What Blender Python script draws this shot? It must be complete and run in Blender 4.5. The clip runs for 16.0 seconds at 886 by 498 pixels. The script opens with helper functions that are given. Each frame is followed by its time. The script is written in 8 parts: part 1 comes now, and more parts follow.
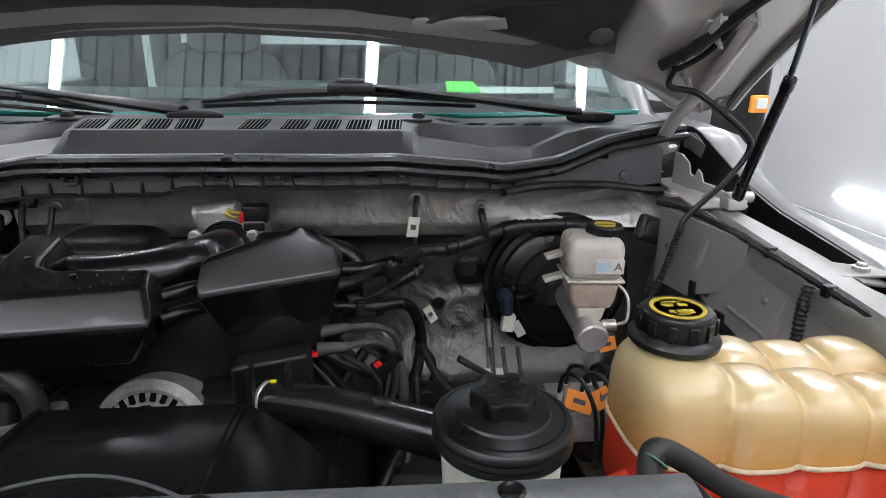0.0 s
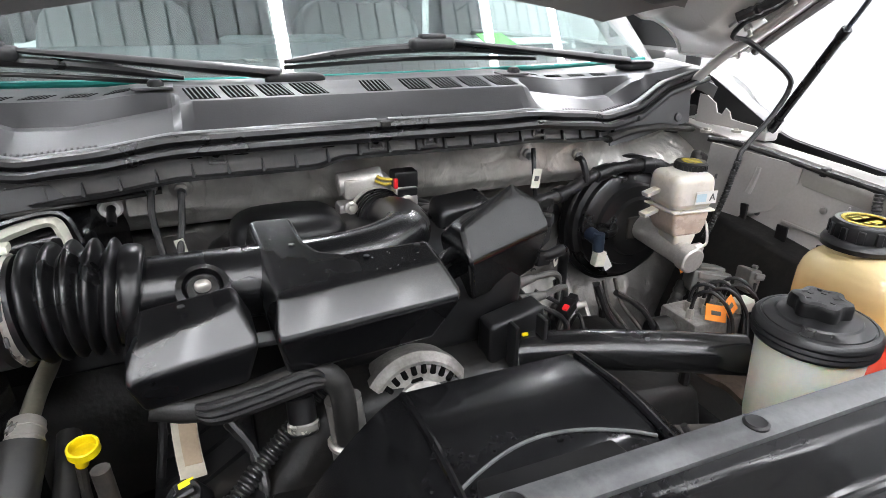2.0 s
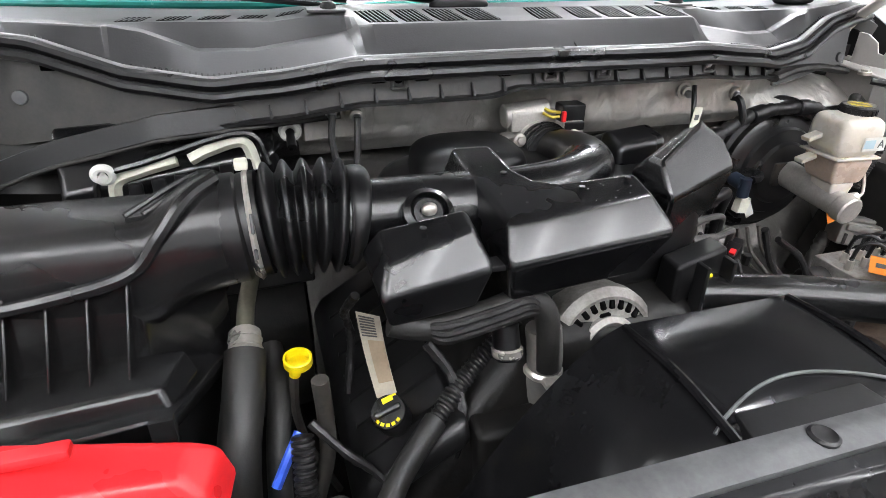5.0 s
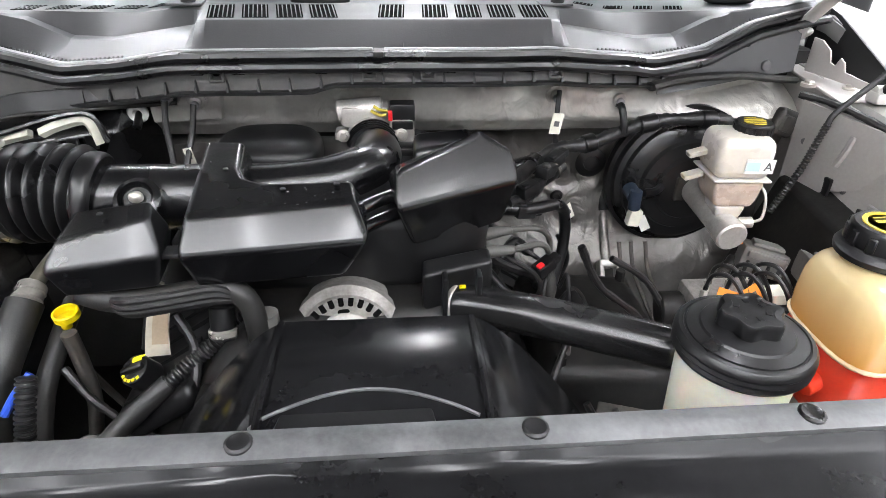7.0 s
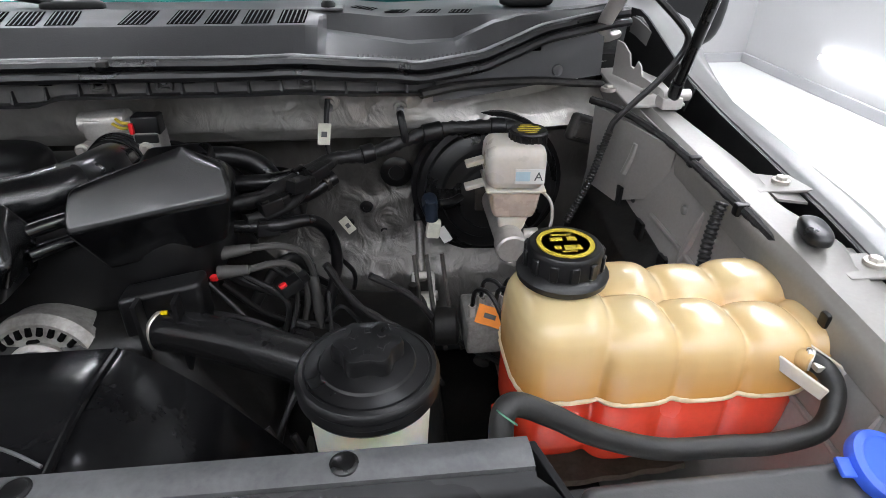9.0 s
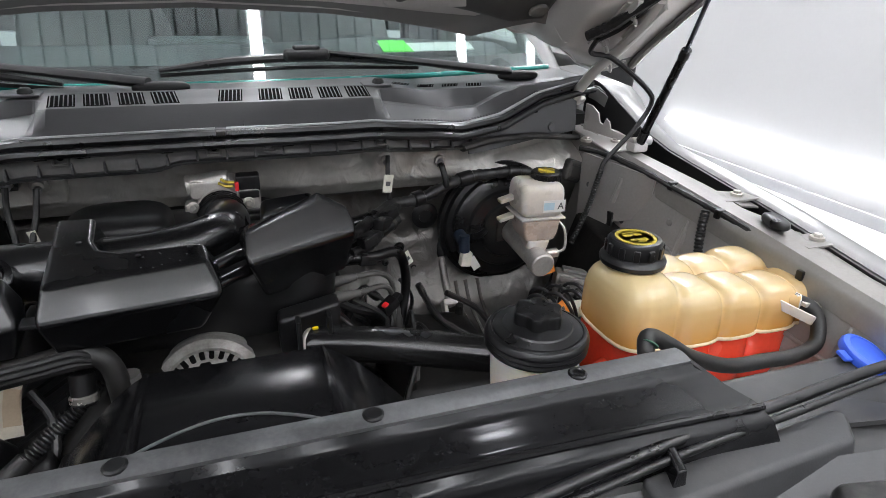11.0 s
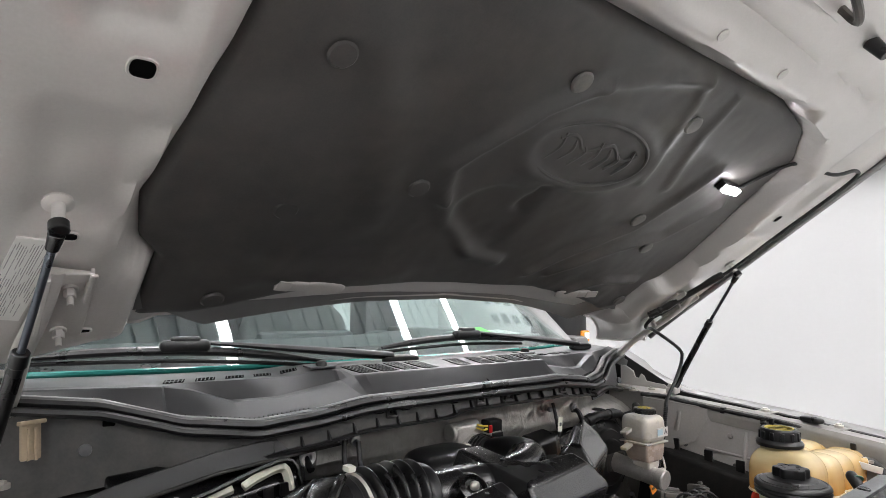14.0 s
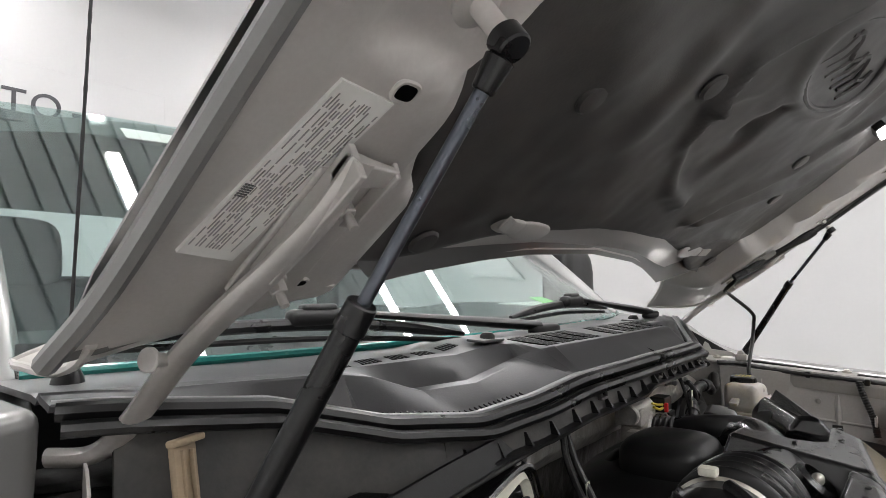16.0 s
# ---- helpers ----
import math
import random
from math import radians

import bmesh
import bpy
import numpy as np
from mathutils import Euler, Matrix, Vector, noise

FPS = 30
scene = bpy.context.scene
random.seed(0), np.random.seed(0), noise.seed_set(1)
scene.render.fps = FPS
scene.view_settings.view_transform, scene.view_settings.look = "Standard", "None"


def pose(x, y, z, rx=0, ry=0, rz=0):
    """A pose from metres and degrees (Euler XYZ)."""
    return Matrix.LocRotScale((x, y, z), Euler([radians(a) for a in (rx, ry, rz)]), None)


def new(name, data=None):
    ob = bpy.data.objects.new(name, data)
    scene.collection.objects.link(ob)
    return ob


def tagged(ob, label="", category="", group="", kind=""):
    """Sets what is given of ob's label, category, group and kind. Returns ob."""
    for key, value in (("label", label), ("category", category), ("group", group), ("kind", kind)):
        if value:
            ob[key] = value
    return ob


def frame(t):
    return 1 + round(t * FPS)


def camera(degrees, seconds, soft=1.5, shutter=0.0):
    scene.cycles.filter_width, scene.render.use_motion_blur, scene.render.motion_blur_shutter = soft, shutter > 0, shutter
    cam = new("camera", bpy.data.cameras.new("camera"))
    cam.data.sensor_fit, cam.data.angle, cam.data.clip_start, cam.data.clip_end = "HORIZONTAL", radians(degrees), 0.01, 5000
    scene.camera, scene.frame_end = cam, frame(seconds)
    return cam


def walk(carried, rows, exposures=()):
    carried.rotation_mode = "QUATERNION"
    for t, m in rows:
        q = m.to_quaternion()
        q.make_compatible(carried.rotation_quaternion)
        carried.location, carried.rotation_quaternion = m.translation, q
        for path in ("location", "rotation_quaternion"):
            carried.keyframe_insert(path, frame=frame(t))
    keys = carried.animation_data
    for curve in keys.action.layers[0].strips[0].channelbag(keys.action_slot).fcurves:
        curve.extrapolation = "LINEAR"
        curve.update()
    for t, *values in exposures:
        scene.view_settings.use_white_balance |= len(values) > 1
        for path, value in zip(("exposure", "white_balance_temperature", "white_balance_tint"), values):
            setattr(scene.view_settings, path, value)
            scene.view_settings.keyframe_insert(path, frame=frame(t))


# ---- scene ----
cam = camera(73.8, 16.0, soft=0.7)
METRES, EYE, TILT, LEAN, TURN, SIDE = 3.6, 1.55, -18.0, -0.65, -4.45, 0.255
ROWS = [
    (0.0, 0.0, 0.0, 0.0, 0.0, 0.0, -0.0),
    (0.5, -0.0315, 0.0029, -0.0004, -1.94, -3.49, 0.72),
    (1.0, -0.0699, 0.0094, -0.0002, -6.17, -4.4, 2.17),
    (1.5, -0.0986, 0.0123, 0.0027, -11.76, -4.94, 3.95),
    (2.0, -0.1318, 0.0094, 0.0081, -17.03, -5.65, 5.62),
    (2.5, -0.1664, 0.0112, 0.0136, -23.51, -6.49, 7.6),
    (3.0, -0.1888, 0.0208, 0.0105, -26.4, -7.1, 8.44),
    (3.5, -0.2044, 0.0282, 0.0079, -26.53, -7.7, 8.44),
    (6.0, -0.1308, 0.0105, 0.0106, -2.7, -12.75, 0.71),
    (6.5, -0.1001, 0.0034, 0.0128, -1.7, -12.96, 0.39),
    (7.0, -0.0604, 0.0004, 0.0141, -0.02, -13.06, -0.07),
    (7.5, -0.0087, 0.0072, 0.0174, 1.06, -13.26, -0.19),
    (8.0, 0.0311, 0.0136, 0.0174, 1.03, -13.29, -0.17),
    (10.5, -0.0149, -0.0158, 0.0137, -10.56, -9.9, 3.03),
    (11.0, -0.0548, -0.0338, 0.0103, -13.65, -6.85, 3.82),
    (11.5, -0.0953, -0.0354, 0.0069, -16.86, -0.13, 4.72),
    (12.0, -0.1489, -0.0331, 0.0065, -20.98, 8.21, 5.93),
    (12.5, -0.1981, -0.051, 0.0025, -25.18, 13.28, 7.34),
    (13.0, -0.24, -0.0635, 0.001, -28.67, 17.03, 8.6),
    (13.5, -0.2648, -0.0573, 0.0021, -31.3, 19.69, 9.51),
    (14.0, -0.2914, -0.0256, 0.0004, -33.77, 19.91, 10.43),
    (14.5, -0.3109, 0.0108, 0.0032, -37.1, 19.43, 11.57),
    (15.0, -0.3329, 0.0346, 0.01, -41.46, 17.54, 12.85),
    (15.5, -0.3592, 0.0698, 0.0218, -45.32, 16.0, 14.06),
    (16.0, -0.3473, 0.1128, 0.0328, -45.18, 16.15, 14.48),
]
walk(cam, [(t, pose(SIDE, 0, EYE, TILT, LEAN, TURN) @ pose(METRES * x, METRES * y, METRES * z, 90 + pitch, roll, yaw)) for t, x, y, z, yaw, pitch, roll in ROWS],
     [(0.0, 0.05, 6050, 10), (0.5, 0.47, 6100, 10), (1.0, 0.76, 6150, 10), (1.5, 1.06, 6200, 10), (2.5, 1.06, 6200, 10), (3.5, 0.75, 6200, 10), (6.0, 1.43, 6250, 10), (7.0, 1.43, 6200, 10), (7.5, 1.27, 6150, 10), (8.0, 0.62, 6100, 10),
      (10.5, 0.22, 6050, 10), (11.0, 0.25, 6150, 10), (12.0, 0.32, 6250, 10), (13.5, 0.27, 6350, 10), (14.5, 0.36, 6450, 10), (15.5, 0.27, 6500, 10), (16.0, 0.06, 6500, 10)])

# ---- world, light ----
world = bpy.data.worlds.new("world")
scene.world = world
world.use_nodes = True
world.node_tree.nodes["Background"].inputs[0].default_value = (0.87, 0.94, 1.0, 1)
world.node_tree.nodes["Background"].inputs[1].default_value = 0.35
STRIP_POWER = 22.0
REAR_POWER = 62.0
FRONT_FILL_POWER = 19.0


# ---- materials ----
def mat(name, base, rough=0.5, metal=0.0, var=0.2, scale=9.0, fine=160.0, bump=0.08, rvar=0.12, coat=0.0, sss=0.0,
        trans=0.0, spec=0.5, dust=0.0, dust_col=(0.32, 0.29, 0.25), sheen=0.0, soft=0.135):
    """A painted, moulded or cast surface with broad and fine variation."""
    m = bpy.data.materials.new(name)
    m.use_nodes = True
    nt = m.node_tree
    n, l = nt.nodes, nt.links
    b = n["Principled BSDF"]
    tc = n.new("ShaderNodeTexCoord")
    big = n.new("ShaderNodeTexNoise")
    big.inputs["Scale"].default_value, big.inputs["Detail"].default_value = scale, 4
    small = n.new("ShaderNodeTexNoise")
    small.inputs["Scale"].default_value, small.inputs["Detail"].default_value = fine, 3
    l.new(tc.outputs["Object"], big.inputs["Vector"])
    l.new(tc.outputs["Object"], small.inputs["Vector"])
    add = n.new("ShaderNodeMath")
    add.operation = "MULTIPLY_ADD"
    add.inputs[1].default_value = 0.35
    l.new(small.outputs["Fac"], add.inputs[0])
    l.new(big.outputs["Fac"], add.inputs[2])
    ramp = n.new("ShaderNodeMapRange")
    ramp.inputs["From Min"].default_value, ramp.inputs["From Max"].default_value = 0.4, 0.95
    ramp.inputs["To Min"].default_value, ramp.inputs["To Max"].default_value = 1 - var, 1 + var
    l.new(add.outputs[0], ramp.inputs["Value"])
    hsv = n.new("ShaderNodeHueSaturation")
    hsv.inputs["Color"].default_value = (*base, 1)
    l.new(ramp.outputs[0], hsv.inputs["Value"])
    colour = hsv.outputs[0]
    if dust:
        grime = n.new("ShaderNodeTexNoise")
        grime.inputs["Scale"].default_value, grime.inputs["Detail"].default_value = scale * 1.7, 8
        grime.inputs["Roughness"].default_value = 0.7
        l.new(tc.outputs["Object"], grime.inputs["Vector"])
        pick = n.new("ShaderNodeMapRange")
        pick.inputs["From Min"].default_value, pick.inputs["From Max"].default_value = 0.585 - soft, 0.585 + soft
        pick.inputs["To Max"].default_value = dust
        l.new(grime.outputs["Fac"], pick.inputs["Value"])
        mix = n.new("ShaderNodeMix")
        mix.data_type = "RGBA"
        l.new(pick.outputs[0], mix.inputs[0])
        l.new(colour, mix.inputs[6])
        mix.inputs[7].default_value = (*dust_col, 1)
        colour = mix.outputs[2]
    l.new(colour, b.inputs["Base Color"])
    rr = n.new("ShaderNodeMapRange")
    rr.inputs["From Min"].default_value, rr.inputs["From Max"].default_value = 0.3, 0.7
    rr.inputs["To Min"].default_value, rr.inputs["To Max"].default_value = max(0.02, rough - rvar), min(1, rough + rvar)
    l.new(big.outputs["Fac"], rr.inputs["Value"])
    l.new(rr.outputs[0], b.inputs["Roughness"])
    b.inputs["Metallic"].default_value = metal
    b.inputs["Specular IOR Level"].default_value = spec
    b.inputs["Coat Weight"].default_value = coat
    b.inputs["Coat Roughness"].default_value = 0.08
    b.inputs["Transmission Weight"].default_value = trans
    b.inputs["Sheen Weight"].default_value = sheen
    if sss:
        b.inputs["Subsurface Weight"].default_value = sss
        b.inputs["Subsurface Radius"].default_value = (0.03, 0.02, 0.012)
        b.inputs["Subsurface Scale"].default_value = 0.6
    if bump:
        bp = n.new("ShaderNodeBump")
        bp.inputs["Strength"].default_value, bp.inputs["Distance"].default_value = bump, 0.004
        l.new(add.outputs[0], bp.inputs["Height"])
        l.new(bp.outputs[0], b.inputs["Normal"])
    return m


def glow(name, colour, strength):
    m = bpy.data.materials.new(name)
    m.use_nodes = True
    b = m.node_tree.nodes["Principled BSDF"]
    b.inputs["Base Color"].default_value = (0.9, 0.9, 0.9, 1)
    b.inputs["Emission Color"].default_value = (*colour, 1)
    b.inputs["Emission Strength"].default_value = strength
    return m


def foil_mat(name, base):
    """Crinkled aluminium heat foil with dull scuffs."""
    m = mat(name, base, 0.38, 0.55, 0.2, 7, 60, 0.0, 0.1, dust=0.5, dust_col=(0.17, 0.153, 0.13), soft=0.3)
    n, l = m.node_tree.nodes, m.node_tree.links
    tc = n["Texture Coordinate"]
    vor = n.new("ShaderNodeTexVoronoi")
    vor.inputs["Scale"].default_value = 38
    vor.feature = "SMOOTH_F1"
    no = n.new("ShaderNodeTexNoise")
    no.inputs["Scale"].default_value, no.inputs["Detail"].default_value, no.inputs["Distortion"].default_value = 26, 6, 1.2
    mp = n.new("ShaderNodeMapping")
    mp.inputs["Rotation"].default_value = (0.3, 0.9, 0.5)
    mp.inputs["Scale"].default_value = (1.0, 1.0, 0.8)
    l.new(tc.outputs["Object"], mp.inputs["Vector"])
    l.new(mp.outputs[0], vor.inputs["Vector"])
    l.new(mp.outputs[0], no.inputs["Vector"])
    sm = n.new("ShaderNodeMath")
    sm.operation = "ADD"
    l.new(vor.outputs["Distance"], sm.inputs[0])
    l.new(no.outputs["Fac"], sm.inputs[1])
    # long sharp creases
    fold = n.new("ShaderNodeTexNoise")
    fold.noise_type = "RIDGED_MULTIFRACTAL"
    fold.inputs["Scale"].default_value, fold.inputs["Detail"].default_value, fold.inputs["Distortion"].default_value = 9.0, 3, 0.5
    l.new(mp.outputs[0], fold.inputs["Vector"])
    both = n.new("ShaderNodeMath")
    both.operation = "ADD"
    l.new(sm.outputs[0], both.inputs[0])
    half = n.new("ShaderNodeMath")
    half.operation = "MULTIPLY"
    half.inputs[1].default_value = 0.5
    l.new(fold.outputs["Fac"], half.inputs[0])
    l.new(half.outputs[0], both.inputs[1])
    bp = n.new("ShaderNodeBump")
    bp.inputs["Strength"].default_value, bp.inputs["Distance"].default_value = 0.75, 0.007
    l.new(both.outputs[0], bp.inputs["Height"])
    l.new(bp.outputs[0], n["Principled BSDF"].inputs["Normal"])
    return m


def glass_mat(name, tint):
    m = bpy.data.materials.new(name)
    m.use_nodes = True
    n, l = m.node_tree.nodes, m.node_tree.links
    n.remove(n["Principled BSDF"])
    clear, gloss, mix, fres = n.new("ShaderNodeBsdfTransparent"), n.new("ShaderNodeBsdfGlossy"), n.new("ShaderNodeMixShader"), n.new("ShaderNodeLayerWeight")
    clear.inputs["Color"].default_value = (*tint, 1)
    gloss.inputs["Roughness"].default_value = 0.01
    steep, amount = n.new("ShaderNodeMath"), n.new("ShaderNodeMath")
    steep.operation, amount.operation = "POWER", "MULTIPLY_ADD"
    steep.inputs[1].default_value = 4.0
    amount.inputs[1].default_value, amount.inputs[2].default_value = 0.7, 0.12
    l.new(fres.outputs["Facing"], steep.inputs[0])
    l.new(steep.outputs[0], amount.inputs[0])
    l.new(amount.outputs[0], mix.inputs[0])
    l.new(clear.outputs[0], mix.inputs[1])
    l.new(gloss.outputs[0], mix.inputs[2])
    l.new(mix.outputs[0], n["Material Output"].inputs["Surface"])
    return m


GLOSS = mat("gloss_black_plastic", (0.0045, 0.0045, 0.005), 0.26, 0, 0.2, 7, 260, 0.0, 0.05, spec=0.7, coat=0.2)
MATTE = mat("matte_black_plastic", (0.007, 0.007, 0.0075), 0.4, 0, 0.3, 10, 260, 0.08, 0.1, spec=0.4, dust=0.05, dust_col=(0.07, 0.065, 0.06))
COWL = mat("grained_grey_plastic", (0.07, 0.07, 0.073), 0.4, 0, 0.12, 6, 420, 0.1, 0.05, spec=0.6, dust=0.05, dust_col=(0.14, 0.135, 0.125))
# pale plastic of the studs; on the cowl lip it paints the highlight
LIP = mat("pale_plastic_and_lip_highlight", (0.3, 0.3, 0.305), 0.4, 0, 0.2, 12, 300, 0.08, 0.06, spec=0.6, dust=0.15, dust_col=(0.16, 0.15, 0.13))
DIRTY = mat("dusty_black_plastic", (0.016, 0.0155, 0.015), 0.55, 0, 0.35, 14, 200, 0.15, 0.12, spec=0.4, dust=0.5, dust_col=(0.11, 0.1, 0.088))
RUBBER = mat("black_rubber", (0.006, 0.006, 0.0065), 0.34, 0, 0.3, 16, 300, 0.06, 0.1, spec=0.5, dust=0.08, dust_col=(0.04, 0.037, 0.034))
HOSE = mat("grey_rubber_hose", (0.015, 0.0147, 0.014), 0.5, 0, 0.3, 20, 350, 0.12, 0.1, dust=0.3, dust_col=(0.06, 0.055, 0.046))
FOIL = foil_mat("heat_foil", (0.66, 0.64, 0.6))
# darker copy of the foil: the shade behind the engine, as base colour
SHADED_FOIL = foil_mat("shaded_lower_foil", (0.17, 0.164, 0.155))
PAINT = mat("silver_metallic_paint", (0.21, 0.208, 0.205), 0.38, 0.55, 0.06, 4, 600, 0.02, 0.06, coat=0.6)
INNER = mat("silver_inner_paint", (0.56, 0.535, 0.51), 0.36, 0.3, 0.1, 5, 300, 0.03, 0.08, coat=0.25, dust=0.12)
APRON = mat("dusty_silver_sheet", (0.33, 0.318, 0.305), 0.5, 0.35, 0.15, 6, 200, 0.05, 0.1, dust=0.35)
FELT = mat("black_felt_pad", (0.054, 0.051, 0.049), 0.5, 0, 0.3, 4, 420, 0.14, 0.1, spec=0.5, dust=0.6, dust_col=(0.1, 0.088, 0.078), soft=0.16)
CREAM = mat("cream_translucent_plastic", (0.8, 0.78, 0.66), 0.4, 0, 0.1, 9, 200, 0.04, 0.08, sss=0.6)
MILKY = mat("milky_white_plastic", (0.6, 0.56, 0.5), 0.3, 0, 0.12, 12, 200, 0.04, 0.08, sss=0.6, dust=0.12, dust_col=(0.5, 0.4, 0.33))
MURKY = mat("fluid_behind_milky_plastic", (0.5, 0.4, 0.33), 0.3, 0, 0.2, 26, 200, 0.04, 0.08, sss=0.5, dust=0.4, dust_col=(0.55, 0.5, 0.44))
AMBER = mat("amber_stained_plastic", (0.74, 0.47, 0.19), 0.2, 0, 0.16, 9, 180, 0.015, 0.05, sss=0.3, spec=0.5, coat=0.3)


def residue(m, low, high, z0, z1):
    """Coolant residue that thins out upwards inside the bottle."""
    n, l = m.node_tree.nodes, m.node_tree.links
    sep = n.new("ShaderNodeSeparateXYZ")
    l.new(n["Texture Coordinate"].outputs["Object"], sep.inputs[0])
    wob = n.new("ShaderNodeMath")
    wob.operation = "MULTIPLY_ADD"
    wob.inputs[1].default_value = 0.03
    l.new(n["Noise Texture"].outputs["Fac"], wob.inputs[0])
    l.new(sep.outputs["Z"], wob.inputs[2])
    mr = n.new("ShaderNodeMapRange")
    mr.inputs["From Min"].default_value, mr.inputs["From Max"].default_value = z0, z1
    l.new(wob.outputs[0], mr.inputs["Value"])
    mix = n.new("ShaderNodeMix")
    mix.data_type = "RGBA"
    l.new(mr.outputs[0], mix.inputs[0])
    mix.inputs[6].default_value, mix.inputs[7].default_value = (*low, 1), (*high, 1)
    l.new(mix.outputs[2], n["Principled BSDF"].inputs["Base Color"])


residue(AMBER, (0.6, 0.26, 0.04), (0.57, 0.455, 0.24), 1.203, 1.286)
for milky in (AMBER, MILKY, MURKY):
    milky.node_tree.nodes["Principled BSDF"].inputs["Subsurface Radius"].default_value = (0.02, 0.018, 0.013)
COOLANT = mat("orange_coolant_behind_plastic", (0.7, 0.065, 0.03), 0.2, 0, 0.16, 10, 180, 0.03, 0.08, sss=0.6)
ALU = mat("cast_aluminium", (0.52, 0.5, 0.47), 0.45, 0.6, 0.25, 20, 300, 0.2, 0.12, dust=0.4, dust_col=(0.27, 0.24, 0.21))
STEEL = mat("bare_steel", (0.6, 0.57, 0.52), 0.34, 0.7, 0.2, 20, 300, 0.06, 0.1, dust=0.2)
DARKSTEEL = mat("dark_steel", (0.07, 0.066, 0.06), 0.5, 0.5, 0.4, 20, 200, 0.2, 0.12, dust=0.5, dust_col=(0.13, 0.1, 0.08))
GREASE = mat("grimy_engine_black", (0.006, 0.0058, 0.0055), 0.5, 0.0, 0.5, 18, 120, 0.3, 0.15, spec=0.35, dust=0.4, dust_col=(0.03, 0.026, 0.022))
STRIPMETAL = mat("brushed_grey_rail", (0.115, 0.117, 0.12), 0.38, 0.35, 0.4, 14, 250, 0.1, 0.1, dust=0.25, dust_col=(0.33, 0.33, 0.33))
PIANO = mat("polished_black_cover", (0.006, 0.006, 0.0065), 0.17, 0, 0.3, 5, 200, 0.012, 0.14, spec=0.22, dust=0.3, dust_col=(0.026, 0.026, 0.028), soft=0.2)
YELLOW = mat("yellow_plastic", (0.85, 0.66, 0.0), 0.38, 0, 0.1, 20, 200, 0.03)
MUSTARD = mat("mustard_print", (0.5, 0.39, 0.035), 0.5, 0, 0.15, 40, 300, 0.0)
ORANGE = mat("orange_paper_tag", (0.85, 0.27, 0.03), 0.6, 0, 0.12, 30, 300, 0.03)
RED = mat("red_plastic", (0.75, 0.02, 0.025), 0.35, 0, 0.12, 16, 200, 0.04)
BLUE = mat("blue_plastic", (0.05, 0.13, 0.72), 0.38, 0, 0.1, 20, 200, 0.03)
PAPER = mat("white_paper_label", (0.7, 0.69, 0.66), 0.55, 0, 0.06, 30, 300, 0.02)
RODSTEEL = mat("dark_nitrided_steel", (0.11, 0.12, 0.14), 0.3, 0.85, 0.2, 20, 300, 0.04, 0.08)
INK = mat("dark_print", (0.09, 0.09, 0.092), 0.6, 0, 0.1, 30, 300, 0.0)
FADED = mat("faded_grey_print", (0.27, 0.265, 0.26), 0.6, 0, 0.15, 30, 300, 0.0)
# dead black in place of the darkness inside slots and holes; some pins too
INKBLACK = mat("hole_and_pin_black", (0.004, 0.004, 0.004), 0.95, 0, 0.2, 30, 300, 0.0, spec=0.02)
DIRT = mat("dry_brown_grime", (0.1, 0.075, 0.055), 0.85, 0, 0.5, 22, 160, 0.4, dust=0.6, dust_col=(0.19, 0.15, 0.115))
TAN = mat("tan_paper", (0.36, 0.28, 0.19), 0.6, 0, 0.2, 30, 300, 0.05)
GASKET = mat("cream_foam_gasket", (0.66, 0.65, 0.55), 0.8, 0, 0.15, 30, 300, 0.15)
WIRE = mat("black_wire_loom", (0.01, 0.01, 0.0105), 0.42, 0, 0.3, 60, 500, 0.25, dust=0.2, dust_col=(0.1, 0.09, 0.08))
GREYLEAD = mat("grey_lead", (0.055, 0.053, 0.05), 0.55, 0, 0.3, 40, 300, 0.1)
BOOT = mat("pale_grey_lead_rubber", (0.075, 0.073, 0.068), 0.55, 0, 0.3, 40, 300, 0.1, dust=0.2, dust_col=(0.1, 0.09, 0.08))
TEAL = mat("green_glass_edge", (0.02, 0.16, 0.14), 0.2, 0, 0.1, 20, 300, 0.0)
GREENTAG = mat("green_card", (0.16, 0.85, 0.08), 0.5, 0, 0.08, 20, 300, 0.0)
SEAT = mat("grey_seat_cloth", (0.12, 0.125, 0.125), 0.8, 0, 0.1, 10, 60, 0.0)
DASH = mat("dark_dashboard", (0.04, 0.043, 0.045), 0.6, 0, 0.15, 10, 400, 0.0)
WALL = mat("white_wall_paint", (0.43, 0.43, 0.43), 0.6, 0, 0.03, 0.6, 30, 0.02)
SKIRT = mat("grey_skirting", (0.36, 0.36, 0.37), 0.5, 0, 0.06, 3, 60, 0.03)
FLOOR = mat("pale_grey_epoxy", (0.62, 0.62, 0.61), 0.38, 0, 0.06, 0.9, 25, 0.0, 0.06)
CEIL = mat("white_ceiling_sheet", (0.62, 0.63, 0.64), 0.6, 0, 0.05, 1.0, 40, 0.02)
GLASS = glass_mat("windscreen_glass", (0.82, 0.93, 0.91))
DIRTYGREY = mat("dusty_grey_plastic", (0.14, 0.136, 0.128), 0.5, 0, 0.25, 20, 200, 0.1, dust=0.5, dust_col=(0.24, 0.215, 0.18))
SHELF = mat("dark_grey_shelf_plastic", (0.034, 0.0345, 0.036), 0.42, 0, 0.2, 6, 420, 0.12, 0.06, dust=0.08)
AIRBOX = mat("satin_black_plastic", (0.01, 0.01, 0.0105), 0.22, 0, 0.3, 8, 220, 0.01, 0.1, spec=0.55, dust=0.25, dust_col=(0.035, 0.033, 0.03), soft=0.2)
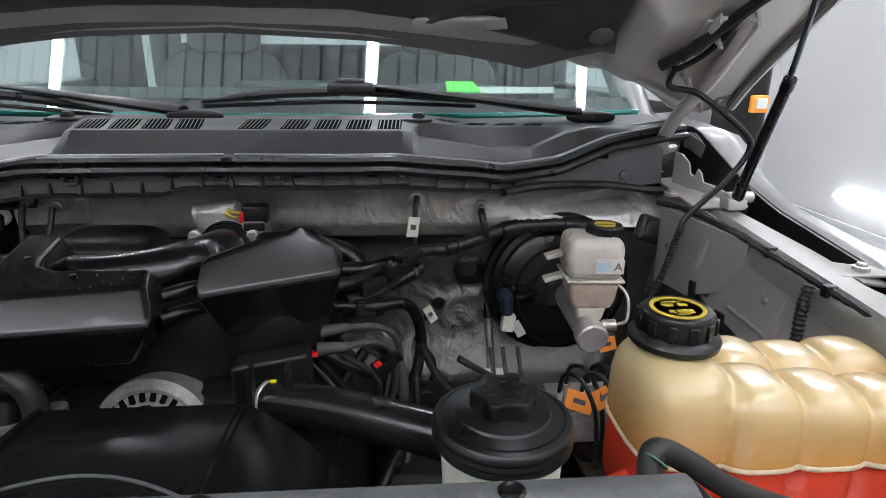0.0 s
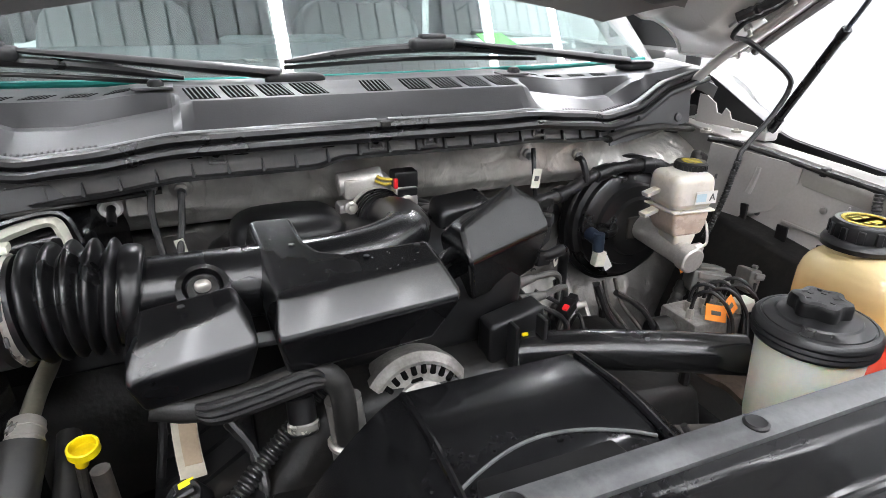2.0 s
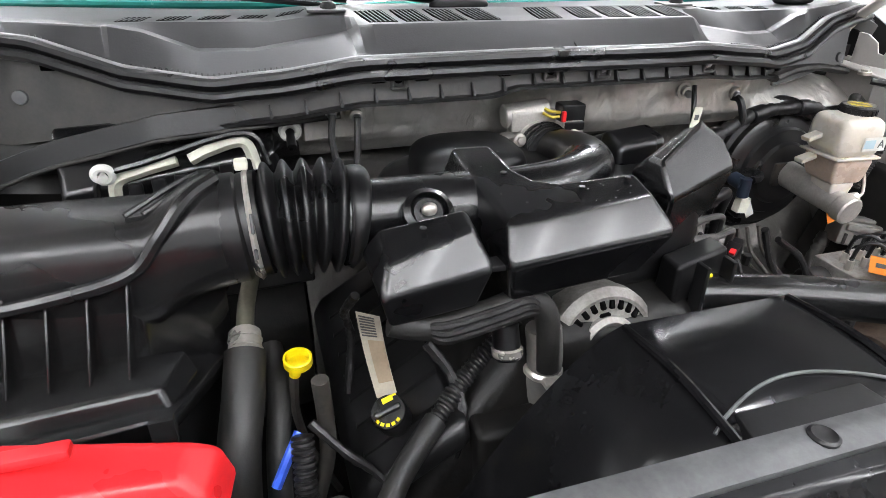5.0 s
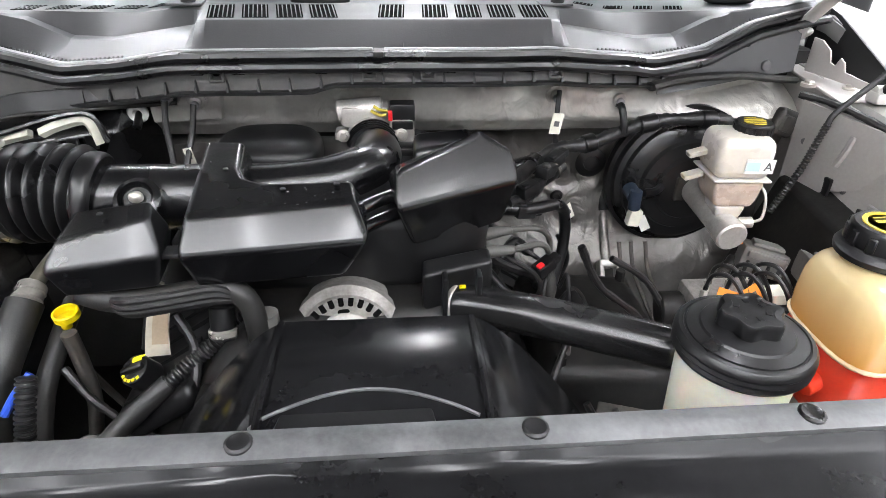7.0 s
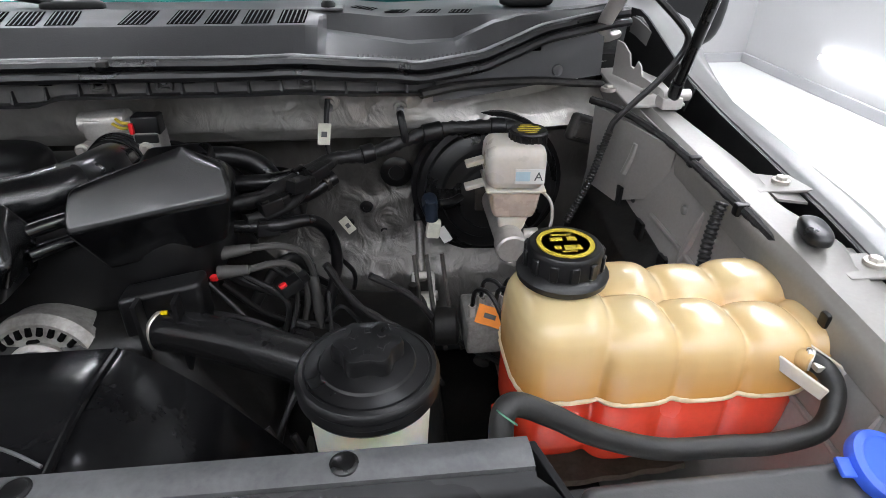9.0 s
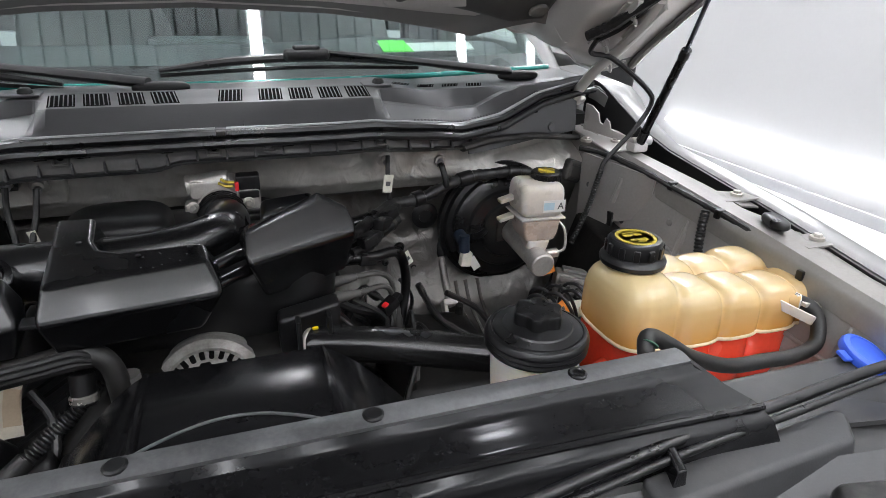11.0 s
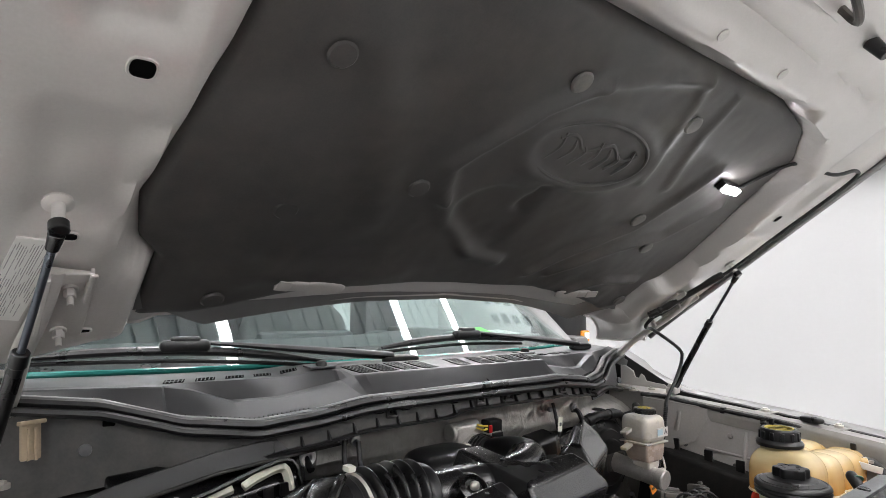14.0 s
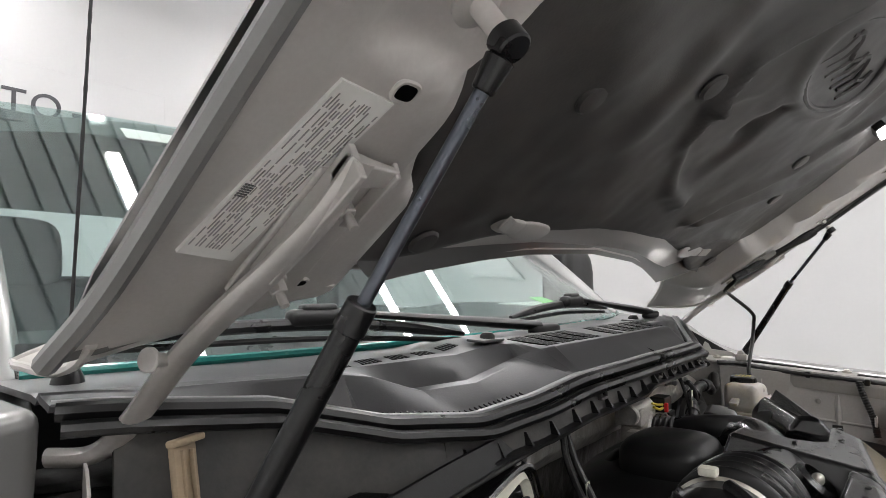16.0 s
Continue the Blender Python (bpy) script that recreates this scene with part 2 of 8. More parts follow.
RAIL = mat("worn_silver_rail", (0.28, 0.27, 0.255), 0.42, 0.35, 0.15, 6, 200, 0.05, 0.1, dust=0.35, dust_col=(0.2, 0.18, 0.155), soft=0.2)
PALE = mat("pale_amber_flange", (0.62, 0.46, 0.28), 0.3, 0, 0.15, 12, 200, 0.03, 0.08, sss=0.3)
STRUT = mat("black_strut_paint", (0.005, 0.005, 0.0055), 0.28, 0, 0.2, 20, 300, 0.02, 0.05, spec=0.5)
FLANGE = mat("dusty_grey_flange", (0.06, 0.059, 0.058), 0.55, 0, 0.35, 12, 200, 0.15, 0.1, dust=0.4, dust_col=(0.15, 0.135, 0.115), soft=0.2)
SIGN = mat("charcoal_letters", (0.05, 0.05, 0.055), 0.5, 0, 0.1, 4, 60, 0.02)
STRIP = glow("lit_tube", (1.0, 0.98, 0.975), STRIP_POWER)
STRIP_REAR = glow("rear_lit_tube", (1.0, 0.98, 0.975), REAR_POWER)
FRONT_FILL = glow("unseen_front_fill_tube", (1.0, 0.98, 0.975), FRONT_FILL_POWER)
WALLTUBE = glow("lit_wall_tube", (1.0, 0.99, 0.98), 16.0)
LED = glow("lit_led_lamp", (1.0, 0.98, 1.0), 80.0)
OLIVE = mat("tarnished_alloy", (0.19, 0.18, 0.135), 0.45, 0.4, 0.25, 30, 300, 0.08, 0.1, dust=0.3, dust_col=(0.1, 0.09, 0.07))
CREASED = mat("stained_label_paper", (0.46, 0.42, 0.34), 0.6, 0, 0.2, 30, 300, 0.05, dust=0.4, dust_col=(0.36, 0.29, 0.2))
AMBERLENS = mat("amber_lens", (0.9, 0.35, 0.05), 0.2, 0, 0.1, 30, 200, 0.0)


# ---- mesh helpers ----
PIECES = {"slat", "rib", "fin", "print_bar", "letter_bar", "pad_clip", "vent", "cap_mark", "letter", "symbol", "groove", "pressed_rib", "push_pin", "bolt", "hole", "letter_stroke"}


def part(name, bm, material, parent=None, label="", angle=38, flat=False):
    """Links a bmesh as one mesh object under a thing or a part."""
    me = bpy.data.meshes.new(name)
    bmesh.ops.recalc_face_normals(bm, faces=bm.faces[:])
    for fc in bm.faces:
        fc.smooth = not flat
    bm.to_mesh(me)
    bm.free()
    if not flat:
        me.set_sharp_from_angle(angle=radians(angle))
    me.materials.append(material)
    ob = new(name, me)
    ob.parent = parent
    if not flat and 20 < len(me.polygons) < 900 and name not in PIECES:
        ob.modifiers.new("even_normals", "WEIGHTED_NORMAL").keep_sharp = True
    if label:
        tagged(ob, label)
    return ob


def thing(name, label, category, group="", kind=""):
    return tagged(new(name), label, category, group, kind)


def whole(name, bm, material, label, category, group="", kind="", angle=38):
    return tagged(part(name, bm, material, None, "", angle), label, category, group, kind)


def join(*bms):
    out = bmesh.new()
    for b in bms:
        me = bpy.data.meshes.new("tmp")
        b.to_mesh(me)
        b.free()
        out.from_mesh(me)
        bpy.data.meshes.remove(me)
    return out


def moved(bm, m):
    bmesh.ops.transform(bm, matrix=m, verts=bm.verts[:])
    return bm


def box(c, s, bev=0.002, seg=2, rot=(0, 0, 0)):
    bm = bmesh.new()
    bmesh.ops.create_cube(bm, size=1.0)
    bmesh.ops.scale(bm, vec=s, verts=bm.verts[:])
    if bev:
        bmesh.ops.bevel(bm, geom=bm.edges[:], offset=min(bev, min(s) * 0.45), segments=seg, profile=0.5, affect="EDGES")
    return moved(bm, pose(*c, *rot))


def hexa(low, top, bev=0.006, seg=3):
    """A block from four lower and four upper corners, in order round, with rounded edges."""
    bm = bmesh.new()
    n = len(low)
    a = [bm.verts.new(p) for p in low]
    b = [bm.verts.new(p) for p in top]
    bm.faces.new(a[::-1])
    bm.faces.new(b)
    for i in range(n):
        j = (i + 1) % n
        bm.faces.new((a[i], a[j], b[j], b[i]))
    bmesh.ops.recalc_face_normals(bm, faces=bm.faces[:])
    if bev:
        bmesh.ops.bevel(bm, geom=bm.edges[:], offset=bev, segments=seg, profile=0.5, affect="EDGES", clamp_overlap=True)
    return bm


def loft(loops, closed=True, cap=True):
    """A skin over loops of equal length."""
    bm = bmesh.new()
    rows = [[bm.verts.new(p) for p in lp] for lp in loops]
    n = len(rows[0])
    for r0, r1 in zip(rows, rows[1:]):
        for i in range(n if closed else n - 1):
            j = (i + 1) % n
            bm.faces.new((r0[i], r0[j], r1[j], r1[i]))
    if cap and closed:
        bm.faces.new(rows[0][::-1])
        bm.faces.new(rows[-1])
    return bm


def lathe(profile, n=32, m=None):
    """A turned body round z from (radius, height) pairs."""
    loops = [[(max(r, 1e-4) * math.cos(2 * math.pi * i / n), max(r, 1e-4) * math.sin(2 * math.pi * i / n), z) for i in range(n)] for r, z in profile]
    bm = loft(loops)
    return moved(bm, m) if m is not None else bm


def smooth_path(pts, per=6):
    """Points along a smooth line through pts."""
    p = [Vector(q) for q in pts]
    if len(p) < 3:
        return p
    p = [2 * p[0] - p[1]] + p + [2 * p[-1] - p[-2]]
    out = []
    for i in range(1, len(p) - 2):
        for k in range(per):
            t = k / per
            a, b, c, d = p[i - 1:i + 3]
            out.append(0.5 * (2 * b + (c - a) * t + (2 * a - 5 * b + 4 * c - d) * t * t + (3 * b - a - 3 * c + d) * t ** 3))
    return out + [p[-2]]


def tube(pts, r, n=10, per=6, rf=None, flat=1.0):
    """A round hose along a smooth line; rf(s, length) scales its radius."""
    path = smooth_path(pts, per)
    length = [0.0]
    for a, b in zip(path, path[1:]):
        length.append(length[-1] + (b - a).length)
    tang = [(path[min(i + 1, len(path) - 1)] - path[max(i - 1, 0)]).normalized() for i in range(len(path))]
    up = Vector((0, 0, 1)) if abs(tang[0].z) < 0.9 else Vector((1, 0, 0))
    side = tang[0].cross(up).normalized()
    loops = []
    for p, t, s in zip(path, tang, length):
        side = (side - t * side.dot(t)).normalized()
        nn = t.cross(side)
        k = r * (rf(s, length[-1]) if rf else 1)
        loops.append([p + side * (k * math.cos(2 * math.pi * i / n)) + nn * (k * flat * math.sin(2 * math.pi * i / n)) for i in range(n)])
    return loft(loops)


def corrugated(pts, r, pitch=0.006, depth=0.14, n=12):
    total = sum((Vector(b) - Vector(a)).length for a, b in zip(pts, pts[1:]))
    per = max(4, int(total / pitch * 4 / max(1, len(pts) - 1)))
    return tube(pts, r, n, per, lambda s, L: 1 + depth * (1 if math.sin(2 * math.pi * s / pitch) > 0 else -0.6))


def sheet(nu, nv, fn, off=(0, 0, -0.002)):
    """A panel with thickness from fn(u, v), u and v in 0..1."""
    off = Vector(off)
    bm = bmesh.new()
    top = [[bm.verts.new(fn(i / nu, j / nv)) for j in range(nv + 1)] for i in range(nu + 1)]
    low = [[bm.verts.new(v.co + off) for v in row] for row in top]
    for i in range(nu):
        for j in range(nv):
            bm.faces.new((top[i][j], top[i + 1][j], top[i + 1][j + 1], top[i][j + 1]))
            bm.faces.new((low[i][j + 1], low[i + 1][j + 1], low[i + 1][j], low[i][j]))
    for i in range(nu):
        bm.faces.new((top[i + 1][0], top[i][0], low[i][0], low[i + 1][0]))
        bm.faces.new((top[i][nv], top[i + 1][nv], low[i + 1][nv], low[i][nv]))
    for j in range(nv):
        bm.faces.new((top[0][j], top[0][j + 1], low[0][j + 1], low[0][j]))
        bm.faces.new((top[nu][j + 1], top[nu][j], low[nu][j], low[nu][j + 1]))
    return bm


def plate(poly, thick, to, bev=0.0):
    """A flat outline of (u, v) given thickness; to(u, v, w) places it."""
    a = [to(u, v, 0) for u, v in poly]
    b = [to(u, v, thick) for u, v in poly]
    return hexa(a, b, bev, 2)


def lobe(c, r, e1=0.7, e2=0.7, nu=28, nv=14):
    """A swollen box: a superellipsoid."""
    def pw(x, e):
        return math.copysign(abs(x) ** e, x)
    loops = []
    for j in range(nv + 1):
        ph = -math.pi / 2 + math.pi * j / nv
        ph = max(-1.565, min(1.565, ph))
        loops.append([(c[0] + r[0] * pw(math.cos(ph), e1) * pw(math.cos(th), e2), c[1] + r[1] * pw(math.cos(ph), e1) * pw(math.sin(th), e2),
                       c[2] + r[2] * pw(math.sin(ph), e1)) for th in (2 * math.pi * i / nu for i in range(nu))])
    return loft(loops)


def rod(a, b, r, n=12, r2=None):
    """A straight round bar."""
    a, b = Vector(a), Vector(b)
    m = Matrix.Translation(a) @ (b - a).to_track_quat("Z", "Y").to_matrix().to_4x4()
    L, r2 = (b - a).length, r if r2 is None else r2
    c = min(r, r2) * 0.12
    return lathe([(0, 0), (r - c, 0), (r, c), (r2, L - c), (r2 - c, L), (0, L)], n, m)


def bolt(c, r, axis=(0, 0, 1), h=0.006):
    """A hexagon head on a washer."""
    m = Matrix.Translation(c) @ Vector(axis).to_track_quat("Z", "Y").to_matrix().to_4x4()
    return join(lathe([(0, -0.004), (r * 1.5, -0.004), (r * 1.5, 0.0015), (r * 1.3, 0.002), (0, 0.002)], 16, m),
                lathe([(0, 0), (r, 0), (r, h * 0.8), (r * 0.85, h), (0, h)], 6, m))


def rounded_loft(loops, bev, seg=3):
    """Stacked outlines with all edges rounded."""
    bm = loft(loops)
    bmesh.ops.recalc_face_normals(bm, faces=bm.faces[:])
    bmesh.ops.bevel(bm, geom=bm.edges[:], offset=bev, segments=seg, profile=0.5, affect="EDGES", clamp_overlap=True)
    return bm


def lerp(a, b, t):
    return a + (b - a) * t


def interp(x, xs, ys):
    return float(np.interp(x, xs, ys))


def writing(text, size, m, depth=0.0004):
    """Raised letters in the built-in font, as a bmesh."""
    cu = bpy.data.curves.new("letters", "FONT")
    cu.body, cu.size, cu.extrude, cu.align_x, cu.align_y = text, size, depth, "CENTER", "CENTER"
    ob = new("letters", cu)
    bpy.context.view_layer.update()
    me = ob.to_mesh()
    bm = bmesh.new()
    bm.from_mesh(me)
    ob.to_mesh_clear()
    bpy.data.objects.remove(ob)
    return moved(bm, m)

# ---- the workshop ----
WX0, WX1, WY0, WY1, CZ = -6.0, 4.5, -6.0, 6.5, 5.1


def wall(name, c, s):
    ob = part(name, box(c, s, 0), WALL)
    return tagged(ob, "plain white painted workshop wall", "wall", kind="structure")


tagged(part("floor", box(((WX0 + WX1) / 2, 0.25, -0.05), (11.0, 13.2, 0.1), 0), FLOOR), "pale grey glossy epoxy workshop floor", "floor", kind="structure")
wall("wall_east", (WX1 + 0.1, 0.25, CZ / 2), (0.2, 13.0, CZ))
wall("wall_west", (WX0 - 0.1, 0.25, CZ / 2), (0.2, 13.0, CZ))
wall("wall_north", (-0.75, WY1 + 0.1, CZ / 2), (10.5, 0.2, CZ))
wall("wall_south", (-0.75, WY0 - 0.1, CZ / 2), (10.5, 0.2, CZ))
boards = [box((WX0 + 0.1 + 0.2 * i, 0.25, CZ + 0.03), (0.175, 12.6, 0.05), 0.006, 1) for i in range(53)]
boards.append(box((-0.75, 0.25, CZ + 0.1), (11.0, 13.2, 0.06), 0))
tagged(part("ceiling", join(*boards), CEIL, flat=True), "white ceiling of long boards with open joints", "ceiling", kind="structure")
for nm, c, s in (("baseboard", (WX1 - 0.02, 0.25, 0.05), (0.036, 12.5, 0.1)), ("baseboard.001", (-0.75, WY1 - 0.02, 0.05), (10.4, 0.036, 0.1)),
                 ("baseboard.002", (WX0 + 0.02, 0.25, 0.05), (0.036, 12.5, 0.1))):
    tagged(part(nm, box(c, s, 0.006), SKIRT), "grey skirting board along the wall", "baseboard", kind="structure")


LZ = 4.5


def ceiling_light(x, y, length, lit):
    t = thing("ceiling_light", "long lit white ceiling tube, among them added unseen fill tubes", "ceiling light", "rows of tube lights")
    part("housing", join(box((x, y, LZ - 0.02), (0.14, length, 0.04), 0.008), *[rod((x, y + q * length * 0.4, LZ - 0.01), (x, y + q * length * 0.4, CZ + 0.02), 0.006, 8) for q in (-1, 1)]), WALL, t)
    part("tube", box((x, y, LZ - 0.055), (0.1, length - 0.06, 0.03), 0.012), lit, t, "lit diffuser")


# rear tubes at 3.45 and 4.1 are added out of sight behind the hood
for lx in (-4.6, -2.6, 0.3, 2.4, 3.45):
    for ly, ll in ((1.4, 3.4), (4.8, 3.0)):
        if lx != 2.4 or ly < 3:
            ceiling_light(lx, ly, ll, STRIP if ly < 3 else STRIP_REAR)
ceiling_light(4.1, 4.7, 2.8, STRIP_REAR)
# dense unseen row added as fill for the bay and its reflections
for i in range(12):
    ceiling_light(-4.0 + 0.72 * i, -2.3, 5.2, FRONT_FILL)



def wall_light():
    t = thing("wall_light", "lit white tube light fixed low on the wall", "wall light")
    part("housing", box((WX1 - 0.012, 3.35, 0.335), (0.024, 3.8, 0.03), 0.004), WALL, t)
    part("tube", rod((WX1 - 0.045, 5.25, 0.335), (WX1 - 0.045, 1.45, 0.335), 0.022, 16), WALLTUBE, t, "lit diffuser")


wall_light()


def sign_board(m, text_bars, w, h):
    t = thing("sign_board", "pale sign board with charcoal letters on the wall", "sign")
    part("board", moved(box((0, 0, 0), (w, 0.12, h), 0.01), m), WALL, t)
    for x, z, bw, bh in text_bars:
        part("letter_bar", moved(box((x, -0.066, z), (bw, 0.012, bh), 0.003), m), SIGN, t)
    return t


sign = sign_board(pose(-0.6, WY1 - 0.062, 3.24), [(1.7 + 0.13 * i, -0.11, 0.09, 0.1) for i in range(4)], 5.0, 0.6)
for letter, x in (("A", 0.13), ("U", 0.38), ("T", 0.61), ("O", 0.85)):
    part("letter", writing(letter, 0.31, pose(x, WY1 - 0.126, 3.18, 90), 0.008), SIGN, sign, "charcoal letter")
sign_board(pose(WX1 - 0.062, 0.8, 2.66, 0, 0, -90), [(-1.0 + 0.25 * i, 0, 0.15, 0.18) for i in range(9)], 2.6, 0.04)
sign_board(pose(WX1 - 0.062, 3.0, 3.8, 0, 0, -90), [(-0.2 + 0.3 * i, -0.36 + 0.24 * k, 0.13 + 0.03 * ((i + k) % 2), 0.15) for i in range(2) for k in range(4)], 1.0, 1.1)

# ---- the truck's body ----
SX = [0, 0.25, 0.33, 0.42, 0.52, 0.62, 0.74, 0.79]
SY = [0.851, 0.858, 0.875, 0.9, 0.94, 0.99, 1.04, 1.06]
SZ = [1.408, 1.405, 1.39, 1.379, 1.39, 1.418, 1.43, 1.432]


def seal_at(x, dy=0.0, dz=0.0):
    a = abs(x)
    return (x, interp(a, SX, SY) + dy, interp(a, SX, SZ) + dz + (0.008 * math.exp(-((x - 0.36) / 0.1) ** 2)))


def glass_y(x):
    return 1.085 + 0.235 * x * x


def cowl_profile(x):
    """Depths and heights of the cowl panel across the car, front to back."""
    a = abs(x)
    _, y0, z0 = seal_at(x, 0.013, 0.004)
    y1 = glass_y(x) + 0.004
    c = abs(x - 0.0225)
    knots = (0.242, 0.258, 0.268, 0.386, 0.456, 0.52, 0.56)
    last_y = y0 + 0.022
    knee = max(interp(c, knots, (0.911, 0.924, 0.946, 0.944, 0.973, 0.99, max(0.995, last_y))) if c < 0.56 else last_y, y0 + 0.018)
    knee_z = max(interp(c, knots, (1.441, 1.438, 1.427, 1.41, 1.407, 1.43, 1.437)), z0 + 0.006)
    ledge = knee + interp(c, knots, (0.003, 0.006, 0.014, 0.015, 0.014, 0.014, 0.003))
    rise = max(interp(c, knots, (0.95, 0.962, 0.974, 1.0, 1.006, 1.016, 1.02)), ledge + 0.006)
    end = max(interp(c, (0.24, 0.3, 0.52), (0.99, 1.026, 1.035)), rise + 0.012)
    ys = [y0, y0 + 0.007, knee, ledge, rise, min(end, y1 - 0.006), y1]
    zs = [z0, z0 + 0.002, knee_z, knee_z + 0.002, interp(c, (0.24, 0.3, 0.36), (1.446, 1.447, 1.4385)), interp(c, (0.28, 0.36), (1.4525, 1.4405)), interp(c, (0.28, 0.36), (1.449, 1.442))]
    return ys, zs


def cowl_point(u, v):
    x = lerp(-0.78, 0.78, u)
    ys, zs = cowl_profile(x)
    knots = [0, 2 / 30, 11 / 30, 14 / 30, 19 / 30, 25 / 30, 1]
    return Vector((x, interp(v, knots, ys), interp(v, knots, zs)))


def cowl_panel():
    t = thing("cowl_panel", "grained dark grey plastic cowl panel under the windscreen", "cowl panel")
    part("panel", sheet(300, 30, cowl_point, (0, 0.002, -0.006)), COWL, t, angle=9)
    for side, dz, r in ((0.0, 0.0, 0.0078), (-0.013, -0.012, 0.007)):
        pts = [seal_at(-0.78 + 1.56 * i / 60, side, dz) for i in range(61)]
        part("rubber_seal", tube(pts, r, 8, 2), RUBBER, t, "black rubber bonnet seal")
    # bright line on the lip, its specular put in as pale colour
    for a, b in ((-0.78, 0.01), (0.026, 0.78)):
        part("lip_highlight", tube([seal_at(lerp(a, b, i / 40), 0.0095, 0.0062) for i in range(41)], 0.0052, 8, 2, None, 0.55), LIP, t, "cowl's front lip, coloured pale as its highlight")
    for sgn in (-1, 1):
        teeth = []
        for i in range(44):
            x = sgn * (0.335 + 0.0068 * i)
            _, y, z = seal_at(x, 0.018, 0.008)
            teeth.append(hexa([(x - 0.0016, y, z - 0.003), (x + 0.0016, y, z - 0.003), (x + 0.0016, y + 0.006, z - 0.001), (x - 0.0016, y + 0.006, z - 0.001)],
                              [(x - 0.0011, y + 0.001, z - 0.0006), (x + 0.0011, y + 0.001, z - 0.0006), (x + 0.0011, y + 0.006, z + 0.0012), (x - 0.0011, y + 0.006, z + 0.0012)], 0))
        part("seal_teeth", join(*teeth), RUBBER, t, "row of small black seal teeth")
    part("joint_clip", box((0.018, 0.85, 1.411), (0.014, 0.02, 0.008), 0.002), DIRTY, t)
    part("joint_line", box((0.052, 0.896, 1.4225), (0.0022, 0.07, 0.006), 0.001, 1, (22, 0, 0)), MATTE, t)

    def vent(x, w, y0, y1, lean):
        def to(uu, vv, ww):
            y = lerp(y0, y1, vv)
            xx = x + (uu - 0.5) * w + (vv - 0.5) * lean
            return Vector((xx, y, interp(y, *cowl_profile(xx)) + ww))
        # solid black piece instead of an opening with its own shade
        well = part("vent", hexa([to(0, 0, -0.003), to(1, 0, -0.003), to(1, 1, -0.003), to(0, 1, -0.003)],
                                 [to(0, 0, 0.0006), to(1, 0, 0.0006), to(1, 1, 0.0006), to(0, 1, 0.0006)], 0), INKBLACK, t, "black piece for the dark inside an air slot")
        n = max(5, int(w / 0.006))
        for i in range(n):
            a, b = (i + 0.4) / n, (i + 0.64) / n
            part("slat", hexa([to(a, 0, 0), to(b, 0, 0), to(b, 1, 0), to(a, 1, 0)],
                              [to(a, 0.03, 0.001), to(b, 0.03, 0.001), to(b, 0.97, 0.001), to(a, 0.97, 0.001)], 0), COWL, well)

    for x in (-0.206, -0.158, -0.11, -0.062, 0.037, 0.1, 0.149, 0.198, 0.246):
        vent(x, 0.037, 0.924, 0.984, -0.01 if x < 0 else 0.002)
    for x in (-0.51, -0.46, -0.41, -0.36, -0.31, 0.345, 0.395, 0.445, 0.495):
        vent(x, 0.032, 1.02, 1.046, 0.01)
    for x in (-0.262, 0.293):
        part("rivet", lathe([(0, 0), (0.011, 0), (0.0105, 0.006), (0.007, 0.01), (0, 0.011)], 16, pose(x, 0.996, 1.4525)), MATTE, t)
    # flange with stiffening ribs below the seal
    def drop(x):
        return interp(x, (-0.075, -0.045, 0.35, 0.46), (0.046, 0.037, 0.037, 0.03))
    part("flange", sheet(90, 4, lambda u, v: Vector((lerp(-0.46, 0.46, u), seal_at(lerp(-0.46, 0.46, u))[1] + 0.003 - 0.005 * v,
                                                     seal_at(lerp(-0.46, 0.46, u))[2] - lerp(0.012, drop(lerp(-0.46, 0.46, u)), v))), (0, 0.003, 0)), FLANGE, t, "dusty black plastic flange")
    for i in range(22):
        x = -0.44 + 0.042 * i
        _, y, z = seal_at(x)
        d = drop(x)
        part("rib", hexa([(x - 0.001, y - 0.013, z - d), (x + 0.0035, y - 0.013, z - d), (x + 0.0035, y + 0.001, z - d), (x - 0.001, y + 0.001, z - d)],
                         [(x - 0.0008, y - 0.003, z - d + 0.017), (x + 0.0008, y - 0.003, z - d + 0.017), (x + 0.0008, y + 0.001, z - d + 0.017), (x - 0.0008, y + 0.001, z - d + 0.017)], 0), MATTE, t)
    for x in (-0.17, -0.06, -0.225, 0.115, 0.22, 0.41):
        _, y, z = seal_at(x)
        part("hole", box((x, y - 0.0005, z - 0.02), (0.017, 0.007, 0.006), 0.001, 1), INKBLACK, t, "dark slot in the flange")
    for x in (-0.2, 0.005, 0.085, 0.265):
        _, y, z = seal_at(x)
        clip = part("clip_tab", join(box((x - 0.009, y - 0.003, z - 0.022), (0.004, 0.007, 0.016), 0.001, 1), box((x + 0.009, y - 0.003, z - 0.022), (0.004, 0.007, 0.016), 0.001, 1), box((x, y - 0.003, z - 0.03), (0.02, 0.007, 0.004), 0.001, 1)), FLANGE, t)
        part("push_pin", lathe([(0, 0), (0.005, 0), (0.004, 0.004), (0, 0.005)], 12, pose(x, y - 0.001, z - 0.02, 90)), LIP if x > 0.05 else INKBLACK, clip)
    part("flange_lip", sheet(90, 2, lambda u, v: Vector((lerp(-0.46, 0.46, u), seal_at(lerp(-0.46, 0.46, u))[1] - 0.015 + 0.03 * v,
                                                         seal_at(lerp(-0.46, 0.46, u))[2] - drop(lerp(-0.46, 0.46, u)) + 0.002)), (0, 0, -0.004)), MATTE, t)
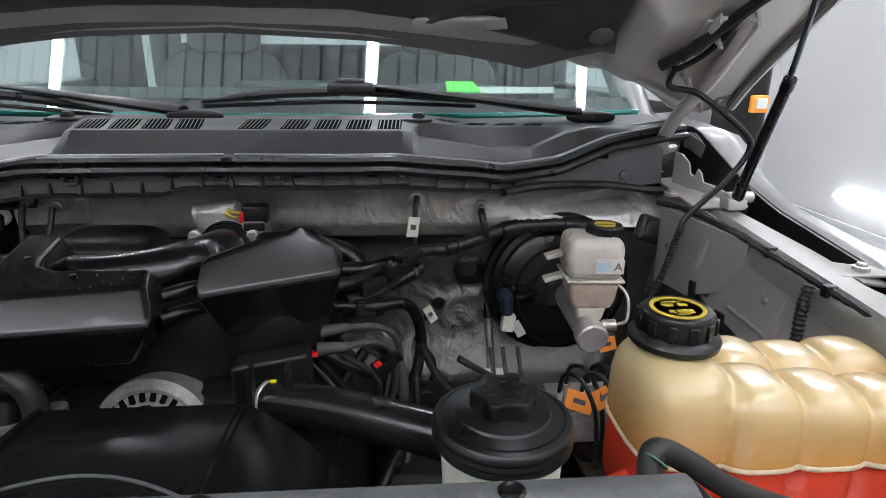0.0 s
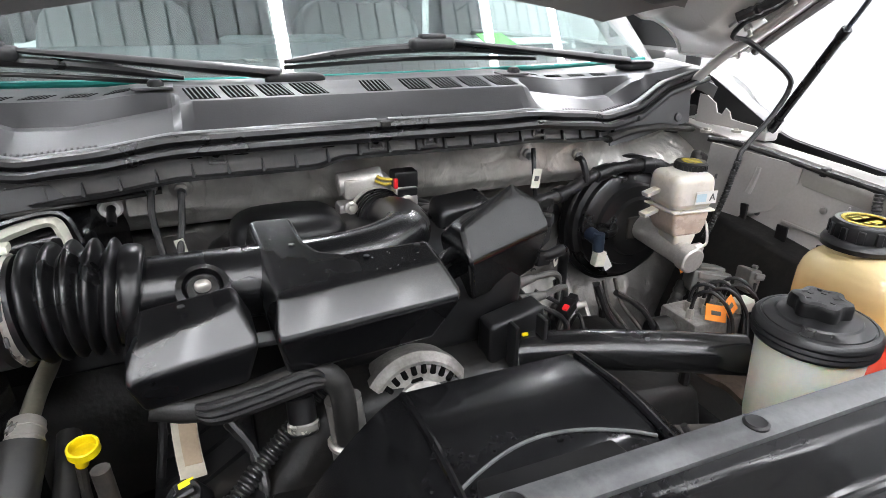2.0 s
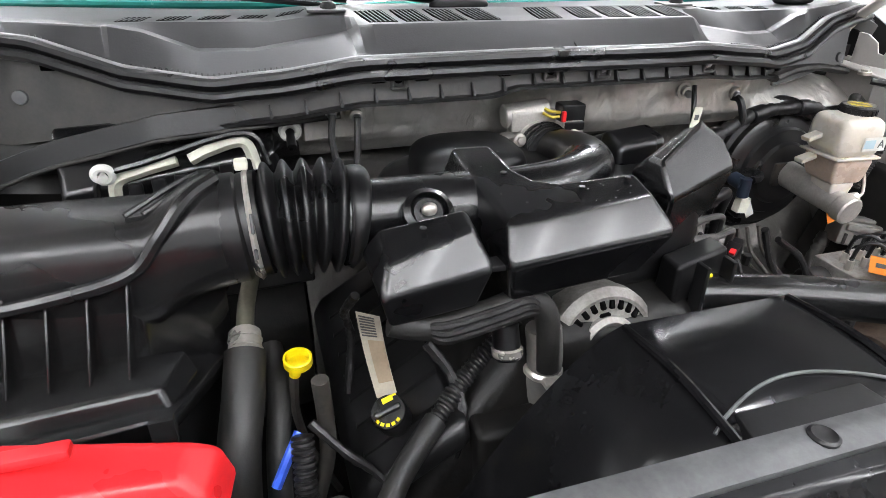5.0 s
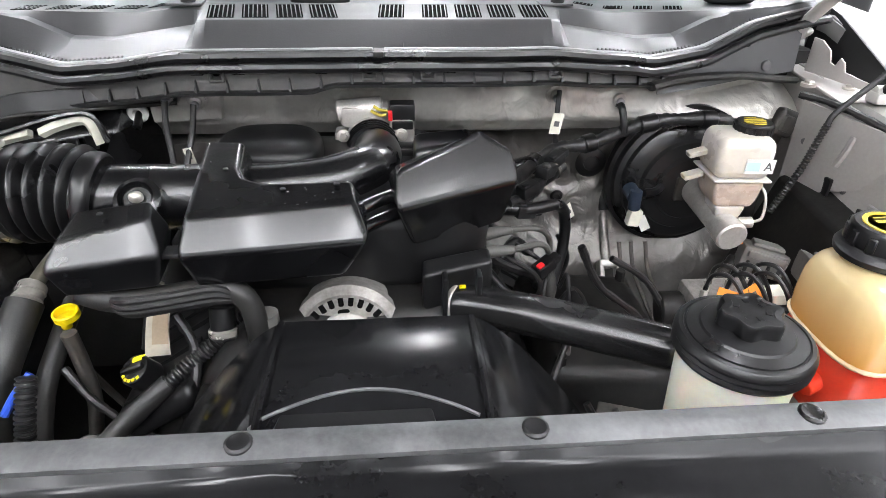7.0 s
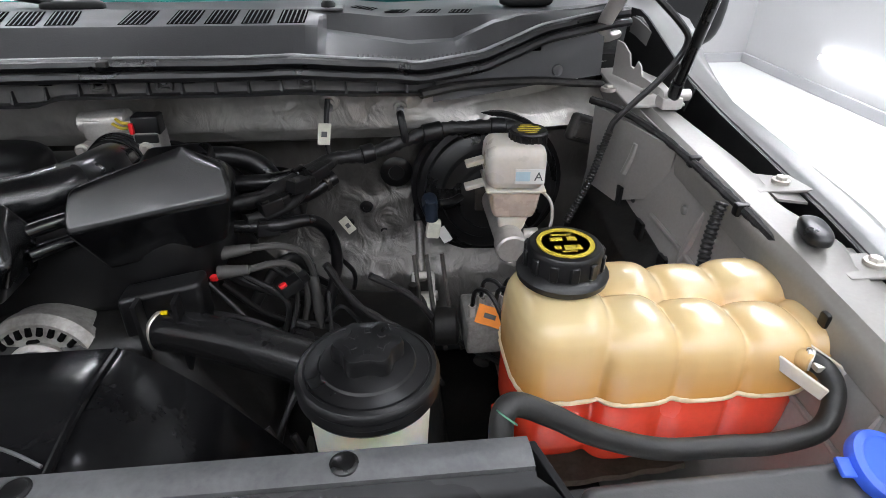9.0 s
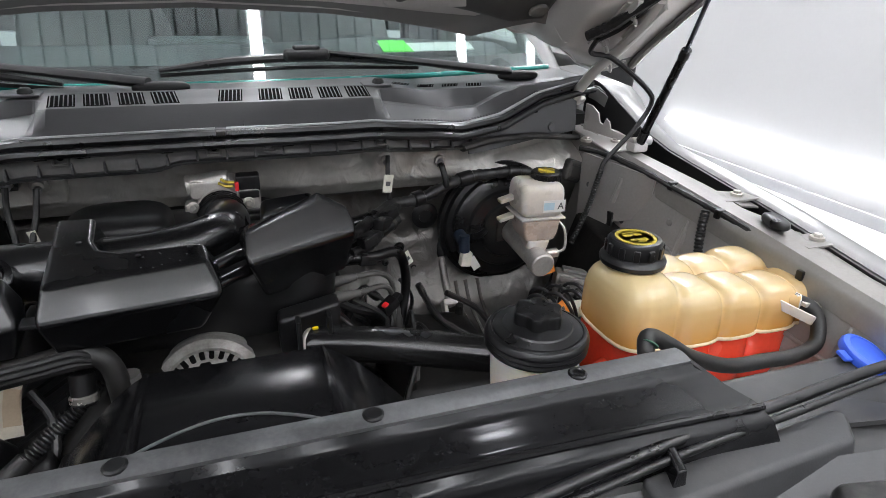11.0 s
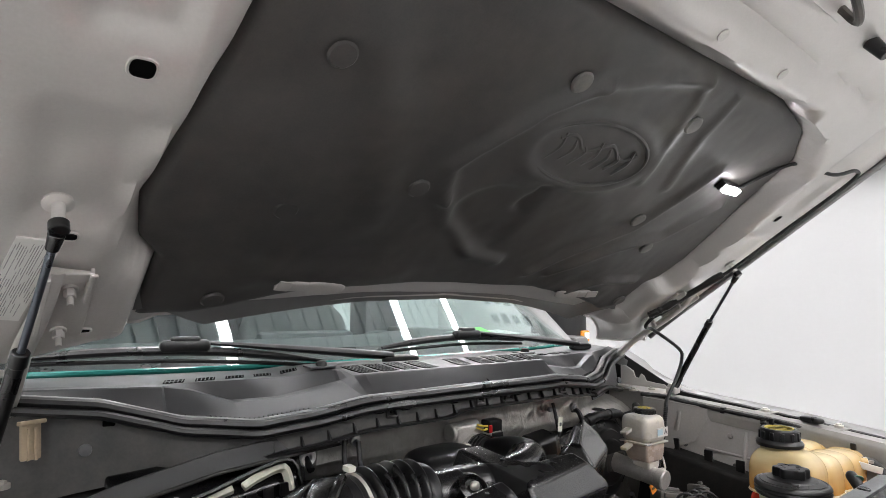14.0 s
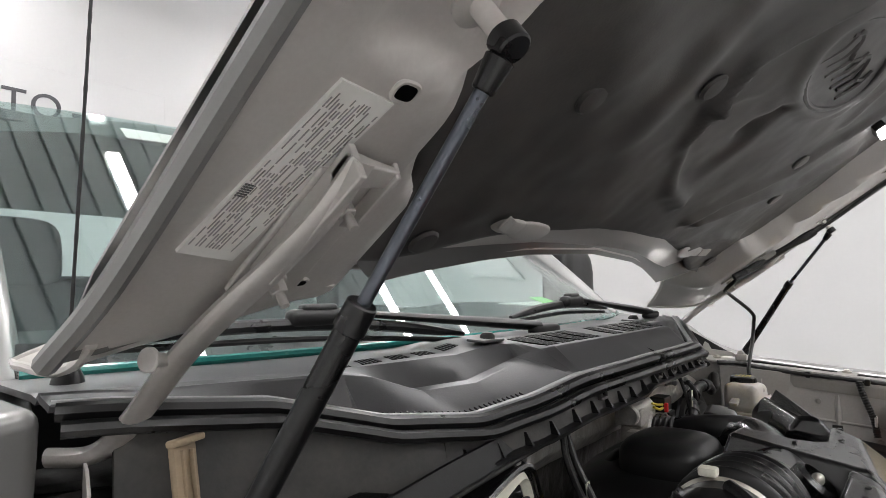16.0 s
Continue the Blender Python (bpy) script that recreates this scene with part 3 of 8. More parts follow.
    part("side_skirt", sheet(24, 4, lambda u, v: Vector((lerp(-0.27, -0.7, u), interp(u, (0, 0.5, 1), (0.895, 0.892, 0.94)) - 0.012 * v,
                                                         interp(u, (0, 0.2, 0.5, 0.8, 1), (1.364, 1.359, 1.35, 1.318, 1.285)) - 0.027 * v)), (0, 0.004, 0)), MATTE, t, "dusty black moulded skirt")
    part("skirt_edge", tube([(lerp(-0.27, -0.7, u), interp(u, (0, 0.5, 1), (0.882, 0.879, 0.927)), interp(u, (0, 0.2, 0.5, 0.8, 1), (1.337, 1.332, 1.323, 1.291, 1.258))) for u in [i / 12 for i in range(13)]], 0.003, 8, 2), DIRTY, t)
    for x in (-0.262, 0.293):
        part("rivet_plate", box((x - 0.004, 0.996, 1.4525), (0.052, 0.03, 0.004), 0.0015, 2, (3, 0, 0)), COWL, t)
    for s in (-1, 1):
        part("end_panel", sheet(16, 6, lambda u, v, s=s: Vector((s * lerp(0.44, 0.74, u), seal_at(lerp(0.44, 0.74, u))[1] + 0.006 - 0.01 * v,
                                                             lerp(seal_at(lerp(0.44, 0.74, u))[2] - 0.012, lerp(1.335, 1.335 if s > 0 else 1.28, u), v))), (0, 0.004, 0)), COWL if s > 0 else FLANGE, t, "grey plastic side of the cowl box")
        part("end_button", lathe([(0, 0), (0.009, 0), (0.008, 0.004), (0, 0.005)], 16, pose(s * 0.642, 0.955 + 0.012, 1.362, 80)), COWL, t)
        part("end_slot", box((s * 0.61, 0.988, 1.392), (0.016, 0.006, 0.008), 0.001, 1), INKBLACK, t, "dark clip slot")
        if s > 0:
            part("end_lip", tube([(s * x, seal_at(x)[1] - 0.012, z) for x, z in ((0.42, 1.352), (0.48, 1.356), (0.55, 1.352), (0.62, 1.343), (0.69, 1.33), (0.74, 1.322))], 0.011, 8, 5, None, 0.6), DIRTY, t, "dark moulded lip")


cowl_panel()


def firewall():
    prof = [(0.905, 1.362), (0.922, 1.356), (0.93, 1.335), (0.932, 1.29), (0.955, 1.265), (1.0, 1.25), (1.012, 1.15), (0.99, 1.06), (0.945, 1.0), (0.94, 0.85)]

    def fn(u, v):
        x = lerp(X0, X1, u)
        k = v * (len(prof) - 1)
        i = min(int(k), len(prof) - 2)
        y, z = lerp(prof[i][0], prof[i + 1][0], k - i), lerp(prof[i][1], prof[i + 1][1], k - i)
        y += 0.004 * noise.noise((x * 7, z * 9, 3)) + 0.0012 * noise.noise((x * 30, z * 30, 7)) + 0.09 * max(0, abs(x) - 0.6)
        if z < 1.24:
            y += 0.02 * math.exp(-((x - 0.2) / 0.1) ** 2) - 0.05 * math.exp(-((x + 0.5) / 0.2) ** 2)
        y += 0.44 * max(0.0, abs(x) - 0.4) * max(0.0, min(1.0, (z - 1.25) / 0.07))
        z -= 0.014 * max(0.0, min(1.0, (x - 0.36) / 0.16)) * max(0.0, min(1.0, (z - 1.27) / 0.06))
        return Vector((x, y, z))
    X0, X1 = -0.8, -0.335
    side = part("wall_firewall_side", sheet(50, 40, fn, (0, 0.03, 0)), GREASE)
    tagged(side, "grimy black firewall behind the heater case", "firewall", kind="structure")
    X0, X1 = -0.33, 0.8
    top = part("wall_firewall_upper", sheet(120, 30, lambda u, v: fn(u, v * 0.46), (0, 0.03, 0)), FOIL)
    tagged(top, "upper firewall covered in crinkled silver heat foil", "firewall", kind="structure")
    # lower half takes the darkened foil to stand for shade
    ob = part("wall_firewall", sheet(120, 40, lambda u, v: fn(u, 0.46 + v * 0.54), (0, 0.03, 0)), SHADED_FOIL)
    tagged(ob, "lower firewall foil with shade put into its colour, and rubber plugs", "firewall", kind="structure")
    part("backing", box((0, 1.13, 1.05), (1.6, 0.1, 0.62), 0.0), GREASE, ob)
    for x, z, r in ((0.33, 1.12, 0.012), (0.36, 1.07, 0.01), (0.3, 1.09, 0.008), (0.27, 1.17, 0.009), (0.385, 1.185, 0.028)):
        part("plug", lathe([(0, 0), (r, 0), (r * 0.8, 0.004), (r * 0.5, 0.005), (r * 0.45, 0.002), (0, 0.002)], 20, pose(x, 0.998, z, 90)), RUBBER, ob, "black rubber plug")
    for x, y, z in ((-0.282, 0.888, 1.345), (-0.248, 0.9, 1.334), (0.287, 0.925, 1.331)):
        stud = part("stud", join(rod((x, y + 0.03, z), (x, y - 0.012, z - 0.004), 0.0055, 12), lathe([(0, 0), (0.006, 0), (0.0062, 0.006), (0.004, 0.009), (0, 0.01)], 14, pose(x, y - 0.008, z - 0.003, 100))), LIP, ob, "pale capped stud")
        part("nut", join(lathe([(0, 0), (0.013, 0), (0.013, 0.003), (0.0085, 0.004), (0.0085, 0.011), (0.006, 0.012), (0, 0.012)], 12, pose(x, y + 0.004, z, 95)), lathe([(0, 0), (0.0155, 0), (0.0155, 0.002), (0, 0.002)], 20, pose(x, y + 0.006, z, 95))), ALU, stud)
    part("stud_plate", rounded_loft([[(-0.318, 0.918, 1.298), (-0.22, 0.93, 1.298), (-0.215, 0.934, 1.345), (-0.24, 0.93, 1.362), (-0.3, 0.916, 1.366), (-0.318, 0.91, 1.34)], [(-0.316, 0.905, 1.3), (-0.222, 0.918, 1.3), (-0.217, 0.922, 1.344), (-0.241, 0.917, 1.36), (-0.299, 0.903, 1.364), (-0.316, 0.898, 1.34)]], 0.002, 2), FOIL, ob, "dull silver plate round the earth studs")
    hook = part("stud", rod((0.392, 0.945, 1.322), (0.392, 0.92, 1.318), 0.006, 12), LIP, ob, "pale capped stud")
    part("nut", lathe([(0, 0), (0.011, 0), (0.01, 0.006), (0, 0.007)], 12, pose(0.392, 0.932, 1.32, 95)), ALU, hook)


firewall()


def windscreen():
    t = thing("window_1", "raked curved windscreen with green tint and reflections", "windscreen", kind="structure")

    def fn(u, v, o=0.0):
        x = lerp(-0.76, 0.76, u) * lerp(1.0, 0.9, v)
        z = lerp(1.43, 1.885, v)
        return Vector((x, glass_y(x) + (z - 1.44) / math.tan(radians(35)) + o, z))
    g = part("pane", sheet(32, 16, fn, (0, 0.0035, -0.005)), GLASS, t)
    g.visible_shadow = False
    part("lower_edge", tube([fn(i / 30, 0.035) + Vector((0, -0.006, 0)) for i in range(31)], 0.006, 8, 1), TEAL, t, "green glass edge")
    band = sheet(40, 3, lambda u, v: fn(u, 0.0 + 0.1 * v, 0.006) + Vector((0, 0, -0.002)), (0, 0.002, -0.002))
    part("shade_band", band, RUBBER, t, "black printed border")
    part("roof_sticker", sheet(8, 2, lambda u, v: fn(lerp(0.17, 0.26, u), lerp(0.88, 0.94, v), 0.006), (0, 0.001, -0.001)), PAPER, t, "pale strip sticker inside the glass")
    return fn


screen_at = windscreen()


def cab():
    t = thing("truck_cab", "silver pickup cab with open interior behind the windscreen", "truck cab")
    part("roof", sheet(24, 10, lambda u, v: Vector((lerp(-0.74, 0.74, u), lerp(1.73, 3.2, v) + 0.2 * (lerp(-0.74, 0.74, u)) ** 2 * (1 - v),
                                                  1.885 + 0.055 * min(1, v * 4) ** 0.6 - 0.05 * abs(lerp(-1, 1, u)) ** 4)), (0, 0, -0.03)), PAINT, t)
    for s in (-1, 1):
        a0 = screen_at(0.5 + s * 0.5, 0.0)
        a1 = screen_at(0.5 + s * 0.5, 1.0)
        pil = tube([a0 + Vector((s * 0.02, 0.0, -0.05)), a0.lerp(a1, 0.5) + Vector((s * 0.025, 0, 0)), a1 + Vector((s * 0.02, 0, 0.0)), a1 + Vector((s * 0.03, 0.3, 0.02))], 0.035, 10, 5)
        part("pillar", pil, PAINT, t, "silver windscreen pillar")
        part("door_panel", box((s * 0.93, 1.95, 1.1), (0.08, 1.3, 0.72), 0.02), PAINT, t)
        part("rear_pillar", box((s * 0.84, 3.1, 1.65), (0.09, 0.2, 0.5), 0.02), DASH, t)
        part("door_post", box((s * 0.86, 2.55, 1.6), (0.2, 0.16, 0.6), 0.02), DASH, t)
        part("window_rail", tube([(s * 0.8, 1.6, 1.86), (s * 0.8, 2.2, 1.9), (s * 0.8, 2.9, 1.88)], 0.03, 8, 4), DASH, t)
    part("rear_wall", box((0, 3.2, 1.255), (1.6, 0.08, 0.7), 0.02), DASH, t)
    part("rear_bench", lobe((0, 2.95, 1.3), (0.7, 0.12, 0.3), 0.4, 0.3), DASH, t, "dark rear bench")
    part("cab_floor", box((0, 2.1, 0.8), (1.7, 2.2, 0.06), 0.0), DASH, t)
    part("headliner", box((0, 2.45, 1.86), (1.4, 1.3, 0.02), 0.005), SEAT, t)
    dash = part("dashboard", sheet(30, 8, lambda u, v: Vector((lerp(-0.74, 0.74, u), lerp(1.16, 1.62, v) + 0.2 * lerp(-0.74, 0.74, u) ** 2 * (1 - v),
                                                        1.425 + 0.05 * math.sin(v * 2.2) + 0.015 * math.exp(-((lerp(-0.74, 0.74, u) - 0.4) / 0.2) ** 2))), (0, 0, -0.2)), DASH, t)
    part("screen_surround", box((0, 1.58, 1.38), (0.3, 0.06, 0.22), 0.02), DASH, t)
    return t


CAB = cab()


def seat(x):
    t = part("front_seat", moved(lobe((0, 0, 0.32), (0.26, 0.07, 0.34), 0.45, 0.45), pose(x, 2.4, 0.93, -14)), SEAT, CAB, "grey cloth front seat")
    part("cushion", lobe((x, 2.15, 1.12), (0.27, 0.27, 0.1), 0.5, 0.5), SEAT, t)
    part("headrest", moved(lobe((0, 0, 0.1), (0.14, 0.05, 0.11), 0.5, 0.5), pose(x, 2.54, 1.55, -10)), SEAT, t)
    for s in (-1, 1):
        part("headrest_post", rod((x + s * 0.06, 2.52, 1.5), (x + s * 0.06, 2.54, 1.62), 0.007), STEEL, t)


for sx in (-0.42, 0.42):
    seat(sx)


def steering_wheel():
    m = pose(0.42, 1.75, 1.29, 62)
    ring = tube([m @ Vector((0.19 * math.cos(a), 0.19 * math.sin(a), 0)) for a in [2 * math.pi * i / 24 for i in range(25)]], 0.016, 8, 2)
    t = part("steering_wheel", ring, DASH, CAB, "dark steering wheel")
    part("hub", moved(lobe((0, 0, -0.02), (0.08, 0.07, 0.04)), m), DASH, t)
    for a in (0, 180, 270):
        part("spoke", moved(box((0.12, 0, -0.01), (0.14, 0.035, 0.02), 0.006), m @ pose(0, 0, 0, 0, 0, a)), DASH, t)


steering_wheel()
whole("dashboard_papers", hexa([(0.38, 1.27, 1.478), (0.6, 1.3, 1.478), (0.63, 1.42, 1.484), (0.38, 1.4, 1.484)],
                               [(0.38, 1.27, 1.48), (0.6, 1.3, 1.48), (0.63, 1.42, 1.486), (0.38, 1.4, 1.486)], 0), PAPER, "white sheet of paper lying on the dashboard", "paper")
whole("green_card", hexa([(0.36, 1.235, 1.482), (0.43, 1.235, 1.482), (0.42, 1.29, 1.5), (0.36, 1.29, 1.5)],
                         [(0.36, 1.235, 1.484), (0.43, 1.235, 1.484), (0.42, 1.29, 1.502), (0.36, 1.29, 1.502)], 0), GREENTAG, "bright green card on the dashboard edge", "card")


def wiper(hub, blade_a, blade_b, base):
    t = thing("windscreen_wiper", "black wiper arm and blade resting on the windscreen", "wiper", "windscreen wipers")
    hub, a, b, base = (Vector(p) for p in (hub, blade_a, blade_b, base))
    mid = (a + b) / 2
    part("blade", join(tube([a, a.lerp(mid, 0.5) + Vector((0, 0, 0.012)), mid + Vector((0, 0, 0.016)), b.lerp(mid, 0.5) + Vector((0, 0, 0.012)), b], 0.008, 8, 8, lambda s, L: 0.45 + 0.55 * min(1, 6 * min(s, L - s) / L)),
                       tube([a + Vector((0, 0.006, -0.009)), mid + Vector((0, 0.006, -0.002)), b + Vector((0, 0.006, -0.009))], 0.004, 6, 8)), RUBBER, t)
    d = (b - a).normalized()
    ang = math.degrees(math.atan2(d.y, d.x))
    part("blade_holder", join(moved(box((0, 0, 0), (0.085, 0.026, 0.022), 0.009, 3), pose(*hub, 0, 0, ang)),
                              moved(box((0, 0, 0.011), (0.05, 0.018, 0.012), 0.005, 3), pose(*hub, 0, 0, ang))), MATTE, t)
    near = hub.lerp(base, 0.55) + Vector((0, 0.004, 0.004))
    part("arm", tube([hub + Vector((0, 0, 0.008)), hub.lerp(base, 0.3) + Vector((0, 0.006, 0.006)), near, base], 0.0145, 10, 6, lambda s, L: 0.4 + 0.7 * min(1, 1.3 * s / L), 0.55), MATTE, t)
    part("pivot_cover", lobe(base + (base - hub).normalized() * 0.02 + Vector((0, 0, -0.006)), (0.045, 0.014, 0.01), 0.7, 0.7), MATTE, t)


wiper((0.178, 1.082, 1.496), (-0.076, 1.073, 1.474), (0.402, 1.103, 1.474), (0.588, 1.07, 1.458))
wiper((-0.473, 1.108, 1.492), (-0.72, 1.15, 1.478), (-0.225, 1.066, 1.456), (-0.09, 1.015, 1.462))


def fender(s):
    """Outer wing with its top turned in to the drain channel."""
    side = "driver" if s > 0 else "passenger"
    t = thing("front_fender", "silver painted front wing with a turned-in flange", "fender", "front wings")

    def top(y, k):
        zz = interp(y, (-0.2, 0.3, 0.9, 1.0, 1.07, 1.3), (1.2, 1.272, 1.32, 1.36, 1.42, 1.442))
        xin = interp(y, (-0.2, 0.3, 0.6, 0.9, 1.0, 1.08, 1.3), (0.72, 0.825, 0.862, 0.885, 0.86, 0.815, 0.8))
        xo = interp(y, (-0.2, 0.3, 0.6, 0.95, 1.3), (0.79, 0.875, 0.925, 0.925, 0.9))
        prof = [(xin, zz - 0.03), (xin + 0.002, zz - 0.004), (xin + 0.012, zz), (lerp(xin, xo, 0.6), zz + 0.004), (xo - 0.01, zz - 0.006), (xo, zz - 0.03), (xo + 0.02, zz - 0.2), (xo + 0.03, zz - 0.45)]
        return prof[k]
    n = 8

    def fn(u, v):
        y = lerp(-0.2, 1.27, u)
        k = v * (n - 1)
        i = min(int(k), n - 2)
        p, q = top(y, i), top(y, i + 1)
        return Vector((s * lerp(p[0], q[0], k - i), y, lerp(p[1], q[1], k - i)))
    part("wing_skin", sheet(40, 28, fn, (s * -0.002, 0, -0.003)), PAINT, t, angle=50)

    if s < 0:
        part("wing_corner", hexa([(-0.97, 1.0, 1.1), (-0.805, 1.035, 1.1), (-0.805, 1.26, 1.1), (-0.97, 1.26, 1.1)], [(-0.97, 0.985, 1.435), (-0.798, 1.02, 1.443), (-0.798, 1.26, 1.446), (-0.97, 1.26, 1.44)], 0.014, 4), PAINT, t, "bright silver rear corner of the wing")
    # inner rail with bolts, gap and apron
    def rail(u, v):
        y = lerp(0.2, 1.1, u)
        zz = interp(y, (0.2, 0.55, 0.9, 1.1), (1.255, 1.29, 1.318, 1.34))
        w = 0.056 - 0.02 * max(0, min(1, (y - 0.72) / 0.2)) + 0.012 * math.sin((y - 0.5) * 38) * (1 if 0.5 < y < 0.665 else 0)
        kx = [(0.765, -0.04), (0.768, -0.012), (0.778, 0.0), (0.778 + w * 0.8, 0.0), (0.778 + w, -0.008), (0.78 + w, -0.03)]
        k = v * 5
        i = min(int(k), 4)
        return Vector((s * lerp(kx[i][0], kx[i + 1][0], k - i), y, zz + lerp(kx[i][1], kx[i + 1][1], k - i)))
    part("inner_rail", sheet(60, 15, rail, (0, 0, -0.002)), RAIL, t, "silver inner rail")
    for y in (0.5, 0.665):
        z = interp(y, (0.2, 0.55, 0.9, 1.1), (1.255, 1.29, 1.318, 1.34))
        part("rail_bracket", join(box((s * 0.84, y, z - 0.003), (0.07, 0.045, 0.004), 0.0015)), RAIL, t)
        part("bolt", bolt((s * 0.845, y, z + 0.002), 0.007), STEEL, t)
    # black side sheet put in so that the open gap reads as shaded
    part("gap_shade", sheet(30, 3, lambda u, v: Vector((s * (top(lerp(0.25, 0.98, u), 0)[0] - 0.004), lerp(0.25, 0.98, u), top(lerp(0.25, 0.98, u), 2)[1] - 0.006 - 0.12 * v)), (s * 0.002, 0, 0)), MATTE, t, "black sheet added to darken the drain channel")
    for y0, y1 in ((0.628, 0.692), (0.25, 0.535)):
        part("rail_bridge", sheet(12, 4, lambda u, v: Vector((s * lerp(0.82, top(lerp(y0, y1, u), 0)[0] + 0.006, v), lerp(y0, y1, u), interp(lerp(y0, y1, u), (0.2, 0.55, 0.9, 1.1), (1.255, 1.29, 1.318, 1.34)) - 0.001 - 0.008 * v)), (0, 0, -0.003)), RAIL, t, "silver sheet joining rail and wing")
    # dark bottom sheet, shade of the gap given as colour
    part("gap_shade_floor", box((s * 0.86, 0.65, 1.2), (0.1, 0.95, 0.01), 0), GREASE, t, "dark sheet standing for shade between rail and wing")

    def apron(u, v):
        y = lerp(0.15, 1.08, u)
        z = lerp(interp(y, (0.2, 0.55, 0.9, 1.1), (1.25, 1.285, 1.312, 1.335)), 0.78, v)
        x = 0.775 - 0.03 * math.sin(min(1, v * 2.2) * math.pi / 2) - 0.09 * max(0, v - 0.35)
        x -= 0.05 * math.exp(-((v - 0.42) / 0.13) ** 2) * math.exp(-((y - 0.62) / 0.28) ** 2)
        x -= 0.012 / (1 + math.exp(-60 * (y - 0.79))) if v < 0.4 else 0
        return Vector((s * x, y, z))
    part("inner_apron", sheet(48, 30, apron, (s * 0.003, 0, 0)), APRON, t, "dusty silver inner wing panel", angle=60)
    for y in (0.36, 0.47, 0.58, 0.68):
        part("pressed_bead", tube([apron((y - 0.15) / 0.93, v) + Vector((-s * 0.001, 0, 0)) for v in (0.08, 0.16, 0.24)], 0.007, 8, 5, lambda q, L: 0.3 + 0.7 * math.sin(math.pi * min(1, max(0, q / L)))), APRON, t)
    for y, z in ((0.86, 1.25), (0.9, 1.22), (0.83, 1.2), (0.87, 1.17), (0.7, 1.17), (0.55, 1.2)):
        part("hole", lathe([(0, 0), (0.006, 0), (0.006, 0.002), (0, 0.002)], 12, pose(s * 0.742, y, z, 0, -90 * s)), INK, t)
    part("seam", tube([apron((y - 0.15) / 0.93, 0.2) + Vector((-s * 0.001, 0, 0.0)) for y in (0.3, 0.4, 0.5, 0.6, 0.7, 0.78)], 0.0035, 8, 4), APRON, t, "folded seam")
    for y, v in ((0.34, 0.28), (0.52, 0.14), (0.6, 0.26), (0.72, 0.12), (0.76, 0.26)):
        p = apron((y - 0.15) / 0.93, v)
        part("bolt", lathe([(0, 0), (0.007, 0), (0.006, 0.003), (0.003, 0.004), (0, 0.004)], 12, Matrix.Translation(p) @ Vector((-s, 0, 0)).to_track_quat("Z", "Y").to_matrix().to_4x4()), RAIL, t)
    plate_low = [(0.7, 0.925, 1.14), (0.728, 0.85, 1.19), (0.766, 0.785, 1.222), (0.768, 0.78, 1.3), (0.7, 0.93, 1.318)]
    pl = part("corner_plate", hexa([(s * x, y, z) for x, y, z in plate_low], [(s * (x - 0.004), y - 0.002, z) for x, y, z in plate_low], 0.0012, 2), APRON, t, "flat stamped corner plate with holes")
    part("bead", tube([(s * 0.737, 0.842, 1.285), (s * 0.733, 0.844, 1.26), (s * 0.727, 0.848, 1.235)], 0.006, 8, 4), APRON, pl)
    for y, z in ((0.89, 1.2), (0.875, 1.185), (0.9, 1.175), (0.82, 1.235), (0.81, 1.237), (0.905, 1.255)):
        part("hole", lathe([(0, 0), (0.0055, 0), (0.0055, 0.003), (0, 0.003)], 12, Matrix.Translation((s * (0.7665 - (y - 0.785) * 0.46 - 0.0045), y, z)) @ Vector((-s * 0.9, -0.43, 0)).to_track_quat("Z", "Y").to_matrix().to_4x4()), INK, pl)
    return t


WING = fender(1)
fender(-1)


def fender_stop(x, y, z):
    t = thing("bump_stop", "black rubber hood bump stop on the inner rail", "rubber stop", "hood stops")
    part("block", moved(lobe((0, 0, 0), (0.03, 0.015, 0.0085), 0.7, 0.8), pose(x, y, z + 0.009, 0, 0, 70)), RUBBER, t)


fender_stop(0.808, 0.545, 1.29)


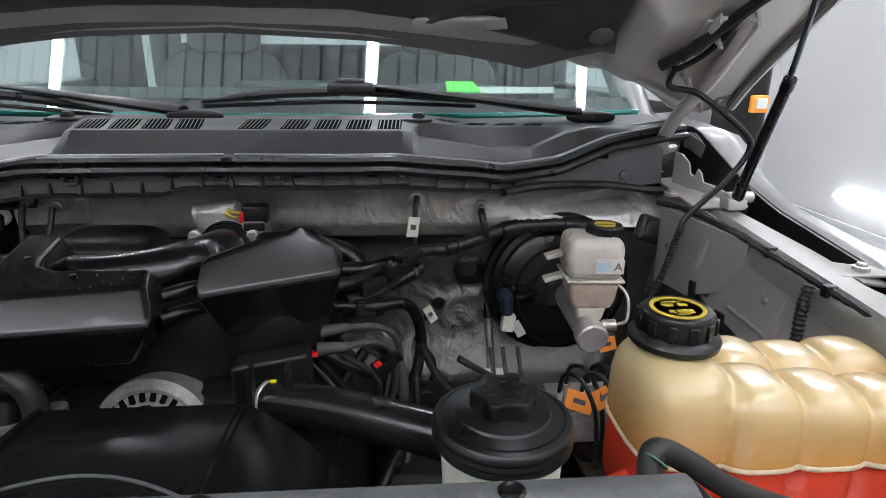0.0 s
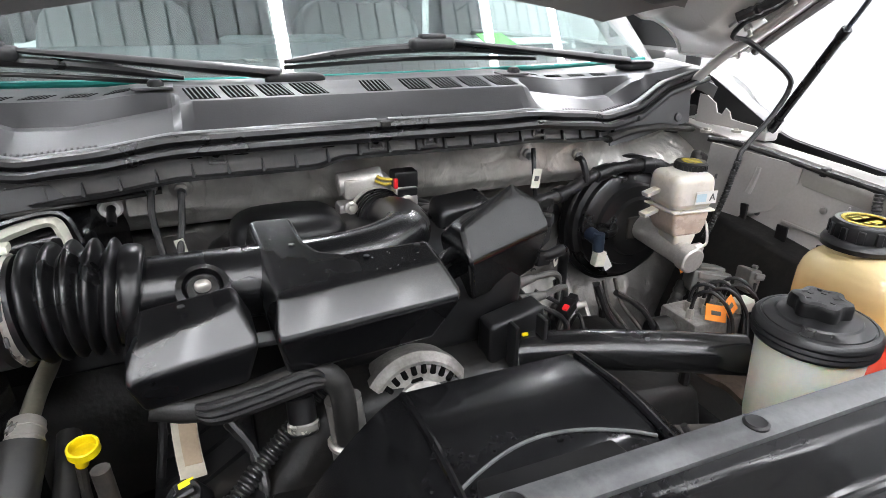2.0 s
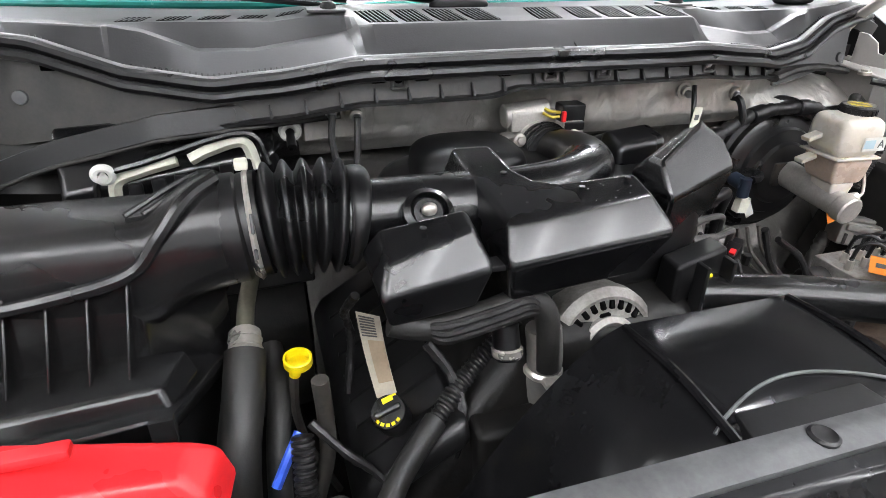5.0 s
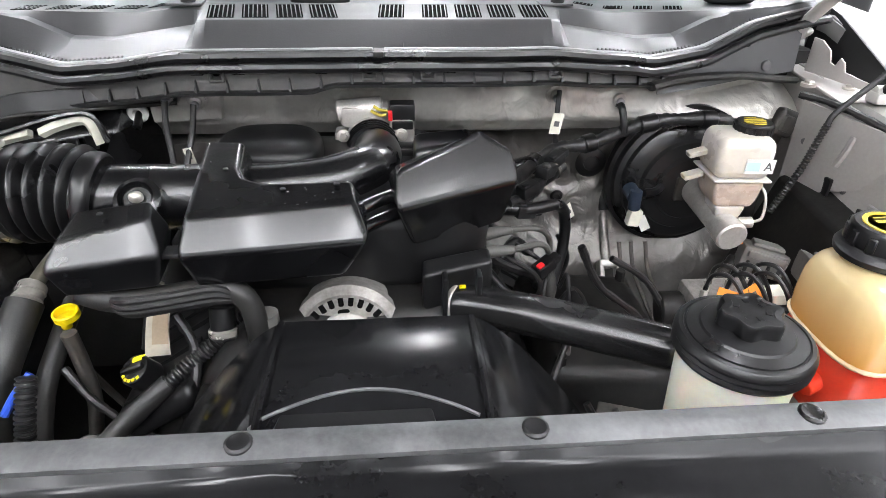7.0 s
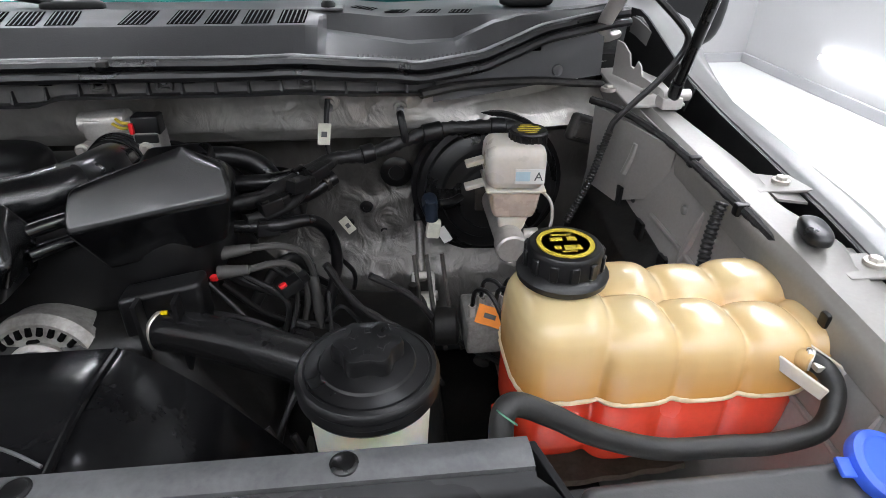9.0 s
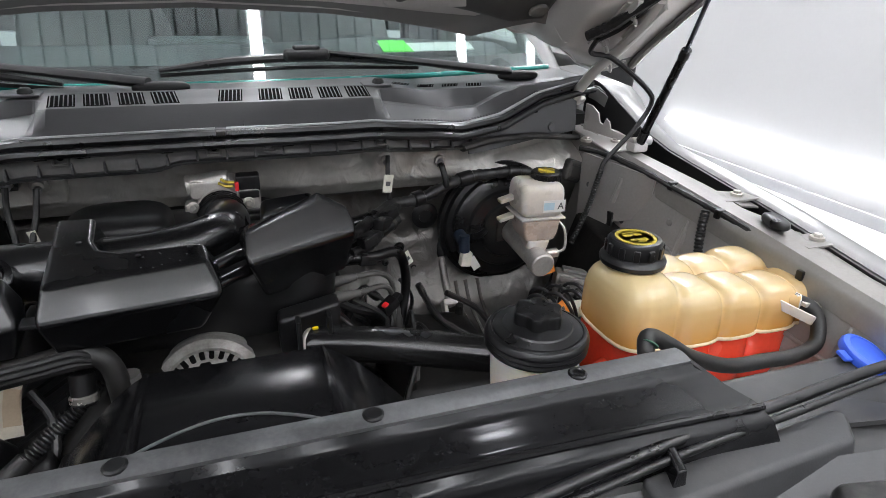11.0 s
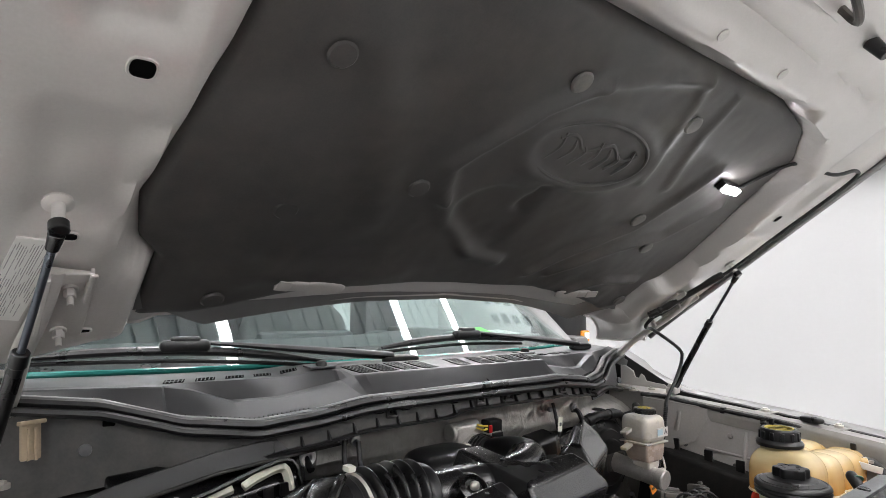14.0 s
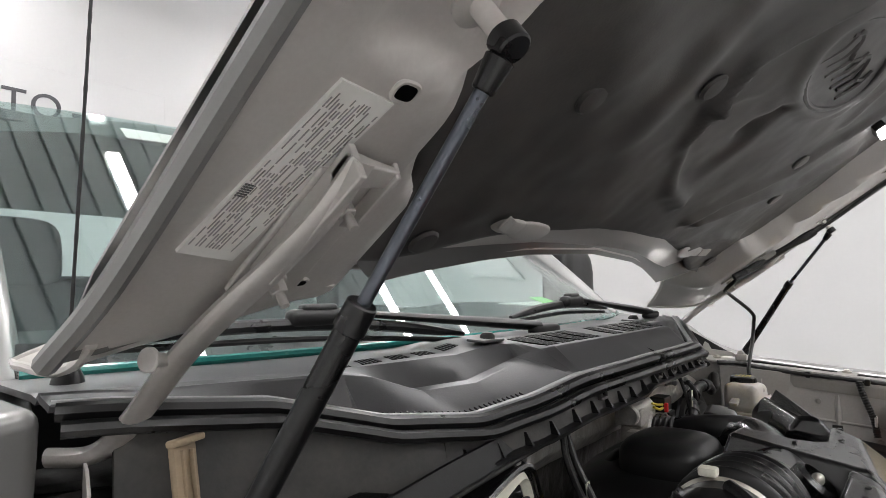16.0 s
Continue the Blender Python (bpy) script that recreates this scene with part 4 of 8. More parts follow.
def corner_bracket(s):
    """Stamped brackets where the hinge and strut meet the rail."""
    t = thing("hinge_bracket", "pale stamped steel bracket beside the cowl", "bracket", "hinge brackets")
    part("base_plate", hexa([(s * 0.745, 0.91, 1.315), (s * 0.83, 0.9, 1.32), (s * 0.84, 1.1, 1.335), (s * 0.75, 1.08, 1.33)],
                            [(s * 0.745, 0.91, 1.32), (s * 0.83, 0.9, 1.325), (s * 0.84, 1.1, 1.34), (s * 0.75, 1.08, 1.335)], 0.002), INNER, t)
    comb = [(0.0, 1.335), (0.0, 1.392), (0.018, 1.39), (0.038, 1.377), (0.044, 1.359), (0.054, 1.356), (0.061, 1.37), (0.07, 1.364), (0.076, 1.35), (0.1, 1.346), (0.128, 1.343), (0.142, 1.33)]
    part("upright", plate(comb, 0.003, lambda u, v, w: Vector((s * (0.762 + 0.27 * u + w), 1.04 - 0.95 * u, v)), 0.0008), INNER, t, "stamped plate with a notched top edge")
    part("strut_seat", join(box((s * 0.8, 0.895, 1.33), (0.035, 0.03, 0.02), 0.006), rod((s * 0.785, 0.895, 1.34), (s * 0.83, 0.895, 1.34), 0.009)), INNER, t)
    part("bolt", bolt((s * 0.735, 0.98, 1.328), 0.008), STEEL, t)
    part("bolt", bolt((s * 0.79, 0.955, 1.328), 0.007), STEEL, t)
    part("fender_shield", sheet(8, 6, lambda u, v: Vector((s * (lerp(0.85, 0.8, u) + 0.012 * v), lerp(0.94, 1.12, u), lerp(1.3, lerp(1.335, 1.43, min(1, u * 1.2)), v))), (s * 0.003, 0, 0)), MATTE, t, "black plastic wing shield")


corner_bracket(1)
corner_bracket(-1)

# ---- the hood, open ----
HO, HDV, HN = Vector((0, 0.95, 1.5539)), Vector((0, -0.82159, 0.57008)), Vector((0, 0.57008, 0.82159))


def hood_at(u, v, w=0.0):
    return HO + Vector((u, 0, 0)) + HDV * v + HN * w


PAD = [(-0.587, 0.0), (-0.55, -0.018), (-0.46, 0.018), (-0.36, 0.052), (-0.2, 0.082), (0.0, 0.09), (0.2, 0.082), (0.36, 0.055), (0.46, 0.03), (0.55, 0.0), (0.6, 0.012), (0.615, 0.08),
       (0.6, 0.16), (0.6, 0.3), (0.615, 0.42), (0.6, 0.58), (0.56, 0.635), (0.47, 0.662), (0.35, 0.668), (-0.35, 0.668), (-0.47, 0.64), (-0.57, 0.58), (-0.59, 0.5), (-0.6, 0.42), (-0.615, 0.36),
       (-0.645, 0.28), (-0.642, 0.2), (-0.62, 0.15), (-0.593, 0.128), (-0.59, 0.07)]


def hood_rear(u):
    return interp(abs(u), (0, 0.2, 0.3, 0.42, 0.48, 0.53, 0.58, 0.64, 0.7, 0.75, 0.81), (0.026, 0.013, -0.005, -0.034, -0.05, -0.01, 0.02, 0.012, -0.02, -0.036, -0.062))


def hood():
    t = thing("hood", "open silver truck hood with a black underside pad", "hood")

    def outer(u, v):
        uu = lerp(-0.812, 0.812, u)
        return hood_at(uu, lerp(hood_rear(uu) - 0.01, 1.02 - 0.1 * abs(lerp(-1, 1, u)) ** 3, v), max(-0.046, 0.06 - 0.1 * abs(lerp(-1, 1, u)) ** 5 - 0.05 * max(0, v - 0.85) * 4 - 0.04 * max(0, 0.08 - v) * 12))
    part("outer_skin", sheet(48, 30, outer, HN * 0.002), PAINT, t, "silver painted outer skin")

    def inner(u, v):
        uu = lerp(-0.803, 0.803, u)
        a = abs(uu)
        vv = lerp(hood_rear(uu), 1.0 - 0.1 * (a / 0.815) ** 3, v)
        side = interp(vv, (0.0, 0.13, 0.16, 0.24, 0.36, 0.5, 0.58, 0.64, 0.668), (0.59, 0.592, 0.62, 0.635, 0.615, 0.595, 0.585, 0.5, 0.36))
        out = max(a - side, vv - 0.668)
        k = max(0.0, min(1.0, (out + 0.006) / 0.035))
        w = lerp(0.026, -0.045, k * k * (3 - 2 * k))
        hollow = max(0.0, min(1.0, (a - 0.65) / 0.015, (0.755 - a) / 0.015, (vv - 0.225) / 0.02, (0.4 - vv) / 0.03))
        w += 0.014 * hollow
        w += 0.012 * max(0.0, min(1.0, (a - 0.64) / 0.02, (0.74 - a) / 0.02, (vv - 0.47) / 0.03, (0.75 - vv) / 0.03))
        w += 0.014 * max(0.0, min(1.0, (vv - 0.735) / 0.012, (0.77 - vv) / 0.012, (0.55 - a) / 0.03))
        w -= 0.012 * max(0.0, min(1.0, (vv - 0.8) / 0.03))
        if vv < 0.13 and a < 0.6:
            w = lerp(w, max(w, interp(vv, (-0.05, 0.03, 0.075, 0.13), (0.034, 0.03, 0.012, 0.02))), min(1.0, (0.6 - a) / 0.1))
        return hood_at(uu, vv, w)
    part("inner_panel", sheet(120, 80, inner, HN * 0.002), INNER, t, "silver stamped inner panel", angle=60)
    for s in (-1, 1):
        part("edge_hem", tube([hood_at(s * (0.805 if v > 0 else 0.815), v, -0.05) for v in (-0.062, 0.03, 0.2, 0.4, 0.6, 0.8, 0.92)], 0.008, 8, 5), PAINT, t)
    part("rear_hem", tube([hood_at(u, hood_rear(u) - 0.003, 0.032) for u in [-0.48 + 0.03 * i for i in range(33)]], 0.007, 8, 3), INNER, t)

    # flared rear corners with a pressed bead, and the bright tabs that grip the pad's rear edge
    def corner(a, b, s):
        u = lerp(0.482, 0.79, a)
        top = inner(0.5 + s * u / 1.606, 0.006)
        low = hood_at(s * lerp(0.485, 0.786, a), lerp(-0.054, -0.205, a ** 2), 0.036)
        q = top.lerp(low, b)
        return q - HN * (0.016 * math.sin(math.pi * b ** 0.8) * min(1, a * 4) + 0.006 * math.exp(-((a - 0.3) / 0.06) ** 2) * b - 0.005 * math.exp(-((a - 0.18) / 0.05) ** 2) * b)
    for s in (-1, 1):
        part("rear_corner", sheet(40, 20, lambda a, b, s=s: corner(a, b, s), HN * 0.002), INNER, t, "flared silver rear corner with a pressed bead", angle=60)
        part("corner_hem", tube([corner(i / 14, 1, s) for i in range(15)] + [corner(1, 1 - i / 6, s) for i in range(1, 7)], 0.0042, 8, 2), INNER, t)
        m = Matrix.Translation(hood_at(s * 0.345, 0.075, -0.002)) @ Matrix((Vector((1, 0, 0)), HDV, HN)).transposed().to_4x4()
        part("pad_tab", join(moved(lobe((-s * 0.02, 0, 0), (0.046, 0.018, 0.006), 0.8, 0.9, 20, 10), m), moved(lobe((s * 0.03, 0.004, 0), (0.034, 0.013, 0.006), 0.8, 0.8, 16, 8), m),
                             moved(box((s * 0.052, 0.012, -0.008), (0.03, 0.02, 0.003), 0.001, 2, (8, 10 * s, 20 * s)), m)), INNER, t, "dented silver boss gripping the pad's edge")

    # pad: swollen felt sheet with pressed ridges
    def ridge(u, v, a, b, wid):
        a, b, p = Vector(a), Vector(b), Vector((u, v))
        k = max(0, min(1, (p - a).dot(b - a) / (b - a).length_squared))
        return math.exp(-((p - a.lerp(b, k)).length / wid) ** 2)

    PAD_RIDGES = (([(-0.225, 0.317), (-0.251, 0.378), (-0.228, 0.421), (-0.172, 0.513), (-0.1, 0.575)], 0.013, 0.012), ([(-0.225, 0.317), (-0.177, 0.262), (-0.084, 0.195), (0.0, 0.18)], 0.014, 0.011),
                  ([(0.111, 0.15), (0.2, 0.24), (0.294, 0.319), (0.337, 0.404), (0.36, 0.5)], 0.013, 0.012), ([(0.178, 0.431), (0.141, 0.548), (0.096, 0.643)], 0.012, 0.006), ([(0.27, 0.43), (0.22, 0.55), (0.2, 0.64)], 0.011, 0.005),
                  ([(-0.04, 0.315), (-0.033, 0.365)], 0.012, -0.01), ([(0.181, 0.15), (0.323, 0.255), (0.42, 0.3), (0.5, 0.42)], 0.014, 0.012), ([(0.3, 0.08), (0.4, 0.13), (0.52, 0.14)], 0.014, 0.01),
                  ([(-0.1, 0.575), (-0.02, 0.61), (0.096, 0.643)], 0.012, 0.008), ([(-0.45, 0.1), (-0.2, 0.13)], 0.03, 0.007), ([(-0.45, 0.52), (-0.36, 0.4), (-0.32, 0.25)], 0.03, 0.008), ([(-0.58, 0.36), (-0.45, 0.3)], 0.05, 0.008))

    def pad(u, v):
        # rows run between the outline's sides, so that the edge follows it
        lo_v = interp(lerp(-0.62, 0.62, u), [p[0] for p in PAD[1:11]], [p[1] for p in PAD[1:11]])
        uu = lerp(-1, 1, u)
        vv = lerp(lo_v, 0.668, v)
        side = interp(vv, (0.0, 0.13, 0.16, 0.24, 0.36, 0.5, 0.58, 0.64, 0.668), (0.59, 0.592, 0.62, 0.635, 0.615, 0.595, 0.585, 0.5, 0.36))
        x = uu * side
        lo2 = interp(x, [p[0] for p in PAD[1:11]], [p[1] for p in PAD[1:11]])
        vv = max(vv, lo2)
        w = 0.0
        for line, wid, high in PAD_RIDGES:
            w -= high * max(ridge(x, vv, p, q, wid) for p, q in zip(line, line[1:]))
        # oval boss and its sunk face
        e = math.hypot((x + 0.003) / 0.172, (vv - 0.46) / 0.082)
        w -= 0.008 / (1 + math.exp(26 * (e - 1.0))) - 0.007 / (1 + math.exp(40 * (e - 0.78)))
        # hollow under the oval
        e2 = math.hypot((x + 0.1) / 0.085, (vv - 0.285) / 0.075)
        w += 0.009 / (1 + math.exp(18 * (e2 - 1)))
        w += 0.0045 * noise.noise((x * 5, vv * 5, 2)) + 0.0022 * noise.noise((x * 14, vv * 14, 5)) + 0.0008 * noise.noise((x * 40, vv * 40, 9))
        edge = min(1.0, v / 0.03, (1 - v) / 0.03, (1 - abs(uu)) / 0.02)
        w += 0.014 * (1 - max(0.0, edge)) ** 2
        return hood_at(x, vv, w)
    p = part("insulation_pad", sheet(150, 90, pad, HN * 0.006), FELT, t, "black moulded felt pad with an oval boss", angle=70)
    ring = [hood_at(-0.003 + 0.138 * math.cos(a), 0.46 + 0.064 * math.sin(a), -0.003) for a in [2 * math.pi * i / 40 for i in range(41)]]
    part("emblem_rim", tube(ring, 0.0042, 8, 1), FELT, p)
    # unlettered ridges inside the oval
    part("emblem_ridge", tube([hood_at(-0.1 + 0.02 * i, 0.475 + 0.012 * math.sin(i * 1.3), -0.001) for i in range(11)], 0.004, 6, 5), FELT, p)
    for i in range(7):
        u0 = -0.1 + 0.03 * i
        part("emblem_ridge", tube([hood_at(u0, 0.43 + 0.006 * (i % 2), 0.0), hood_at(u0 + 0.012, 0.46, -0.002), hood_at(u0 + 0.006, 0.487 - 0.008 * (i % 3), 0.0)], 0.004, 6, 5), FELT, p)
    for u, v in ((-0.148, 0.568), (0.157, 0.569), (0.284, 0.339), (-0.28, 0.329), (0.415, 0.261), (0.559, 0.055), (-0.458, 0.253), (-0.493, 0.04), (-0.491, 0.5)):
        m = Matrix.Translation(hood_at(u, v, 0.002)) @ (-HN).to_track_quat("Z", "Y").to_matrix().to_4x4()
        pale = u > -0.2
        part("pad_clip", lathe([(0, 0.002), (0.015, 0.002), (0.018, 0.006), (0.015, 0.009), (0.005, 0.01), (0, 0.01)], 20, m), DIRTYGREY if pale else FELT, p, "round push clip")
    # sticker with rows of print
    sk = [(-0.751, 0.211), (-0.708, 0.207), (-0.735, 0.053), (-0.777, 0.06)]

    def on_label(a, b, w):
        lo = Vector(sk[3]).lerp(Vector(sk[2]), a)
        hi = Vector(sk[0]).lerp(Vector(sk[1]), a)
        q = lo.lerp(hi, b)
        return hood_at(q.x, q.y, w)
    lab = part("sticker", hexa([on_label(0, 0, -0.0475), on_label(1, 0, -0.0475), on_label(1, 1, -0.0475), on_label(0, 1, -0.0475)],
                               [on_label(0, 0, -0.0445), on_label(1, 0, -0.0445), on_label(1, 1, -0.0445), on_label(0, 1, -0.0445)], 0), PAPER, t, "white printed paper sticker")
    rnd = random.Random(4)
    for c in range(16):
        a0 = 0.05 + 0.058 * c
        y = 0.06
        while y < 0.92:
            ln = rnd.uniform(0.02, 0.12)
            if rnd.random() < (0.85 if (c * 7 + int(y * 5)) % 5 else 0.25):
                y1 = min(0.95, y + ln)
                part("print_bar", hexa([on_label(a0, y, -0.048), on_label(a0 + 0.016, y, -0.048), on_label(a0 + 0.016, y1, -0.048), on_label(a0, y1, -0.048)],
                                       [on_label(a0, y, -0.0472), on_label(a0 + 0.016, y, -0.0472), on_label(a0 + 0.016, y1, -0.0472), on_label(a0, y1, -0.0472)], 0), FADED, lab)
            y += ln + 0.012
    for i in range(6):
        b0 = 0.37 + 0.013 * i
        part("print_bar", hexa([on_label(0.03, b0, -0.048), on_label(0.2, b0, -0.048), on_label(0.2, b0 + 0.007, -0.048), on_label(0.03, b0 + 0.007, -0.048)],
                               [on_label(0.03, b0, -0.0472), on_label(0.2, b0, -0.0472), on_label(0.2, b0 + 0.007, -0.0472), on_label(0.03, b0 + 0.007, -0.0472)], 0), INK, lab)
    # slots, bolts, latch on the inner panel
    for u, v, a, b in ((-0.682, 0.452, 0.012, 0.011), (-0.705, 0.216, 0.009, 0.007), (-0.664, 0.026, 0.01, 0.005), (0.682, 0.452, 0.012, 0.011)):
        ov = [(u + a * math.copysign(abs(math.cos(q)) ** 0.6, math.cos(q)), v + b * math.copysign(abs(math.sin(q)) ** 0.8, math.sin(q))) for q in [2 * math.pi * i / 24 for i in range(24)]]
        rim = part("slot_rim", tube([hood_at(x, y, -0.0455) for x, y in ov + ov[:1]], 0.0018, 6, 1), INNER, t)
        # the slot's dark depth is a flat black oval
        part("slot", plate(ov, 0.004, lambda x, y, z: hood_at(x, y, z - 0.0465)), INKBLACK, rim, "flat black piece for the dark inside a slot")
    for u, v in ((0.16, 0.713), (-0.038, 0.715), (-0.24, 0.715)):
        part("drain_hole", lathe([(0, 0), (0.009, 0), (0.009, 0.003), (0, 0.003)], 14, Matrix.Translation(hood_at(u, v, -0.044)) @ (-HN).to_track_quat("Z", "Y").to_matrix().to_4x4()), ALU, t)
    part("striker", tube([hood_at(0.03, 0.84, -0.05), hood_at(0.03, 0.84, -0.09), hood_at(0.1, 0.82, -0.095), hood_at(0.1, 0.82, -0.05)], 0.006, 8, 6), DARKSTEEL, t, "dark latch loop")
    part("striker_plate", box(hood_at(0.06, 0.83, -0.06), (0.14, 0.05, 0.006), 0.002, 2, (-34.8, 0, 0)), INNER, t)
    for u in (-0.27, 0.27):
        part("rubber_stop", rod(hood_at(u, 0.815, -0.05), hood_at(u, 0.815, -0.085), 0.012, 14, 0.01), RUBBER, t)
    return t


HOOD = hood()


def hood_hinge(s):
    pts = [(s * 0.712, 0.775, 1.603), (s * 0.716, 0.805, 1.573), (s * 0.72, 0.845, 1.545), (s * 0.727, 0.91, 1.506), (s * 0.728, 0.965, 1.472), (s * 0.731, 1.02, 1.428), (s * 0.739, 1.052, 1.4), (s * 0.753, 1.068, 1.39), (s * 0.775, 1.085, 1.391)]
    t = part("hood_hinge", tube(pts, 0.0125, 14, 6, lambda q, L: 0.85 + 0.2 * min(1, q / L * 3), 0.6), INNER, HOOD, "cranked silver painted hinge arm")
    part("mount_plate", hexa([hood_at(s * 0.665, 0.02, -0.05), hood_at(s * 0.725, 0.02, -0.05), hood_at(s * 0.725, 0.15, -0.05), hood_at(s * 0.665, 0.15, -0.05)],
                             [hood_at(s * 0.665, 0.02, -0.045), hood_at(s * 0.725, 0.02, -0.045), hood_at(s * 0.725, 0.15, -0.045), hood_at(s * 0.665, 0.15, -0.045)], 0.002), INNER, t)
    # open channel at the arm's upper end: two cheeks and a web
    for u0, u1, v0, v1, hi in ((0.716, 0.722, 0.05, 0.175, 0.075), (0.672, 0.677, 0.1, 0.168, 0.062)):
        part("cheek", rounded_loft([[hood_at(s * u0, v0, -0.05), hood_at(s * u1, v0, -0.05), hood_at(s * u1, v1, -0.05), hood_at(s * u0, v1, -0.05)],
                                    [hood_at(s * u0, v0 + 0.012, -hi), hood_at(s * u1, v0 + 0.012, -hi), hood_at(s * u1, v1 - 0.004, -hi), hood_at(s * u0, v1 - 0.004, -hi)]], 0.0015), INNER, t, "folded cheek of the hinge channel")
    part("web", hexa([hood_at(s * 0.672, 0.15, -0.058), hood_at(s * 0.722, 0.15, -0.066), hood_at(s * 0.722, 0.172, -0.066), hood_at(s * 0.672, 0.166, -0.058)],
                     [hood_at(s * 0.672, 0.15, -0.053), hood_at(s * 0.722, 0.15, -0.053), hood_at(s * 0.722, 0.172, -0.053), hood_at(s * 0.672, 0.166, -0.053)], 0.002), INNER, t)
    for v in (0.125, 0.035):
        part("bolt", join(rod(hood_at(s * 0.692, v, -0.045), hood_at(s * 0.692, v, -0.074), 0.0036, 10), rod(hood_at(s * 0.692, v, -0.05), hood_at(s * 0.692, v, -0.063), 0.0068, 6),
                          rod(hood_at(s * 0.692, v, -0.048), hood_at(s * 0.692, v, -0.053), 0.0095, 16)), INNER, t)
    part("pivot_pin", join(rod((s * 0.726, 0.967, 1.473), (s * 0.752, 0.957, 1.476), 0.0055, 16), rod((s * 0.752, 0.957, 1.476), (s * 0.756, 0.9555, 1.4765), 0.0095, 20)), INNER, t)


hood_hinge(1)
hood_hinge(-1)


def hood_strut(top, mid, low):
    t = thing("hood_strut", "black gas strut holding the hood open", "gas strut", "hood struts")
    top, mid, low = Vector(top), Vector(mid), Vector(low)
    d = (top - low).normalized()
    part("rod", rod(mid - d * 0.01, top - d * 0.02, 0.004, 14), RODSTEEL, t, "slim dark steel piston rod")
    part("cylinder", rod(low + d * 0.02, mid, 0.008, 18), STRUT, t)
    part("collar", rod(mid - d * 0.012, mid + d * 0.006, 0.0094, 18, 0.0088), STRUT, t)
    part("end_cap", join(rod(top - d * 0.026, top - d * 0.008, 0.006, 16, 0.0078), rod(top - HN * 0.006, top + HN * 0.006, 0.0094, 20)), STRUT, t)
    part("end_cap", rod(low + d * 0.0, low + d * 0.04, 0.0098, 14), STRUT, t)
    part("ball_stud", join(rod(top - HN * 0.004, top + HN * 0.034, 0.0062, 14), lathe([(0, 0), (0.014, 0), (0.0145, 0.003), (0.01, 0.005), (0, 0.005)], 20, Matrix.Translation(top + HN * 0.033) @ (-HN).to_track_quat("Z", "Y").to_matrix().to_4x4())), INNER, t, "pale steel ball stud")


hood_strut((0.725, 0.668, 1.65), (0.773, 0.77, 1.524), (0.803, 0.893, 1.335))
hood_strut((-0.724, 0.663, 1.64), (-0.741, 0.75, 1.512), (-0.768, 0.862, 1.33))


def hood_lamp():
    t = thing("under_hood_lamp", "small lit white lamp on the hood pad", "lamp")
    c = hood_at(0.44, 0.475, -0.012)
    m = Matrix.Translation(c) @ (-HN).to_track_quat("Z", "Y").to_matrix().to_4x4()
    part("housing", moved(box((0, 0, 0), (0.068, 0.022, 0.016), 0.004), m @ pose(0, 0, -0.004)), MATTE, t)
    part("lens", moved(box((0, 0, 0.008), (0.06, 0.017, 0.008), 0.003), m), LED, t, "lit white lens")
    part("lead", tube([hood_at(0.478, 0.48, -0.01), hood_at(0.53, 0.53, -0.006), hood_at(0.6, 0.575, -0.004), hood_at(0.66, 0.6, -0.05), hood_at(0.72, 0.63, -0.055), hood_at(0.745, 0.6, -0.06), hood_at(0.74, 0.42, -0.06),
                       hood_at(0.72, 0.28, -0.065), hood_at(0.7, 0.2, -0.06), hood_at(0.69, 0.1, -0.06), hood_at(0.66, 0.05, -0.06)], 0.0042, 8, 8), WIRE, t, "thin black lead")


hood_lamp()
whole("washer_hose", tube([hood_at(0.66, 0.06, -0.06), hood_at(0.67, 0.02, -0.065), (0.72, 0.9, 1.5), (0.775, 0.86, 1.45), (0.79, 0.86, 1.42), (0.761, 0.86, 1.374), (0.731, 0.86, 1.343), (0.704, 0.86, 1.314), (0.697, 0.858, 1.295)], 0.0048, 8, 8),
      WIRE, "thin black hose hanging from hood to wing", "hose")
whole("hood_loom", tube([hood_at(0.64, 0.06, -0.056), hood_at(0.665, 0.1, -0.058), hood_at(0.69, 0.17, -0.06), hood_at(0.715, 0.26, -0.064)], 0.009, 8, 8, lambda s, L: 1 + 0.15 * math.sin(s * 600)), WIRE, "black taped loom along the hood hinge", "wire loom")


def antenna():
    t = thing("radio_antenna", "thin black mast antenna on the wing", "antenna")
    part("base", lathe([(0, 0), (0.016, 0), (0.013, 0.012), (0.007, 0.025), (0, 0.027)], 16, pose(-0.737, 1.156, 1.436)), MATTE, t)
    part("mast", tube([(-0.737, 1.156, 1.456), (-0.732, 1.147, 1.7), (-0.727, 1.135, 2.0)], 0.0017, 8, 40, lambda s, L: 1 + 0.25 * (1 if (s * 40) % 1 > 0.8 else 0)), MATTE, t)


antenna()


def door_mirror(s):
    t = thing("door_mirror", "black door mirror with an amber lamp", "mirror", "door mirrors")
    part("shell", lobe((s * 1.1, 1.55, 1.47), (0.125, 0.06, 0.2), 0.4, 0.4), MATTE, t)
    part("arm", tube([(s * 0.93, 1.6, 1.34), (s * 0.98, 1.58, 1.35), (s * 1.04, 1.56, 1.36)], 0.03, 8, 4), MATTE, t)
    part("side_lamp", box((s * 1.185, 1.487, 1.445), (0.05, 0.012, 0.045), 0.006), AMBERLENS, t, "amber side lamp")
    part("lamp_glass", box((s * 1.188, 1.48, 1.447), (0.03, 0.006, 0.026), 0.003), PAPER, t, "pale lamp glass")


door_mirror(1)

